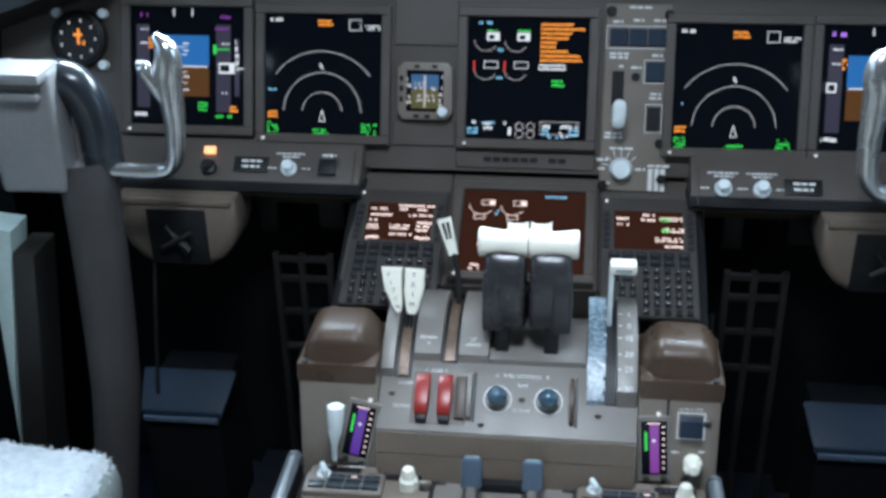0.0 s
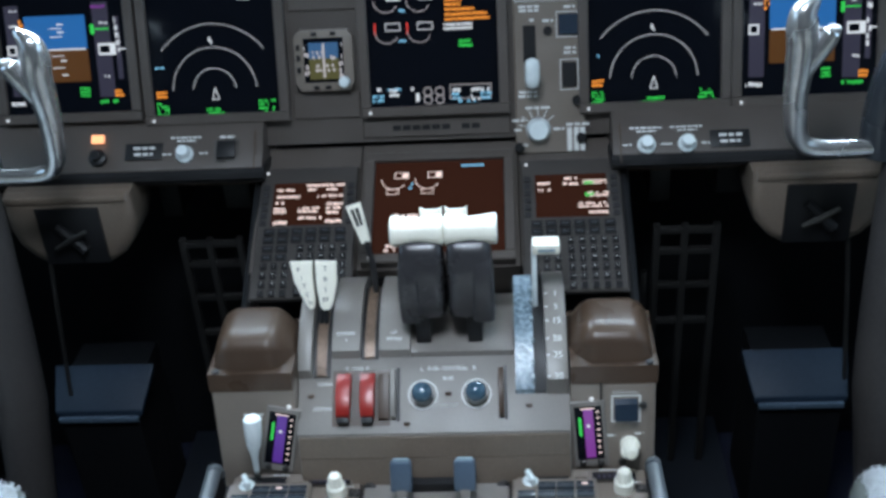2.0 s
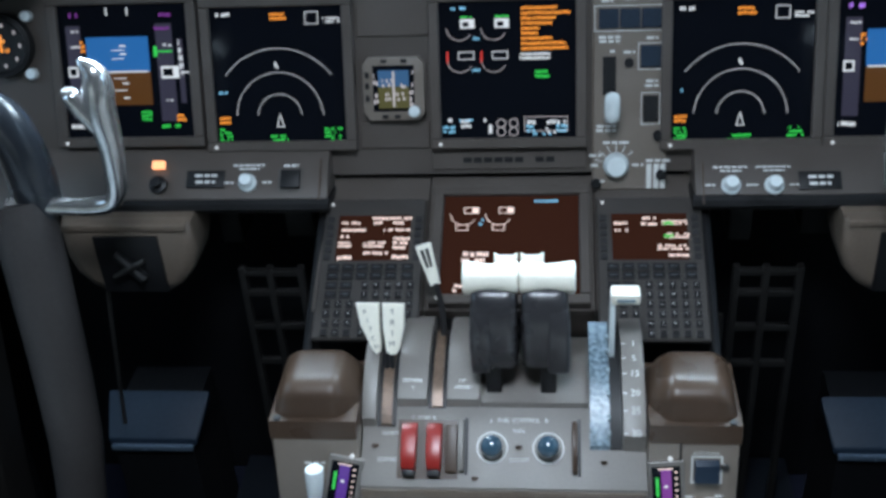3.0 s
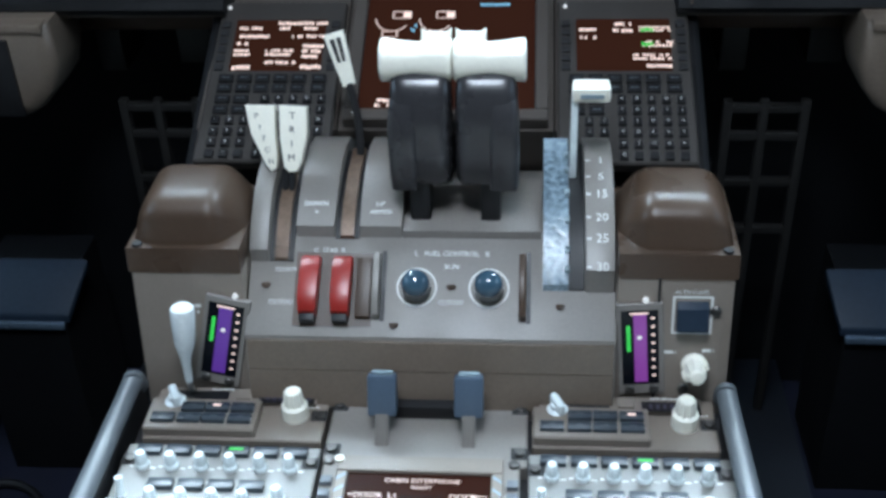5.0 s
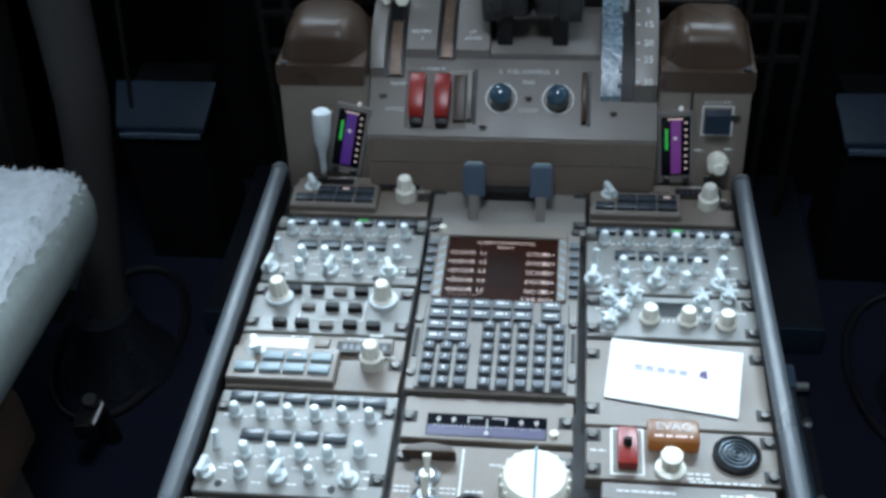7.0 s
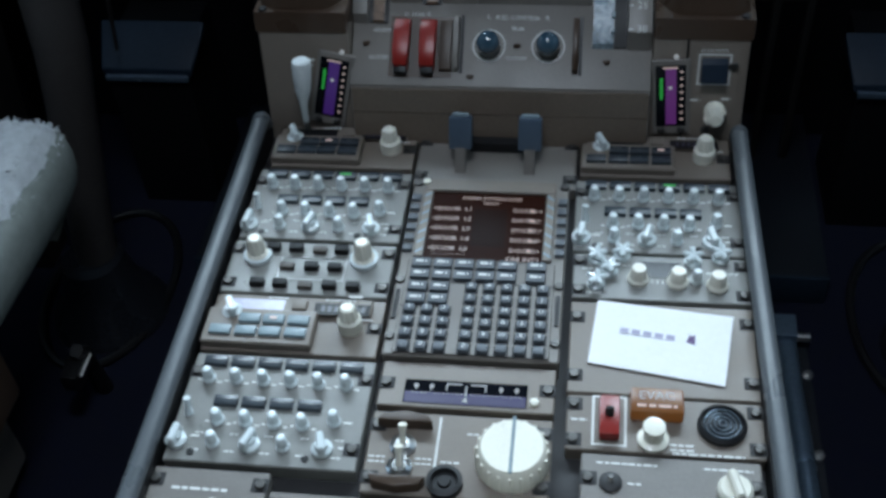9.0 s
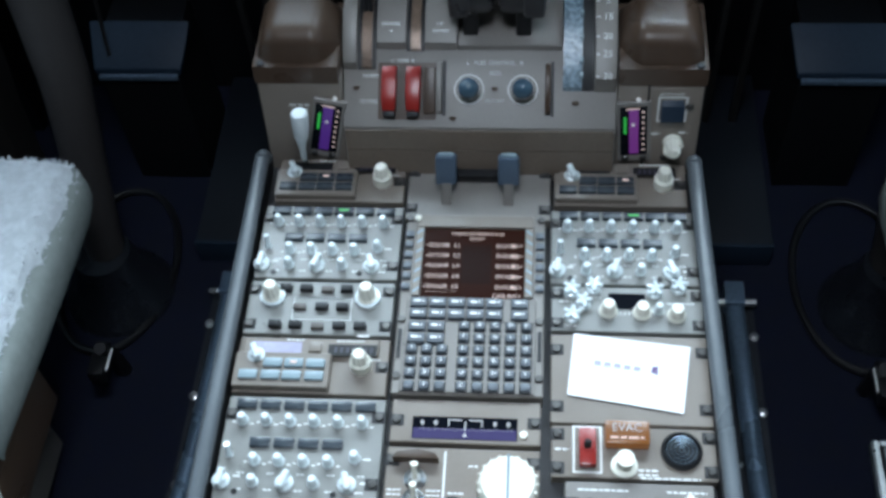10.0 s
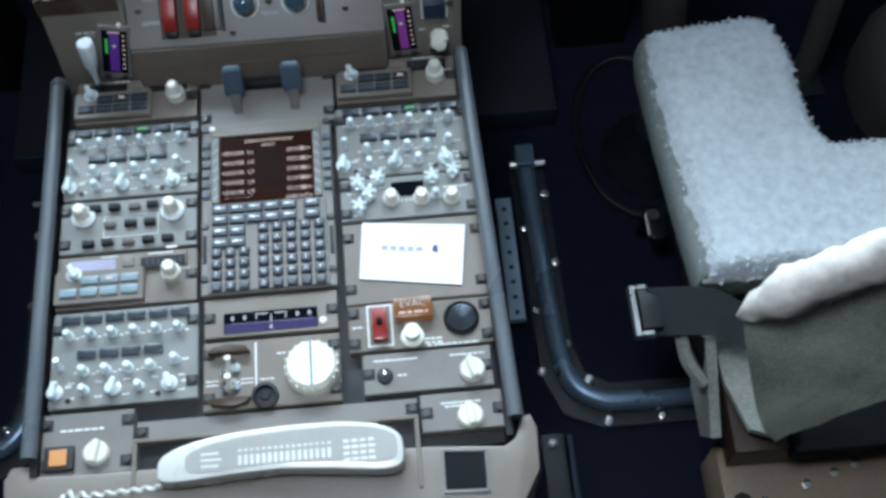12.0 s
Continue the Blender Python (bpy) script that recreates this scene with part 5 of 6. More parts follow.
def gauge_pair(ob, rows, S, P, z=-0.0012):
    for x, y, colour in rows:
        cx, cy = P(x, y)[:2]
        part("gauge_arc", arc(45 * S, 185, 330, 0.0009, 20, z, at=(cx, cy)), colour, ob)


def engine_page(ob):
    S = 0.000367
    P = lambda x, y, w=0, h=0: ((x - 333) * S, (314 - y) * S, w * S, h * S)
    gauge_pair(ob, ((168, 165, G_GREY), (287, 165, G_GREY), (168, 275, G_GREY), (287, 275, G_GREY)), S, P)
    blobs(ob, "red_marks", G_RED, [P(124, 268, 5, 40), P(243, 268, 5, 40)])
    m = bmesh.new()
    for x, y in ((190, 262), (308, 262)):
        a, b = P(x, y)[:2]
        outline_box(a - 28 * S, a + 28 * S, b - 14 * S, b + 14 * S, 0.0011, -0.0012, m)
    part("readout_box", m, G_WHITE, ob)
    blobs(ob, "white_symbology", G_WHITE, [P(196, 153, 50, 32), P(315, 153, 50, 32)] + speckle(*P(428, 268, 104, 28), 2, 1.0) + speckle(*P(182, 500, 30, 34), 2) + speckle(*P(250, 490, 18, 18), 1) + [P(128, 487, 14, 12), P(270, 520, 12, 30)] + speckle(*P(465, 498, 130, 20), 1) + speckle(*P(480, 528, 30, 26), 2))
    m = bmesh.new()
    for x in (308, 352):
        arc(15 * S, 0, 360, 0.0012, 16, -0.0012, m, P(x, 500)[:2])
        arc(15 * S, 0, 360, 0.0012, 16, -0.0012, m, P(x, 530)[:2])
    a, b = P(465, 508)[:2]
    outline_box(a - 76 * S, a + 76 * S, b - 22 * S, b + 30 * S, 0.0009, -0.0012, m)
    part("gear_symbol", m, G_GREY, ob)
    for q in (P(190, 155, 22, 16), P(310, 155, 22, 16)):
        blobs(ob, "dark_readout", SCREEN, [q], -0.0009)
    rows = []
    for k, w in enumerate((126, 166, 120, 106, 60, 58, 108, 150, 166)):
        rows += speckle(*P(382 + w / 2, 104 + 17.2 * k, w, 15), 1, 1.0)
    blobs(ob, "amber_message", G_AMBER, rows)
    blobs(ob, "green_marks", G_GREEN, speckle(*P(452, 330, 46, 30), 2, 1.0) + speckle(*P(195, 130, 44, 10), 1) + speckle(*P(315, 130, 44, 10), 1))
    blobs(ob, "cyan_marks", G_CYAN, speckle(*P(175, 100, 70, 14), 1, 0.6) + speckle(*P(225, 205, 18, 16), 1) + speckle(*P(220, 313, 20, 12), 1) + speckle(*P(125, 520, 44, 30), 2) + speckle(*P(190, 488, 60, 12), 1) + speckle(*P(405, 520, 34, 30), 2) + speckle(*P(520, 520, 36, 30), 2) + speckle(*P(450, 540, 60, 12), 1))


def lower_page(ob):
    part("lit_page", flat(-0.0865, 0.0865, -0.0745, 0.0745, -0.0016), G_MAROON, ob, "maroon lit page")
    S = 0.00057
    P = lambda x, y, w=0, h=0: ((x - 822) * S, 0.0735 - (y - 126) * 0.000695, w * S, h * 0.000695)
    for x in (716, 795):
        cx, cy = P(x, 165)[:2]
        part("gauge_arc", arc(0.017, 180, 330, 0.0010, 20, -0.0012, at=(cx, cy)), G_PINK, ob)
    blobs(ob, "white_symbology", G_PINK, [P(742, 157, 14, 10), P(821, 157, 14, 10)] + speckle(*P(745, 260, 60, 26), 2) + speckle(*P(712, 325, 26, 18), 2))
    m = bmesh.new()
    for x in (733, 812):
        a, b = P(x, 157)[:2]
        outline_box(a - 0.0095, a + 0.0095, b - 0.005, b + 0.005, 0.001, -0.0012, m)
    for x in (713, 795):
        a, b = P(x, 195)[:2]
        outline_box(a - 0.008, a + 0.008, b - 0.0045, b + 0.0045, 0.001, -0.0012, m)
    part("readout_box", m, G_PINK, ob)
    blobs(ob, "cyan_marks", G_CYAN, speckle(*P(900, 137, 50, 8), 1) + speckle(*P(755, 183, 9, 18), 2))


nav_page(ND_L, 0.0015)
nav_page(ND_R, 0.0035)
flight_page(PFD_L, False)
flight_page(PFD_R, True)
engine_page(EICAS)
lower_page(MFD)

# ---- panel instruments ----
isfd = thing("standby_display", MP @ pose(-0.147, -0.021, -0.012), "small standby display with a grey bezel", "display")
oc = [(-0.040, -0.030), (-0.032, -0.041), (0.032, -0.041), (0.040, -0.030), (0.040, 0.032), (0.032, 0.041), (-0.032, 0.041), (-0.040, 0.032)]
part("bezel", prism(oc, 0.0, 0.016, axis="z", r=0.002), PANEL, isfd)
part("screen", flat(-0.027, 0.027, -0.029, 0.030, 0.0165), SCREEN, isfd)
part("sky_half", flat(-0.020, 0.020, 0.003, 0.024, 0.0168), glow("lit_dim_blue", (0.07, 0.20, 0.42), 0.32), isfd)
part("ground_half", flat(-0.020, 0.020, -0.025, 0.003, 0.0168), glow("lit_olive", (0.16, 0.15, 0.05), 0.3), isfd)
blobs(isfd, "white_symbology", G_GREY, [(0, 0, 0.003, 0.046), (0.013, 0.003, 0.006, 0.004)] + speckle(0, 0.008, 0.03, 0.012, 2, 0.5) + speckle(0, -0.010, 0.03, 0.012, 2, 0.5) + speckle(-0.0235, 0, 0.006, 0.04, 5, 0.6) + speckle(0.0235, 0, 0.006, 0.05, 6, 0.6), 0.0171)
piece("setting_knob", shared("setting_knob", lambda: lathe([(0.0075, 0), (0.0075, 0.010), (0.006, 0.012), (0, 0.012)], 16), KNOB), isfd, 0.027, -0.029, 0.016)
kb_ = shared("bezel_key", keycap(0.008, 0.005, 0.002), BLACK)
for x, y in ((-0.012, 0.0355), (0.014, 0.0355), (-0.0345, 0.018), (-0.0345, 0.004), (-0.0345, -0.012), (-0.012, -0.036), (0.004, -0.036)):
    piece("bezel_key", kb_, isfd, x, y, 0.016, 90 * (abs(x) > 0.03))
# raised seams of the panel
for x0, x1, y0, y1 in ((-0.196, -0.1, 0.045, 0.14), (-0.196, -0.102, -0.1005, -0.064), (-0.102, 0.102, -0.130, -0.104)):
    part("cover_plate", box(x0 + 0.001, x1 - 0.001, y0, y1, -0.014, -0.0085, 0.0015, None, 1), BEZEL, panel)
m = bmesh.new()
cut = -0.06
while cut < 0.058:
    w = 0.011
    if not -0.005 < cut - 0.022 < 0.006:
        flat(cut, cut + w, -0.1205, -0.1135, -0.0082, m)
    cut += w + 0.0025
part("nameplate_print", m, BLACK, panel, "dark nameplate")

gp = thing("landing_gear_panel", MP @ pose(0, 0, -0.012), "landing gear and autobrake panel with a pale gear lever", "control panel")
S = 0.000367
P = lambda x, y: ((x - 328) * S, (314 - y) * S)
part("face_plate", box(*(P(622, 0)[0], P(878, 0)[0]), P(0, 745)[1], P(0, 20)[1], -0.002, 0.008, 0.002, seg=1), PANEL, gp)
def gbox(name, x, y, w, h, mat, z0=0.008, z1=0.012, r=0.001, label=""):
    a, b = P(x, y)
    return part(name, box(a - w * S / 2, a + w * S / 2, b - h * S / 2, b + h * S / 2, z0, z1, r, seg=1), mat, gp, label)
for x in (677, 750, 823):
    gbox("brake_light", x, 147, 68, 66, STEELBLUE)
gbox("gear_light", 822, 277, 72, 74, STEELBLUE)
gbox("override_switch", 822, 457, 52, 90, BLACK)
gbox("lever_slot", 680, 342, 46, 132, BLACK, 0.0082, 0.0088, 0)
a, b = P(686, 430)
part("gear_lever", tube([(a, b + 0.006, 0.009), (a, b + 0.004, 0.03), (a, b - 0.0, 0.045)], 0.004, 8), METAL, gp)
lw = lathe([(0.004, -0.021), (0.0085, -0.018), (0.0098, -0.008), (0.0098, 0.010), (0.0080, 0.018), (0.003, 0.021)], 16, squash=0.7)
part("gear_handle", lw, KNOB, gp, "pale wheel-shaped handle", 60, pose(a, b - 0.004, 0.046, -70))
m = bmesh.new()
for x, y, w, h in ((750, 147, 244, 88), (822, 277, 90, 92), (822, 457, 66, 112)):
    c, d = P(x, y)
    outline_box(c - w * S / 2, c + w * S / 2, d - h * S / 2, d + h * S / 2, 0.0011, 0.0086, m)
def gbars(rows, h=0.0034):
    for x, y, w in rows:
        c, d = P(x, y)
        bars([(c - w * S / 2, d, w * S)], 0.0086, m, h)
gbars([(755, 33, 84), (672, 88, 40), (750, 82, 40), (832, 82, 50), (680, 210, 74), (680, 224, 70), (690, 258, 16), (826, 215, 40), (826, 362, 40), (826, 378, 46), (748, 262, 40), (670, 517, 66), (670, 532, 70), (705, 575, 92), (632, 620, 44), (632, 655, 30), (780, 655, 40), (655, 712, 30), (850, 640, 84), (824, 158, 36), (750, 158, 36), (822, 292, 36)])
for k in range(6):
    c, d = P(705, 655)
    an = radians(40 + 25 * k)
    u = Vector((math.cos(an), math.sin(an), 0))
    n = Vector((-u.y, u.x, 0)) * 0.0006
    o = Vector((c, d, 0.0086))
    m.faces.new([m.verts.new(v) for v in (o + u * 0.018 - n, o + u * 0.028 - n, o + u * 0.028 + n, o + u * 0.018 + n)])
for x in (820, 845, 868):
    c, d = P(x, 695)
    flat(c - 0.0034, c + 0.0030, d - 0.016, d + 0.016, 0.0086, m)
part("legend", m, MARK, gp)
a, b = P(705, 655)
part("autobrake_knob", lathe([(0.0165, 0), (0.0165, 0.003), (0.0145, 0.006), (0.014, 0.014), (0.012, 0.017), (0, 0.017)], 24, at=(a, b, 0.008)), KNOB, gp, "clear white knob")
part("indicator_button", lathe([(0.0062, 0), (0.0062, 0.003), (0, 0.003)], 14, at=(*P(747, 298), 0.008)), BLACK, gp)
for x, y in ((645, 48), (865, 60), (850, 552), (862, 690), (635, 720)):
    part("corner_knob", lathe([(0.0068, 0), (0.0068, 0.006), (0.005, 0.008), (0, 0.008)], 14, at=(*P(x, y), 0.008)), BLACK, gp)

# ledge selectors
for s, led in zip((-1, 1), LEDGES):
    U = lambda d: s * 0.235 + s * d
    def lpart(name, bm, mat, d, v, label=""):
        return part(name, bm, mat, led, label, m=pose(U(d), v + (-0.006 if s < 0 else -0.016), 0.002))
    if s < 0:
        items = (("sign", 0.163), ("knob", 0.106), ("button", 0.049))
    else:
        items = (("knob", 0.044), ("knob", 0.097), ("sign", 0.153))
    for kind, d in items:
        if kind == "sign":
            lpart("registration_plate", box(-0.026, 0.026, -0.012, 0.012, 0, 0.002, 0.001), BLACK, d, 0.004, "small black plate")
            lpart("plate_bars", bars([(-0.014, 0.0045, 0.030), (-0.013, -0.0045, 0.026)], 0.0026, h=0.0036), MARK, d, 0.004)
        elif kind == "knob":
            lpart("selector_knob", lathe([(0.0120, 0), (0.0120, 0.004), (0.0092, 0.006), (0.0088, 0.015), (0.0075, 0.017), (0, 0.017)], 20), KNOB, d, -0.002, "clear white knob")
            lpart("legend", bars([(-0.021, 0.023, 0.042), (-0.012, 0.018, 0.026), (-0.031, -0.001, 0.012), (0.019, -0.001, 0.014)], 0.0006, h=0.0023), MARK, d, 0)
        else:
            lpart("push_button", box(-0.013, 0.013, -0.0125, 0.0125, 0, 0.006, 0.002), BLACK, d, 0.002)
            lpart("button_frame", outline_box(-0.0165, 0.0165, -0.0155, 0.0155, 0.002, 0.0008), BOLT, d, 0.002)
            lpart("legend", bars([(-0.010, 0.022, 0.020)], 0.0006, h=0.003), MARK, d, 0)
    if s < 0:
        lpart("amber_lamp", box(-0.0085, 0.0085, -0.0055, 0.0055, 0, 0.006, 0.0015), glow("lit_orange_warning", (1.0, 0.42, 0.20), 1.5), 0.228, 0.024, "lit orange lamp")
        lpart("selector_switch", lathe([(0.012, 0), (0.012, 0.006), (0.007, 0.008), (0.007, 0.016), (0, 0.017)], 16), BLACK, 0.226, -0.004)
    lpart("face_seam", box(-0.001, 0.001, -0.026, 0.030, 0, 0.0015), TAUPE_DARK, 0.010, 0)

# clocks
for s in (-1, 1):
    ck = thing("clock", MP @ pose(s * 0.672, 0.045, -0.012), "round black clock with pale corner knobs", "clock", "panel clocks")
    part("case", lathe([(0.042, 0), (0.042, 0.016), (0.036, 0.018), (0.034, 0.014), (0, 0.014)], 28), BLACK, ck)
    blobs(ck, "dial_marks", G_AMBER, [(0.001, 0.004, 0.004, 0.022), (0, 0.006, 0.014, 0.004)] + speckle(0, -0.006, 0.024, 0.008, 1, 0.4), 0.0145)
    blobs(ck, "white_symbology", G_GREY, [(0.027 * math.cos(k * 0.7), 0.027 * math.sin(k * 0.7), 0.003, 0.005) for k in range(9)], 0.0145)
    for x, y in ((-0.036, 0.038), (0.036, 0.038), (-0.036, -0.038), (0.036, -0.038)):
        piece("corner_knob", BTN["setting_knob"], ck, x, y, 0.0)

glare = bmesh.new()
for s in (-1, 1):
    q = [(0, 0.165), (s * 0.62, 0.165), (s * 0.60, 0.125), (s * 0.70, 0.092), (s * 0.86, 0.035), (s * 0.95, 0.035), (s * 0.95, 0.26), (0, 0.26)]
    prism(q, -0.05, 0.085, glare, "z")
tagged(part("glareshield", glare, BLACK, None, "", None, MP), "black glareshield over the instrument panel", "glareshield", kind="structure")

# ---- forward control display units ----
# far darker than the pedestal unit's paint; the forward panel's shade is included
UNITDARK = material("shaded_unit_paint", (0.046, 0.040, 0.036), 0.45, vary=0.1, scale=80, bump=0.08)

def forward_unit(s):
    ob = thing("control_display_unit", FA @ pose(s * 0.1755 + 0.0025, -0.1565, -0.012), "control display unit in shade-darkened paint with a lit maroon screen", "control unit", "control display units")
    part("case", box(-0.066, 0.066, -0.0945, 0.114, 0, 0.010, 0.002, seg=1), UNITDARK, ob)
    part("screen", flat(-0.047, 0.047, 0.018, 0.087, 0.0105), G_MAROON, ob, "maroon lit screen")
    if s < 0:
        blobs(ob, "screen_text", G_PINK, speckle(0.022, 0.082, 0.05, 0.006, 1, 0.9) + speckle(-0.030, 0.075, 0.026, 0.006, 1) + speckle(0.005, 0.075, 0.012, 0.006, 1) + speckle(0.033, 0.075, 0.022, 0.006, 1) + speckle(-0.028, 0.064, 0.034, 0.006, 1) + speckle(0.030, 0.064, 0.034, 0.006, 1) + speckle(-0.037, 0.054, 0.012, 0.006, 1) + speckle(-0.037, 0.042, 0.016, 0.010, 2) + speckle(0.002, 0.042, 0.028, 0.010, 2) + speckle(0.036, 0.044, 0.020, 0.020, 3, 0.95) + speckle(0.004, 0.029, 0.030, 0.006, 1) + speckle(-0.030, 0.022, 0.028, 0.008, 1) + speckle(0.036, 0.023, 0.020, 0.008, 1), 0.0109)
    else:
        blobs(ob, "screen_text", G_PINK, speckle(-0.036, 0.072, 0.016, 0.006, 1) + speckle(-0.036, 0.062, 0.014, 0.006, 1) + speckle(0.0, 0.080, 0.016, 0.006, 1) + speckle(0.0, 0.071, 0.020, 0.006, 1) + speckle(0.031, 0.073, 0.030, 0.008, 2, 0.95) + speckle(0.033, 0.053, 0.028, 0.009, 2) + speckle(0.027, 0.036, 0.036, 0.009, 2) + speckle(0.034, 0.024, 0.024, 0.006, 1), 0.0109)
        blobs(ob, "green_text", G_GREEN, speckle(0.024, 0.0715, 0.012, 0.007, 1, 1.0) + speckle(0.024, 0.0525, 0.012, 0.007, 1, 1.0), 0.0112)
    lk2 = shared("dark_line_key", keycap(0.009, 0.008, 0.003), DARK)
    for k in range(6):
        for q in (-1, 1):
            piece("line_key", lk2, ob, q * 0.0575, 0.080 - 0.0115 * k, 0.010)
    k1 = shared("dark_function_key", keycap(0.0150, 0.0095, 0.0035), BLACK)
    k2 = shared("dark_letter_key", keycap(0.0088, 0.0090, 0.004), BLACK)
    m = bmesh.new()
    for r, y in enumerate((0.007, -0.0055)):
        for k in range(6):
            x = -0.047 + 0.0185 * k + (0.002 if k == 5 else 0)
            piece("function_key", k1, ob, x, y, 0.010)
            bars([(x - 0.004, y, 0.008)], 0.0140, m, 0.0016)
    for y in (-0.0195, -0.033):
        for k in range(2):
            piece("function_key", k1, ob, -0.047 + 0.0185 * k, y, 0.010)
            bars([(-0.051 + 0.0185 * k, y, 0.008)], 0.0140, m, 0.0016)
    for r in range(6):
        for k in range(5):
            x, y = -0.004 + 0.0142 * k, -0.0195 - 0.0135 * r
            piece("letter_key", k2, ob, x, y, 0.010)
    for r in range(4):
        for k in range(3):
            x, y = -0.050 + 0.0142 * k, -0.0465 - 0.0135 * r
            piece("number_key", k2, ob, x, y, 0.010)
    key_letters(ob, "ABCDEFGHIJKLMNOPQRSTUVWXYZ    ", [-0.004 + 0.0142 * k for k in range(5)], [-0.0195 - 0.0135 * r for r in range(6)], 0.0142, 0.0046)
    key_letters(ob, "123456789.0 ", [-0.050 + 0.0142 * k for k in range(3)], [-0.0465 - 0.0135 * r for r in range(4)], 0.0142, 0.0046)
    part("legend", m, GREYKEY, ob)
    # emission gives this sensor its bright dot
    part("sensor", lathe([(0.002, 0), (0.002, 0.002), (0, 0.003)], 8, at=(-0.058, 0.1045, 0.010)), G_WHITE, ob)
    part("side_edge", tube([(s * 0.072, -0.115, -0.012), (s * 0.072, 0.114, -0.004)], 0.007, 8), BLACK, ob, "black padded edge")


forward_unit(-1)
forward_unit(1)


# ---- control columns ----
GREYY = material("worn_grey_yoke_metal", (0.50, 0.50, 0.50), 0.26, metal=0.9, vary=0.12, scale=14, bump=0.0)
# colour raised to stand in for light that the pedestal keeps off the strip
HOLED = material("brightened_strip_metal", (0.34, 0.48, 0.60), 0.35, vary=0.15, scale=40, bump=0.04)
BOOT = material("glossy_black_boot", (0.012, 0.014, 0.018), 0.28, vary=0.2, scale=30, bump=0.04)
COLM = material("dark_column_paint", (0.046, 0.042, 0.041), 0.5, vary=0.15, scale=30, bump=0.04)
COLM.node_tree.nodes["Principled BSDF"].inputs["Specular IOR Level"].default_value = 0.2
ARMM = material("dark_glossy_arm_paint", (0.020, 0.024, 0.030), 0.26, vary=0.15, scale=30, bump=0.02)
GREYP = material("grey_yoke_paint", (0.19, 0.185, 0.185), 0.45, vary=0.12, scale=40, bump=0.05)
for s in (-1, 1):
    col = thing("control_column", pose(s * 0.545, 0.95, 0), "dark control column with a worn grey yoke", "control column", "control columns")
    part("shaft", tube(smooth_path([(s * 0.036, 0.070, 0.0), (s * 0.030, 0.092, 0.15), (s * 0.016, 0.132, 0.34), (s * 0.012, 0.150, 0.415)]), [0.0270 + 0.0070 * k / 18 for k in range(19)], 18), COLM, col)
    part("upper_column", tube(smooth_path([(s * 0.012, 0.149, 0.41), (s * 0.017, 0.173, 0.50), (s * 0.027, 0.205, 0.62), (s * 0.040, 0.236, 0.715)]), [0.0340 + 0.0055 * k / 18 for k in range(19)], 24), COLM, col, "", 60)
    part("boot", lathe([(0.085, 0), (0.08, 0.012), (0.060, 0.035), (0.050, 0.08), (0.043, 0.11)], 24, at=(s * 0.036, 0.075, 0)), BOOT, col, "glossy black boot")
    yx = 0.077 if s > 0 else -0.097
    part("hub", box(yx - 0.046, yx + 0.046, 0.190, 0.245, 0.692, 0.862, 0.008, seg=3), GREYP, col, "grey hub cover", 60)
    part("hub_top", box(yx - 0.044, yx + 0.044, 0.170, 0.235, 0.850, 0.866, 0.007), GREYP, col)
    part("clip", box(yx - 0.034, yx + 0.034, 0.178, 0.192, 0.826, 0.836, 0.003), GREYP, col)
    for q in (-1, 1):
        c = yx + q * 0.046
        part("hub_arm", tube(smooth_path([(c - q * 0.03, 0.235, 0.838), (c + q * 0.008, 0.24, 0.832), (c + q * 0.028, 0.24, 0.80), (c + q * 0.035, 0.24, 0.75), (c + q * 0.034, 0.24, 0.700)]), 0.027, 16), ARMM, col, "dark glossy hub arm", 60)
        e = yx + q * 0.182
        path = smooth_path([(c - q * 0.01, 0.23, 0.712), (c + q * 0.060, 0.23, 0.712), (e - q * 0.018, 0.23, 0.713), (e + q * 0.002, 0.23, 0.730), (e + q * 0.008, 0.23, 0.765), (e + q * 0.010, 0.23, 0.80)])
        n = len(path)
        part("horn", tube(path, [0.0112 + 0.0036 * max(0.0, k / (n - 1) - 0.5) / 0.5 for k in range(n)], 18), GREYY, col, "worn metal grip horn", 70)
        grip = tube(smooth_path([(e + q * x, 0.23, z) for x, z in ((0.010, 0.785), (0.009, 0.815), (0.008, 0.845), (0.011, 0.868), (0.010, 0.884), (0.003, 0.894), (-0.004, 0.902))], 4), [0.0142, 0.0145, 0.0150, 0.0156, 0.0162, 0.0168, 0.0174, 0.0178, 0.0182, 0.0184, 0.0184, 0.0182, 0.0178, 0.0172, 0.0166, 0.0158, 0.0148, 0.0136, 0.0122, 0.0108, 0.0094, 0.0080, 0.0066, 0.0052, 0.0030], 20)
        part("grip", grip, GREYY, col, "worn metal grip head", 80)
        part("grip_prong", tube(smooth_path([(e + q * x, 0.228, z) for x, z in ((0.006, 0.815), (-0.006, 0.834), (-0.017, 0.850), (-0.023, 0.862))], 3), [0.0125, 0.0128, 0.0130, 0.0130, 0.0128, 0.0125, 0.0120, 0.0115, 0.0108, 0.0100], 16), GREYY, col, "", 80)
        part("trim_switch", lathe([(0.008, 0), (0.0085, 0.003), (0.007, 0.0055), (0, 0.006)], 14, at=(e - q * 0.0235, 0.228, 0.861)), GREYP, col)

    # pedal crank housing under the ledge
    cb = thing("pedal_crank_housing", pose(s * 0.500, 1.262, 0.524), "tan housing with a pedal adjustment crank", "crank housing", "crank housings")
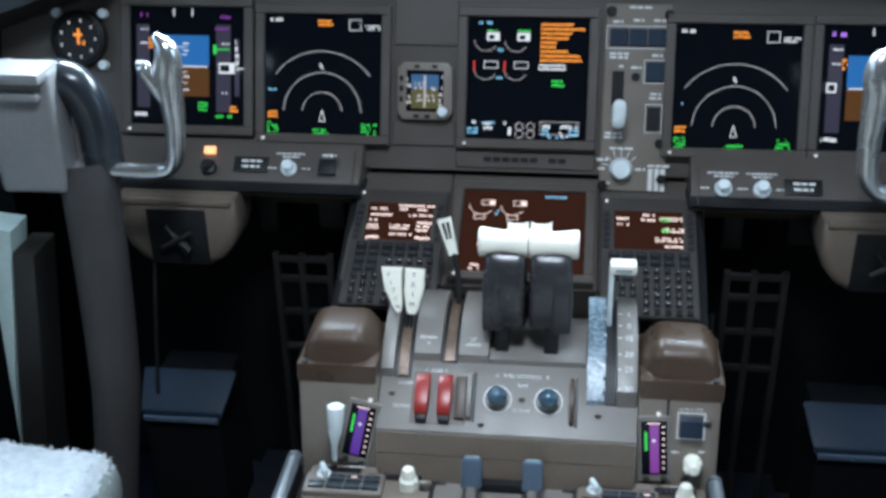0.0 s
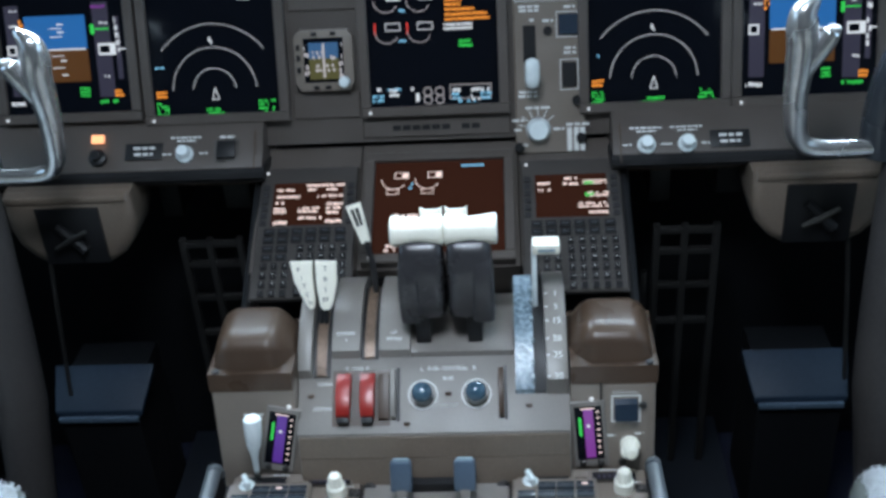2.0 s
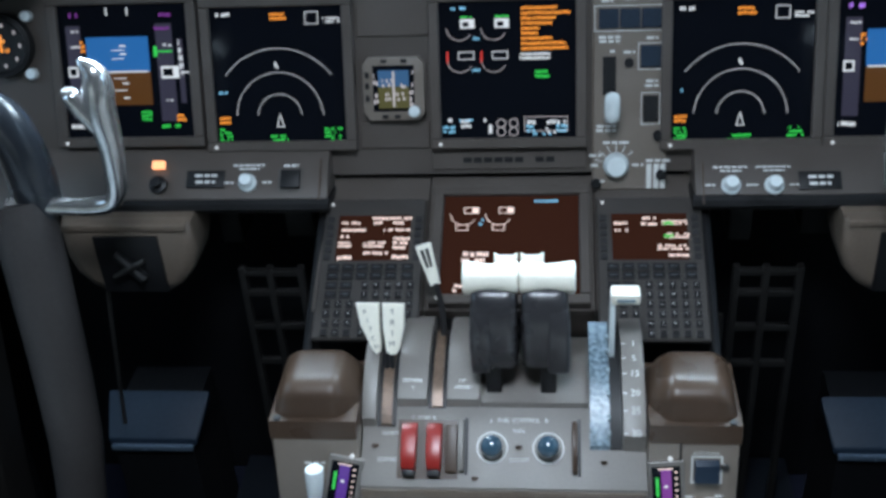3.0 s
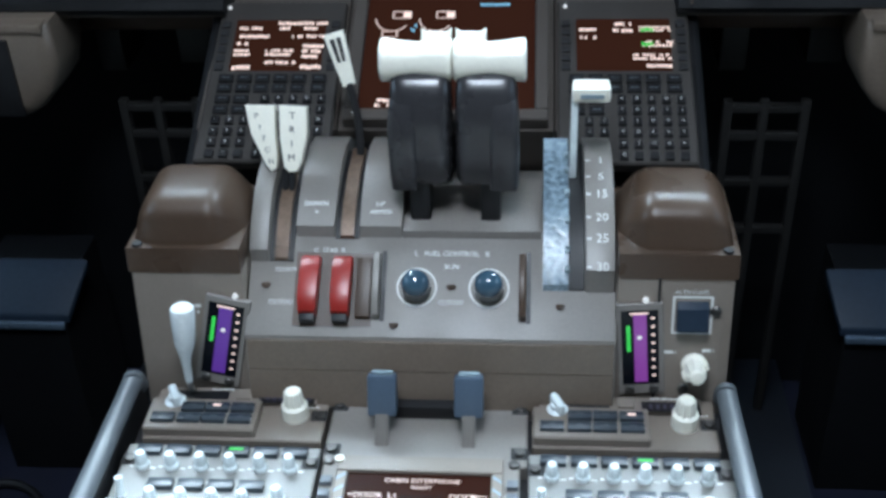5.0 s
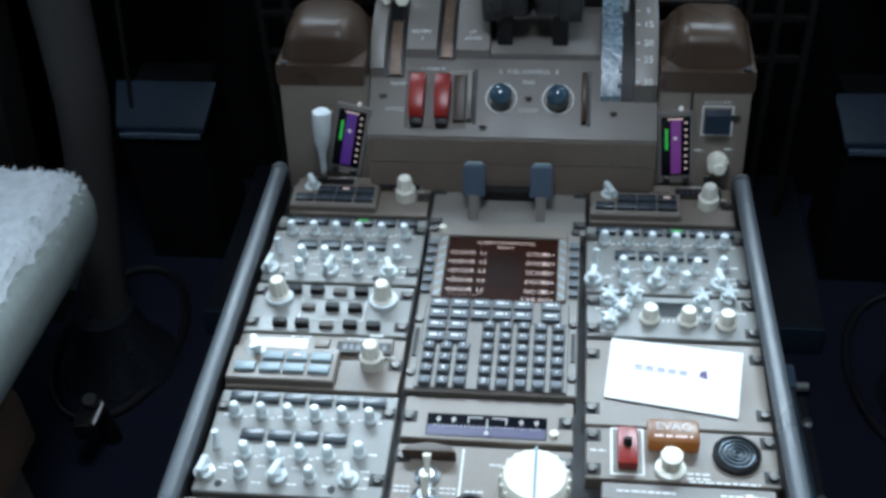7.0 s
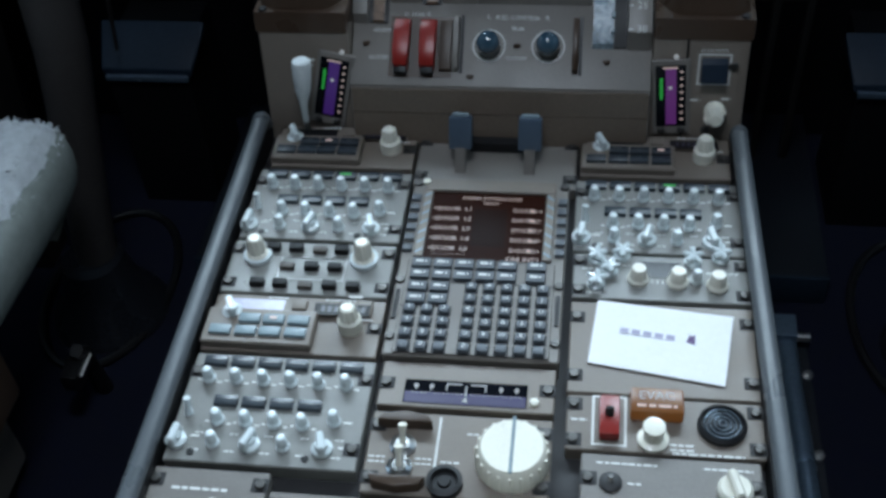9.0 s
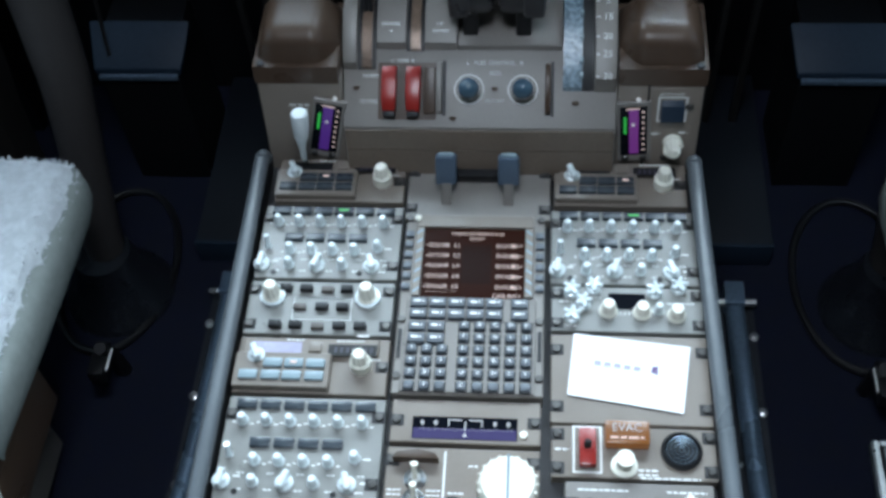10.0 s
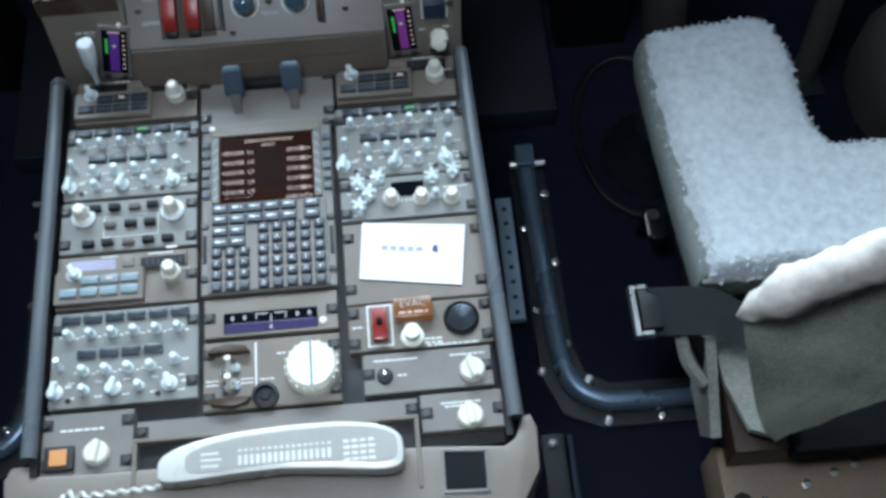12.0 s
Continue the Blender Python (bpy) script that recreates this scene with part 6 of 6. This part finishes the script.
    part("housing", prism([(-0.088, 0.108), (-0.088, 0.060), (-0.080, 0.032), (-0.062, 0.010), (-0.045, 0.0), (0.045, 0.0), (0.062, 0.010), (0.080, 0.032), (0.088, 0.060), (0.088, 0.108)], -0.10, 0.0, axis="z", r=0.016), KICK, cb, "", 60, pose(0, 0, 0, 90))
    part("top_strip", box(-0.084, 0.084, -0.002, 0.02, 0.099, 0.109, 0.003), KICK, cb)
    part("face_plate", box(-0.044, 0.044, -0.003, 0.004, 0.004, 0.092, 0.002), BLACK, cb)
    cr = tube([(-0.022, -0.012, 0.035), (0.0, -0.014, 0.048), (0.024, -0.012, 0.061)], [0.003, 0.0045, 0.003], 8)
    part("crank_arm", cr, BOLT, cb)
    part("crank_knob", tube([(-0.018, -0.004, 0.066), (0.018, -0.010, 0.030)], [0.006, 0.008], 10), BLACK, cb)
    solid("pedal_cable", tube(smooth_path([(s * 0.545, 1.27, 0.535), (s * 0.553, 1.26, 0.44), (s * 0.565, 1.25, 0.3)]), 0.003, 6), BOLT, "thin grey cable hanging from the crank housing", "cable", "pedal cables")

    # rudder pedal lattice and footrests
    lat = thing("rudder_pedal", pose(s * 0.345, 1.36, 0.0), "slotted rudder pedal with the footwell's shade in its colour", "pedal", "rudder pedals")
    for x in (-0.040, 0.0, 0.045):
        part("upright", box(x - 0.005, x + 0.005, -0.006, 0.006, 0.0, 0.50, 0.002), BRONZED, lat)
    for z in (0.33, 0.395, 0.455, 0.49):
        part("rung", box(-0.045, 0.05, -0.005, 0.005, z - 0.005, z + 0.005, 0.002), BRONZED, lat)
    part("pedal_arm", tube([(-s * 0.06, -0.03, 0.0), (-s * 0.06, -0.03, 0.44)], 0.004, 8), BOLT, lat)
    fb = thing("footrest", pose(-0.5375 if s < 0 else 0.512, 1.25, 0), "blue-grey footrest housing in the footwell", "footrest", "footrests")
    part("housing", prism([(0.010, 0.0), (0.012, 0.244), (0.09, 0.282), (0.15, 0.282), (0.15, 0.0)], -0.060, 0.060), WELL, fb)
    top = bmesh.new()
    quads = [[top.verts.new((x, y, z - d)) for x, y, z in ((-0.067, 0.012, 0.257), (0.067, 0.012, 0.257), (0.078, 0.076, 0.297), (-0.078, 0.076, 0.297))] for d in (0.0, 0.012)]
    top.faces.new(quads[0])
    top.faces.new(quads[1][::-1])
    for k in range(4):
        top.faces.new((quads[0][k], quads[1][k], quads[1][(k + 1) % 4], quads[0][(k + 1) % 4]))
    bmesh.ops.recalc_face_normals(top, faces=top.faces)
    bmesh.ops.bevel(top, geom=list(top.edges), offset=0.003, segments=2, profile=0.6, affect="EDGES")
    part("tread", top, STEELBLUE, fb, "blue-grey tread")
    part("lip", box(-0.062, 0.062, 0.004, 0.012, 0.240, 0.249, 0.003), TRACK, fb, "bright metal lip")
    fp = thing("floor_platform", pose(s * (0.360 if s > 0 else 0.378), 1.102 if s > 0 else 1.09, 0.0), "low blue platform beside the pedestal, darkened in its colour for shade", "platform", "floor platforms")
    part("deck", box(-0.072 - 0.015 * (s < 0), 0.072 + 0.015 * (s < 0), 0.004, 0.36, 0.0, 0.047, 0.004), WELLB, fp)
    part("front_edge", box(-0.072 - 0.015 * (s < 0), 0.072 + 0.015 * (s < 0), -0.002, 0.004, 0.0, 0.051, 0.002), STEELBLUE, fp)

    # seat track with its curved end
    tr = thing("seat_track", pose(0, 0, 0), "curved blue-grey metal seat track on the floor", "seat track", "seat tracks")
    X_ = lambda x: s * (x + (0.022 if s < 0 else -0.009))
    path = smooth_path([(X_(0.378), 1.015, 0.018), (X_(0.381), 0.90, 0.018), (X_(0.386), 0.76, 0.018), (X_(0.390), 0.69, 0.018), (X_(0.402), 0.638, 0.018), (X_(0.435), 0.607, 0.018), (X_(0.49), 0.598, 0.018), (X_(0.70), 0.596, 0.018)], 8)
    part("rail", tube(path, 0.0145, 12), TRACK, tr, "", 70)
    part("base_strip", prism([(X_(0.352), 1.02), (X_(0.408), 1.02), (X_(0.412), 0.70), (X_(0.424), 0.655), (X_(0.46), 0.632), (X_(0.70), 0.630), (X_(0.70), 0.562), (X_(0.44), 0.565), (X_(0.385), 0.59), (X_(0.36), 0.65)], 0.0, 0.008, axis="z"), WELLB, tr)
    part("end_stop", box(*sorted((X_(0.362), X_(0.392))), 1.005, 1.045, 0.0, 0.040, 0.004), TRACK, tr)
    part("stop_pin", tube([(X_(0.352), 1.012, 0.03), (X_(0.408), 1.012, 0.03)], 0.006, 8), METAL, tr)
    for x, y in ((0.361, 0.659), (0.404, 0.70), (0.364, 0.76), (0.405, 0.84), (0.362, 0.905), (0.404, 0.965), (0.45, 0.573), (0.43, 0.64), (0.53, 0.573)):
        part("bolt", lathe([(0.007, 0), (0.007, 0.004), (0.0045, 0.005), (0.0045, 0.008), (0, 0.009)], 8, at=(X_(x), y, 0.008)), METAL, tr)
    st = thing("hole_strip", pose(0, 0, 0), "blue metal strip with a row of holes, brightened in its colour", "strip", "hole strips")
    part("strip", prism([(X_(0.322), 0.96), (X_(0.347), 0.96), (X_(0.347), 0.745), (X_(0.322), 0.745)], 0.0, 0.016, axis="z", r=0.002), HOLED, st)
    for k in range(8):
        part("hole", lathe([(0.0038, 0), (0.0038, 0.0008)], 8, at=(X_(0.3345), 0.757 + 0.026 * k, 0.016)), BLACK, st)
    tr2 = thing("rear_track", pose(0, 0, 0), "narrow dark floor channel behind the seat track", "floor channel", "floor channels")
    part("channel", box(*sorted((X_(0.345), X_(0.38))), 0.22, 0.560, 0.0, 0.012, 0.003), WELLB, tr2)
    part("channel_lip", box(*sorted((X_(0.382), X_(0.392))), 0.22, 0.555, 0.0, 0.020, 0.003), STEELBLUE, tr2)
    for y in (0.545, 0.44, 0.33):
        part("bolt", lathe([(0.007, 0), (0.007, 0.004), (0.0045, 0.005), (0, 0.008)], 8, at=(X_(0.362), y, 0.012)), METAL, tr2)
    ring = [((0.556 if s > 0 else -0.594) + 0.092 * math.cos(a), 1.068 + 0.156 * math.sin(a), 0.006) for a in [2 * math.pi * k / 40 for k in range(41)]]
    solid("floor_cable", tube(ring, 0.006, 8), BLACK, "black rubber ring on the floor round the column", "rubber ring", "column rings")

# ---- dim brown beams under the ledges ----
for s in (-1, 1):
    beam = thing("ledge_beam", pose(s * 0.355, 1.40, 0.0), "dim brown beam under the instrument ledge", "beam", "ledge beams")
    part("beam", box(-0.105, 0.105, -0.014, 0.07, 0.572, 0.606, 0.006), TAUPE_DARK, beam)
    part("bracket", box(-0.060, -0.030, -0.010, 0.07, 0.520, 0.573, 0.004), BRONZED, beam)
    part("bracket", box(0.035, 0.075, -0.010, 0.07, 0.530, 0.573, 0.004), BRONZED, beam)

# ---- pale support beside the left column ----
PALE = material("pale_green_grey_paint", (0.34, 0.42, 0.40), 0.5, vary=0.12, scale=20, bump=0.05)
UMBER = material("dim_umber_paint", (0.011, 0.0095, 0.008), 0.6, vary=0.2, scale=20, bump=0.05)
leg = thing("side_support", pose(0, 1.10, 0), "pale green-grey support with a dark brown edge", "support")
part("dark_edge", prism([(-0.672, -0.62), (-0.640, -0.62), (-0.680, -0.30), (-0.700, 0.0), (-0.750, 0.0), (-0.7215, -0.295)], 0.0, 0.07, axis="z", r=0.006), UMBER, leg, "dark brown edge", 35, pose(0, 0, 0, -90))
part("pale_face", prism([(-0.666, -0.655), (-0.711, -0.39), (-0.7225, -0.295), (-0.710, -0.523), (-0.716, -0.66)], 0.0, 0.05, axis="z", r=0.002), PALE, leg, "", 35, pose(0, 0, 0, -90))

# ---- pilot seats ----
def inside(p, poly):
    hit = False
    for (x0, y0), (x1, y1) in zip(poly, poly[1:] + poly[:1]):
        if (y0 > p[1]) != (y1 > p[1]) and p[0] < x0 + (p[1] - y0) / (y1 - y0) * (x1 - x0):
            hit = not hit
    return hit


def nearest(p, a, b):
    dx, dy = b[0] - a[0], b[1] - a[1]
    t = max(0.0, min(1.0, ((p[0] - a[0]) * dx + (p[1] - a[1]) * dy) / (dx * dx + dy * dy)))
    return a[0] + t * dx, a[1] + t * dy


def edge_distance(p, poly):
    best = 9.0
    for (x0, y0), (x1, y1) in zip(poly, poly[1:] + poly[:1]):
        dx, dy = x1 - x0, y1 - y0
        t = max(0.0, min(1.0, ((p[0] - x0) * dx + (p[1] - y0) * dy) / (dx * dx + dy * dy)))
        best = min(best, math.hypot(p[0] - x0 - t * dx, p[1] - y0 - t * dy))
    return best


FLEECE = material("white_sheepskin", (0.55, 0.58, 0.60), 0.95, vary=0.20, scale=16, bump=0.6)
FLEECE.node_tree.nodes["Principled BSDF"].inputs["Sheen Weight"].default_value = 0.4
FLEECE_WARM = material("cream_sheepskin", (0.66, 0.60, 0.54), 0.95, vary=0.20, scale=16, bump=0.6)
CANVAS = material("grey_canvas_cover", (0.34, 0.335, 0.295), 0.85, vary=0.36, scale=45, bump=0.5)
SEATTAN = material("tan_seat_paint", (0.25, 0.175, 0.12), 0.45, vary=0.15, scale=30, bump=0.05)
BACKING = material("grey_green_backing", (0.20, 0.22, 0.205), 0.8, vary=0.18, scale=14, bump=0.2)
WEB = material("black_webbing", (0.022, 0.028, 0.032), 0.5, vary=0.2, scale=150, bump=0.3)


def fleece(poly, top, low, step=0.006, round_=0.022, tufts=0):
    """A padded sheepskin pad over an outline, with uneven pile and short tufts of wool."""
    bm = bmesh.new()
    xs, ys = [p[0] for p in poly], [p[1] for p in poly]
    nx, ny = int((max(xs) - min(xs)) / step) + 1, int((max(ys) - min(ys)) / step) + 1
    grid = {}

    def vert(i, j):
        if (i, j) not in grid:
            x, y = min(xs) + i * step, min(ys) + j * step
            d = edge_distance((x, y), poly) if inside((x, y), poly) else 0.0
            z = top - 1.5 * round_ * (1 - min(1.0, d / round_)) ** 1.7
            z += 0.004 * noise.noise((x * 9, y * 9, 0)) + 0.0035 * noise.noise((x * 45, y * 45, 3)) + 0.0022 * noise.noise((x * 110, y * 110, 7))
            w = noise.noise((x * 60, y * 60, 11)) * 0.003
            grid[i, j] = bm.verts.new((x + w, y - w, z))
        return grid[i, j]

    for i in range(nx):
        for j in range(ny):
            c = (min(xs) + (i + 0.5) * step, min(ys) + (j + 0.5) * step)
            if inside(c, poly):
                bm.faces.new((vert(i, j), vert(i + 1, j), vert(i + 1, j + 1), vert(i, j + 1)))
    rim = [e for e in bm.edges if len(e.link_faces) == 1]
    for v in {v for e in rim for v in e.verts}:
        best = min((nearest(v.co, a, b) for a, b in zip(poly, poly[1:] + poly[:1])), key=lambda q: math.hypot(q[0] - v.co.x, q[1] - v.co.y))
        f = 0.0015 * noise.noise((v.co.x * 150, v.co.y * 150, 2))
        v.co.x, v.co.y = best[0] + f, best[1] - f
    down = {}
    for e in rim:
        for v in e.verts:
            if v not in down:
                down[v] = bm.verts.new((v.co.x, v.co.y, low))
        a, b = e.verts
        bm.faces.new((a, b, down[b], down[a]))
    bmesh.ops.recalc_face_normals(bm, faces=bm.faces)
    tops = [v.co.copy() for v in grid.values()]
    for p in tops:
        for k in range(tufts if edge_distance((p.x, p.y), poly) < 0.02 else 0):
            b = p + Vector((random.uniform(-1, 1), random.uniform(-1, 1), -0.1)) * step * 0.7
            a = random.uniform(0, 6.28)
            u = Vector((math.cos(a), math.sin(a), 0)) * 0.0021
            tip = b + Vector((random.uniform(-1, 1) * 0.006, random.uniform(-1, 1) * 0.006, random.uniform(0.0, 0.004)))
            bm.faces.new([bm.verts.new(q) for q in (b - u, b + u, tip)])
    return bm


def pad(poly, levels):
    """A cushion body over an outline, drawn in by each level's (inset, height)."""
    bm = bmesh.new()
    n, rings = len(poly), []
    for inset, z in levels:
        ring = []
        for k in range(n):
            a, b, c = (Vector((*poly[(k + d) % n], 0)) for d in (-1, 0, 1))
            t = ((b - a).normalized() + (c - b).normalized()).normalized()
            ring.append(bm.verts.new((b.x + t.y * inset, b.y - t.x * inset, z)))
        rings.append(ring)
    for p, q in zip(rings, rings[1:]):
        for k in range(n):
            bm.faces.new((p[k], p[(k + 1) % n], q[(k + 1) % n], q[k]))
    bm.faces.new(rings[0][::-1])
    bm.faces.new(rings[-1])
    bmesh.ops.recalc_face_normals(bm, faces=bm.faces)
    return bm


for s in (-1, 1):
    F = lambda pts: [(s * x, y) for x, y in (pts if s > 0 else pts[::-1])]
    SO, drop = (pose(0.008, -0.055, 0.050), 0.050) if s < 0 else (pose(0, 0, 0), 0.0)
    se = thing("pilot_seat", SO, "pilot seat with a white sheepskin cushion cover", "seat", "pilot seats")
    U = F([(0.524, 0.635), (0.521, 0.66), (0.514, 0.75), (0.507, 0.86), (0.502, 0.97), (0.505, 1.000), (0.517, 1.014), (0.60, 1.020), (0.668, 1.026), (0.690, 1.016), (0.705, 0.985), (0.710, 0.94), (0.709, 0.90), (0.714, 0.845), (0.728, 0.815), (0.88, 0.815), (0.895, 0.84), (0.91, 0.94), (0.925, 1.0), (0.95, 1.015), (1.07, 1.0), (1.09, 0.96), (1.09, 0.635)])
    pile = F([(0.535, 0.635), (0.532, 0.66), (0.526, 0.75), (0.518, 0.86), (0.511, 0.965), (0.513, 0.999), (0.522, 1.012), (0.60, 1.017), (0.668, 1.023), (0.690, 1.013), (0.704, 0.98), (0.709, 0.94), (0.708, 0.90), (0.713, 0.845), (0.728, 0.813), (0.88, 0.813), (0.895, 0.84), (0.91, 0.94), (0.925, 1.0), (0.95, 1.012), (1.04, 1.0), (1.055, 0.96), (1.055, 0.635)])
    part("cushion_cover", fleece(pile, 0.370, 0.335, round_=0.016, tufts=3), FLEECE, se, "white sheepskin cushion cover")
    part("cushion", pad(U, ((0.060, 0.215), (0.042, 0.235), (0.022, 0.258), (0.008, 0.282), (0.001, 0.305), (0.0, 0.328), (0.002, 0.342), (0.008, 0.352), (0.020, 0.358))), BACKING, se, "smooth grey-green cushion side", 60)
    part("pan", prism(F([(0.56, 0.45), (0.56, 0.80), (1.07, 0.80), (1.07, 0.45)]), 0.12, 0.216, axis="z", r=0.01), TAUPE_DARK, se, "brown metal seat pan")
    part("frame", prism(F([(0.60, 0.36), (0.60, 0.80), (1.05, 0.80), (1.05, 0.36)]), 0.03 - drop, 0.12, axis="z", r=0.01), TAUPE, se, "tan metal seat frame")
    part("slider", prism(F([(0.60, 0.560), (0.60, 0.64), (1.05, 0.64), (1.05, 0.560)]), 0.0 - drop, 0.03 - drop, axis="z", r=0.004), BLACK, se)
    # backrest: a curved band of canvas with a sheepskin rim along its top
    n, bk, rows = 32, bmesh.new(), []
    top = []
    for j in range(9):
        v = j / 8
        row = []
        for k in range(n + 1):
            u = -1 + 2 * k / n
            half = 0.21 + 0.084 * v ** 0.7
            zt, zb = 0.70 - 0.155 * abs(u) ** 3, 0.47 - 0.18 * u * u
            y = 0.44 + 0.06 * v - 0.012 * math.sin(math.pi * v) + 0.006 * noise.noise((u * 3, v * 3, s)) + 0.004 * noise.noise((u * 9, v * 7, s))
            row.append(bk.verts.new((s * (0.80 + half * u), y, zb + (zt - zb) * v)))
            if j == 8:
                top.append((s * (0.80 + half * u), 0.505, zt - 0.002))
        rows.append(row)
    for a, b in zip(rows, rows[1:]):
        for k in range(n):
            bk.faces.new((a[k], a[k + 1], b[k + 1], b[k]))
    bmesh.ops.solidify(bk, geom=list(bk.faces), thickness=0.02)
    bmesh.ops.recalc_face_normals(bk, faces=bk.faces)
    part("backrest", bk, CANVAS, se, "grey canvas backrest cover", 60)
    pathr = smooth_path(top, 3)
    ends = len(pathr) - 1
    pile = tube(pathr, [0.024 * math.sqrt(max(0.03, min(1.0, min(k, ends - k) / 5))) for k in range(ends + 1)], 16)
    for v in pile.verts:
        v.co += Vector((noise.noise(v.co * 40), noise.noise(v.co * 40 + Vector((5, 0, 0))), noise.noise(v.co * 40 + Vector((0, 5, 0))))) * 0.005
        v.co += Vector((noise.noise(v.co * 130), noise.noise(v.co * 130 + Vector((5, 0, 0))), noise.noise(v.co * 130 + Vector((0, 5, 0))))) * 0.003
    part("backrest_fleece", pile, FLEECE_WARM, se, "cream sheepskin edge", 70)
    part("rear_frame", prism(F([(0.55, 0.36), (0.55, 0.48), (1.08, 0.48), (1.08, 0.36)]), 0.05, 0.155, axis="z", r=0.008), SEATTAN, se, "tan painted rear frame")
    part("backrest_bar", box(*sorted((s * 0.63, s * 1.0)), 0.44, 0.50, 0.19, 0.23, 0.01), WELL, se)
    # canvas side skirt and fleece strip
    sk = prism([(0.47, 0.225), (0.58, 0.295), (0.62, 0.29), (0.60, 0.22), (0.56, 0.17), (0.49, 0.17)], *sorted((s * 0.530, s * 0.545)), r=0.004)
    part("side_skirt", sk, CANVAS, se, "grey canvas side skirt")
    part("rear_flap", prism(F([(0.548, 0.60), (0.64, 0.60), (0.64, 0.47), (0.605, 0.458), (0.575, 0.47), (0.556, 0.53)]), 0.235, 0.25, axis="z", r=0.004), CANVAS, se, "grey canvas flap at the cushion's rear")
    part("flap_fleece", fleece(F([(0.582, 0.605), (0.66, 0.605), (0.66, 0.50), (0.62, 0.50), (0.595, 0.55)]), 0.270, 0.24, 0.005, 0.016), FLEECE_WARM, se, "cream sheepskin edge of the flap")
    part("adjust_lever", tube(smooth_path([(s * 0.58, 0.42, 0.12), (s * 0.565, 0.37, 0.19), (s * 0.575, 0.33, 0.23)]), 0.016, 10), BLACK, se, "black adjustment lever")
    for x, y in ((0.70, 0.357), (0.73, 0.357), (0.66, 0.357), (0.60, 0.357), (0.80, 0.357)):
        part("bolt", lathe([(0.006, 0), (0.006, 0.004), (0, 0.006)], 8), METAL, se, m=pose(s * x, 0.40 + 0.3 * (x - 0.6), 0.155))
    if s > 0:
        be = thing("lap_belt", SO, "black lap belt with a steel buckle hanging off the seat", "belt", "lap belts")
        bp = smooth_path([(s * 0.60, 0.545, 0.335), (s * 0.555, 0.585, 0.340), (s * 0.52, 0.600, 0.336), (s * 0.485, 0.606, 0.330), (s * 0.458, 0.609, 0.326)], 5)
        bw = bmesh.new()
        ra, rb = [], []
        for p in bp:
            ra.append(bw.verts.new(p + Vector((0, 0.028, 0.010))))
            rb.append(bw.verts.new(p + Vector((0, -0.028, -0.012))))
        for k in range(len(bp) - 1):
            bw.faces.new((ra[k], ra[k + 1], rb[k + 1], rb[k]))
        bmesh.ops.solidify(bw, geom=list(bw.faces), thickness=0.006)
        part("strap", bw, WEB, be)
        m = bmesh.new()
        for q in ((0.437, 0.446, 0.575, 0.645), (0.446, 0.462, 0.637, 0.645), (0.446, 0.462, 0.575, 0.583)):
            box(*sorted((s * q[0], s * q[1])), q[2], q[3], 0.318, 0.332, 0.002, m, 1)
        part("buckle", m, METAL, be, "steel buckle")
        part("latch", box(*sorted((s * 0.448, s * 0.474)), 0.584, 0.636, 0.318, 0.334, 0.003), BLACK, be)
        part("stalk", tube(smooth_path([(s * 0.545, 0.55, 0.24), (s * 0.52, 0.58, 0.285), (s * 0.505, 0.60, 0.31)]), 0.010, 8), BLACK, be)
        part("keeper", tube(smooth_path([(s * 0.50, 0.585, 0.30), (s * 0.505, 0.555, 0.285), (s * 0.525, 0.53, 0.265)]), 0.009, 6), CANVAS, be)
    la = thing("floor_latch", pose(s * 0.545, 0.865, 0.0), "black floor latch with a white mark beside the seat", "latch", "floor latches")
    part("post", tube([(0, 0.02, 0.0), (0, 0.01, 0.07), (-s * 0.006, -0.012, 0.12)], [0.012, 0.011, 0.009], 10), BLACK, la)
    part("paddle", box(-0.012, 0.012, -0.045, 0.012, 0.075, 0.105, 0.006), BLACK, la)
    part("white_mark", tube([(-s * 0.0125, -0.034, 0.096), (-s * 0.0125, 0.002, 0.096)], 0.0022, 6), MARK, la)

# ---- dim struts between the right-hand seat and the side wall ----
OLIVE = material("dim_olive_paint", (0.085, 0.084, 0.072), 0.6, vary=0.15, scale=20, bump=0.05)
st = thing("side_strut", pose(0, 0, 0), "dim olive-grey slanted strut beside the seat", "strut")
part("bar", tube(smooth_path([(0.862, 1.15, 0.0), (0.860, 1.15, 0.10), (0.850, 1.15, 0.24), (0.838, 1.15, 0.38), (0.83, 1.15, 0.50)]), 0.021, 12), OLIVE, st, "", 60)
part("foot", box(0.83, 0.895, 1.11, 1.19, 0.0, 0.012, 0.004), WELLB, st)
kn = thing("knee_pad", pose(0, 0, 0), "dark grey-green padded block on the side wall", "pad")
part("cushion", loft([(1.03, 1.10, 0.0, 0.095, 0.10), (1.03, 1.10, 0.05, 0.10, 0.105), (1.03, 1.10, 0.13, 0.10, 0.10), (1.04, 1.11, 0.17, 0.085, 0.085), (1.045, 1.115, 0.185, 0.06, 0.06)], 3.0), OLIVE, kn, "", 60)
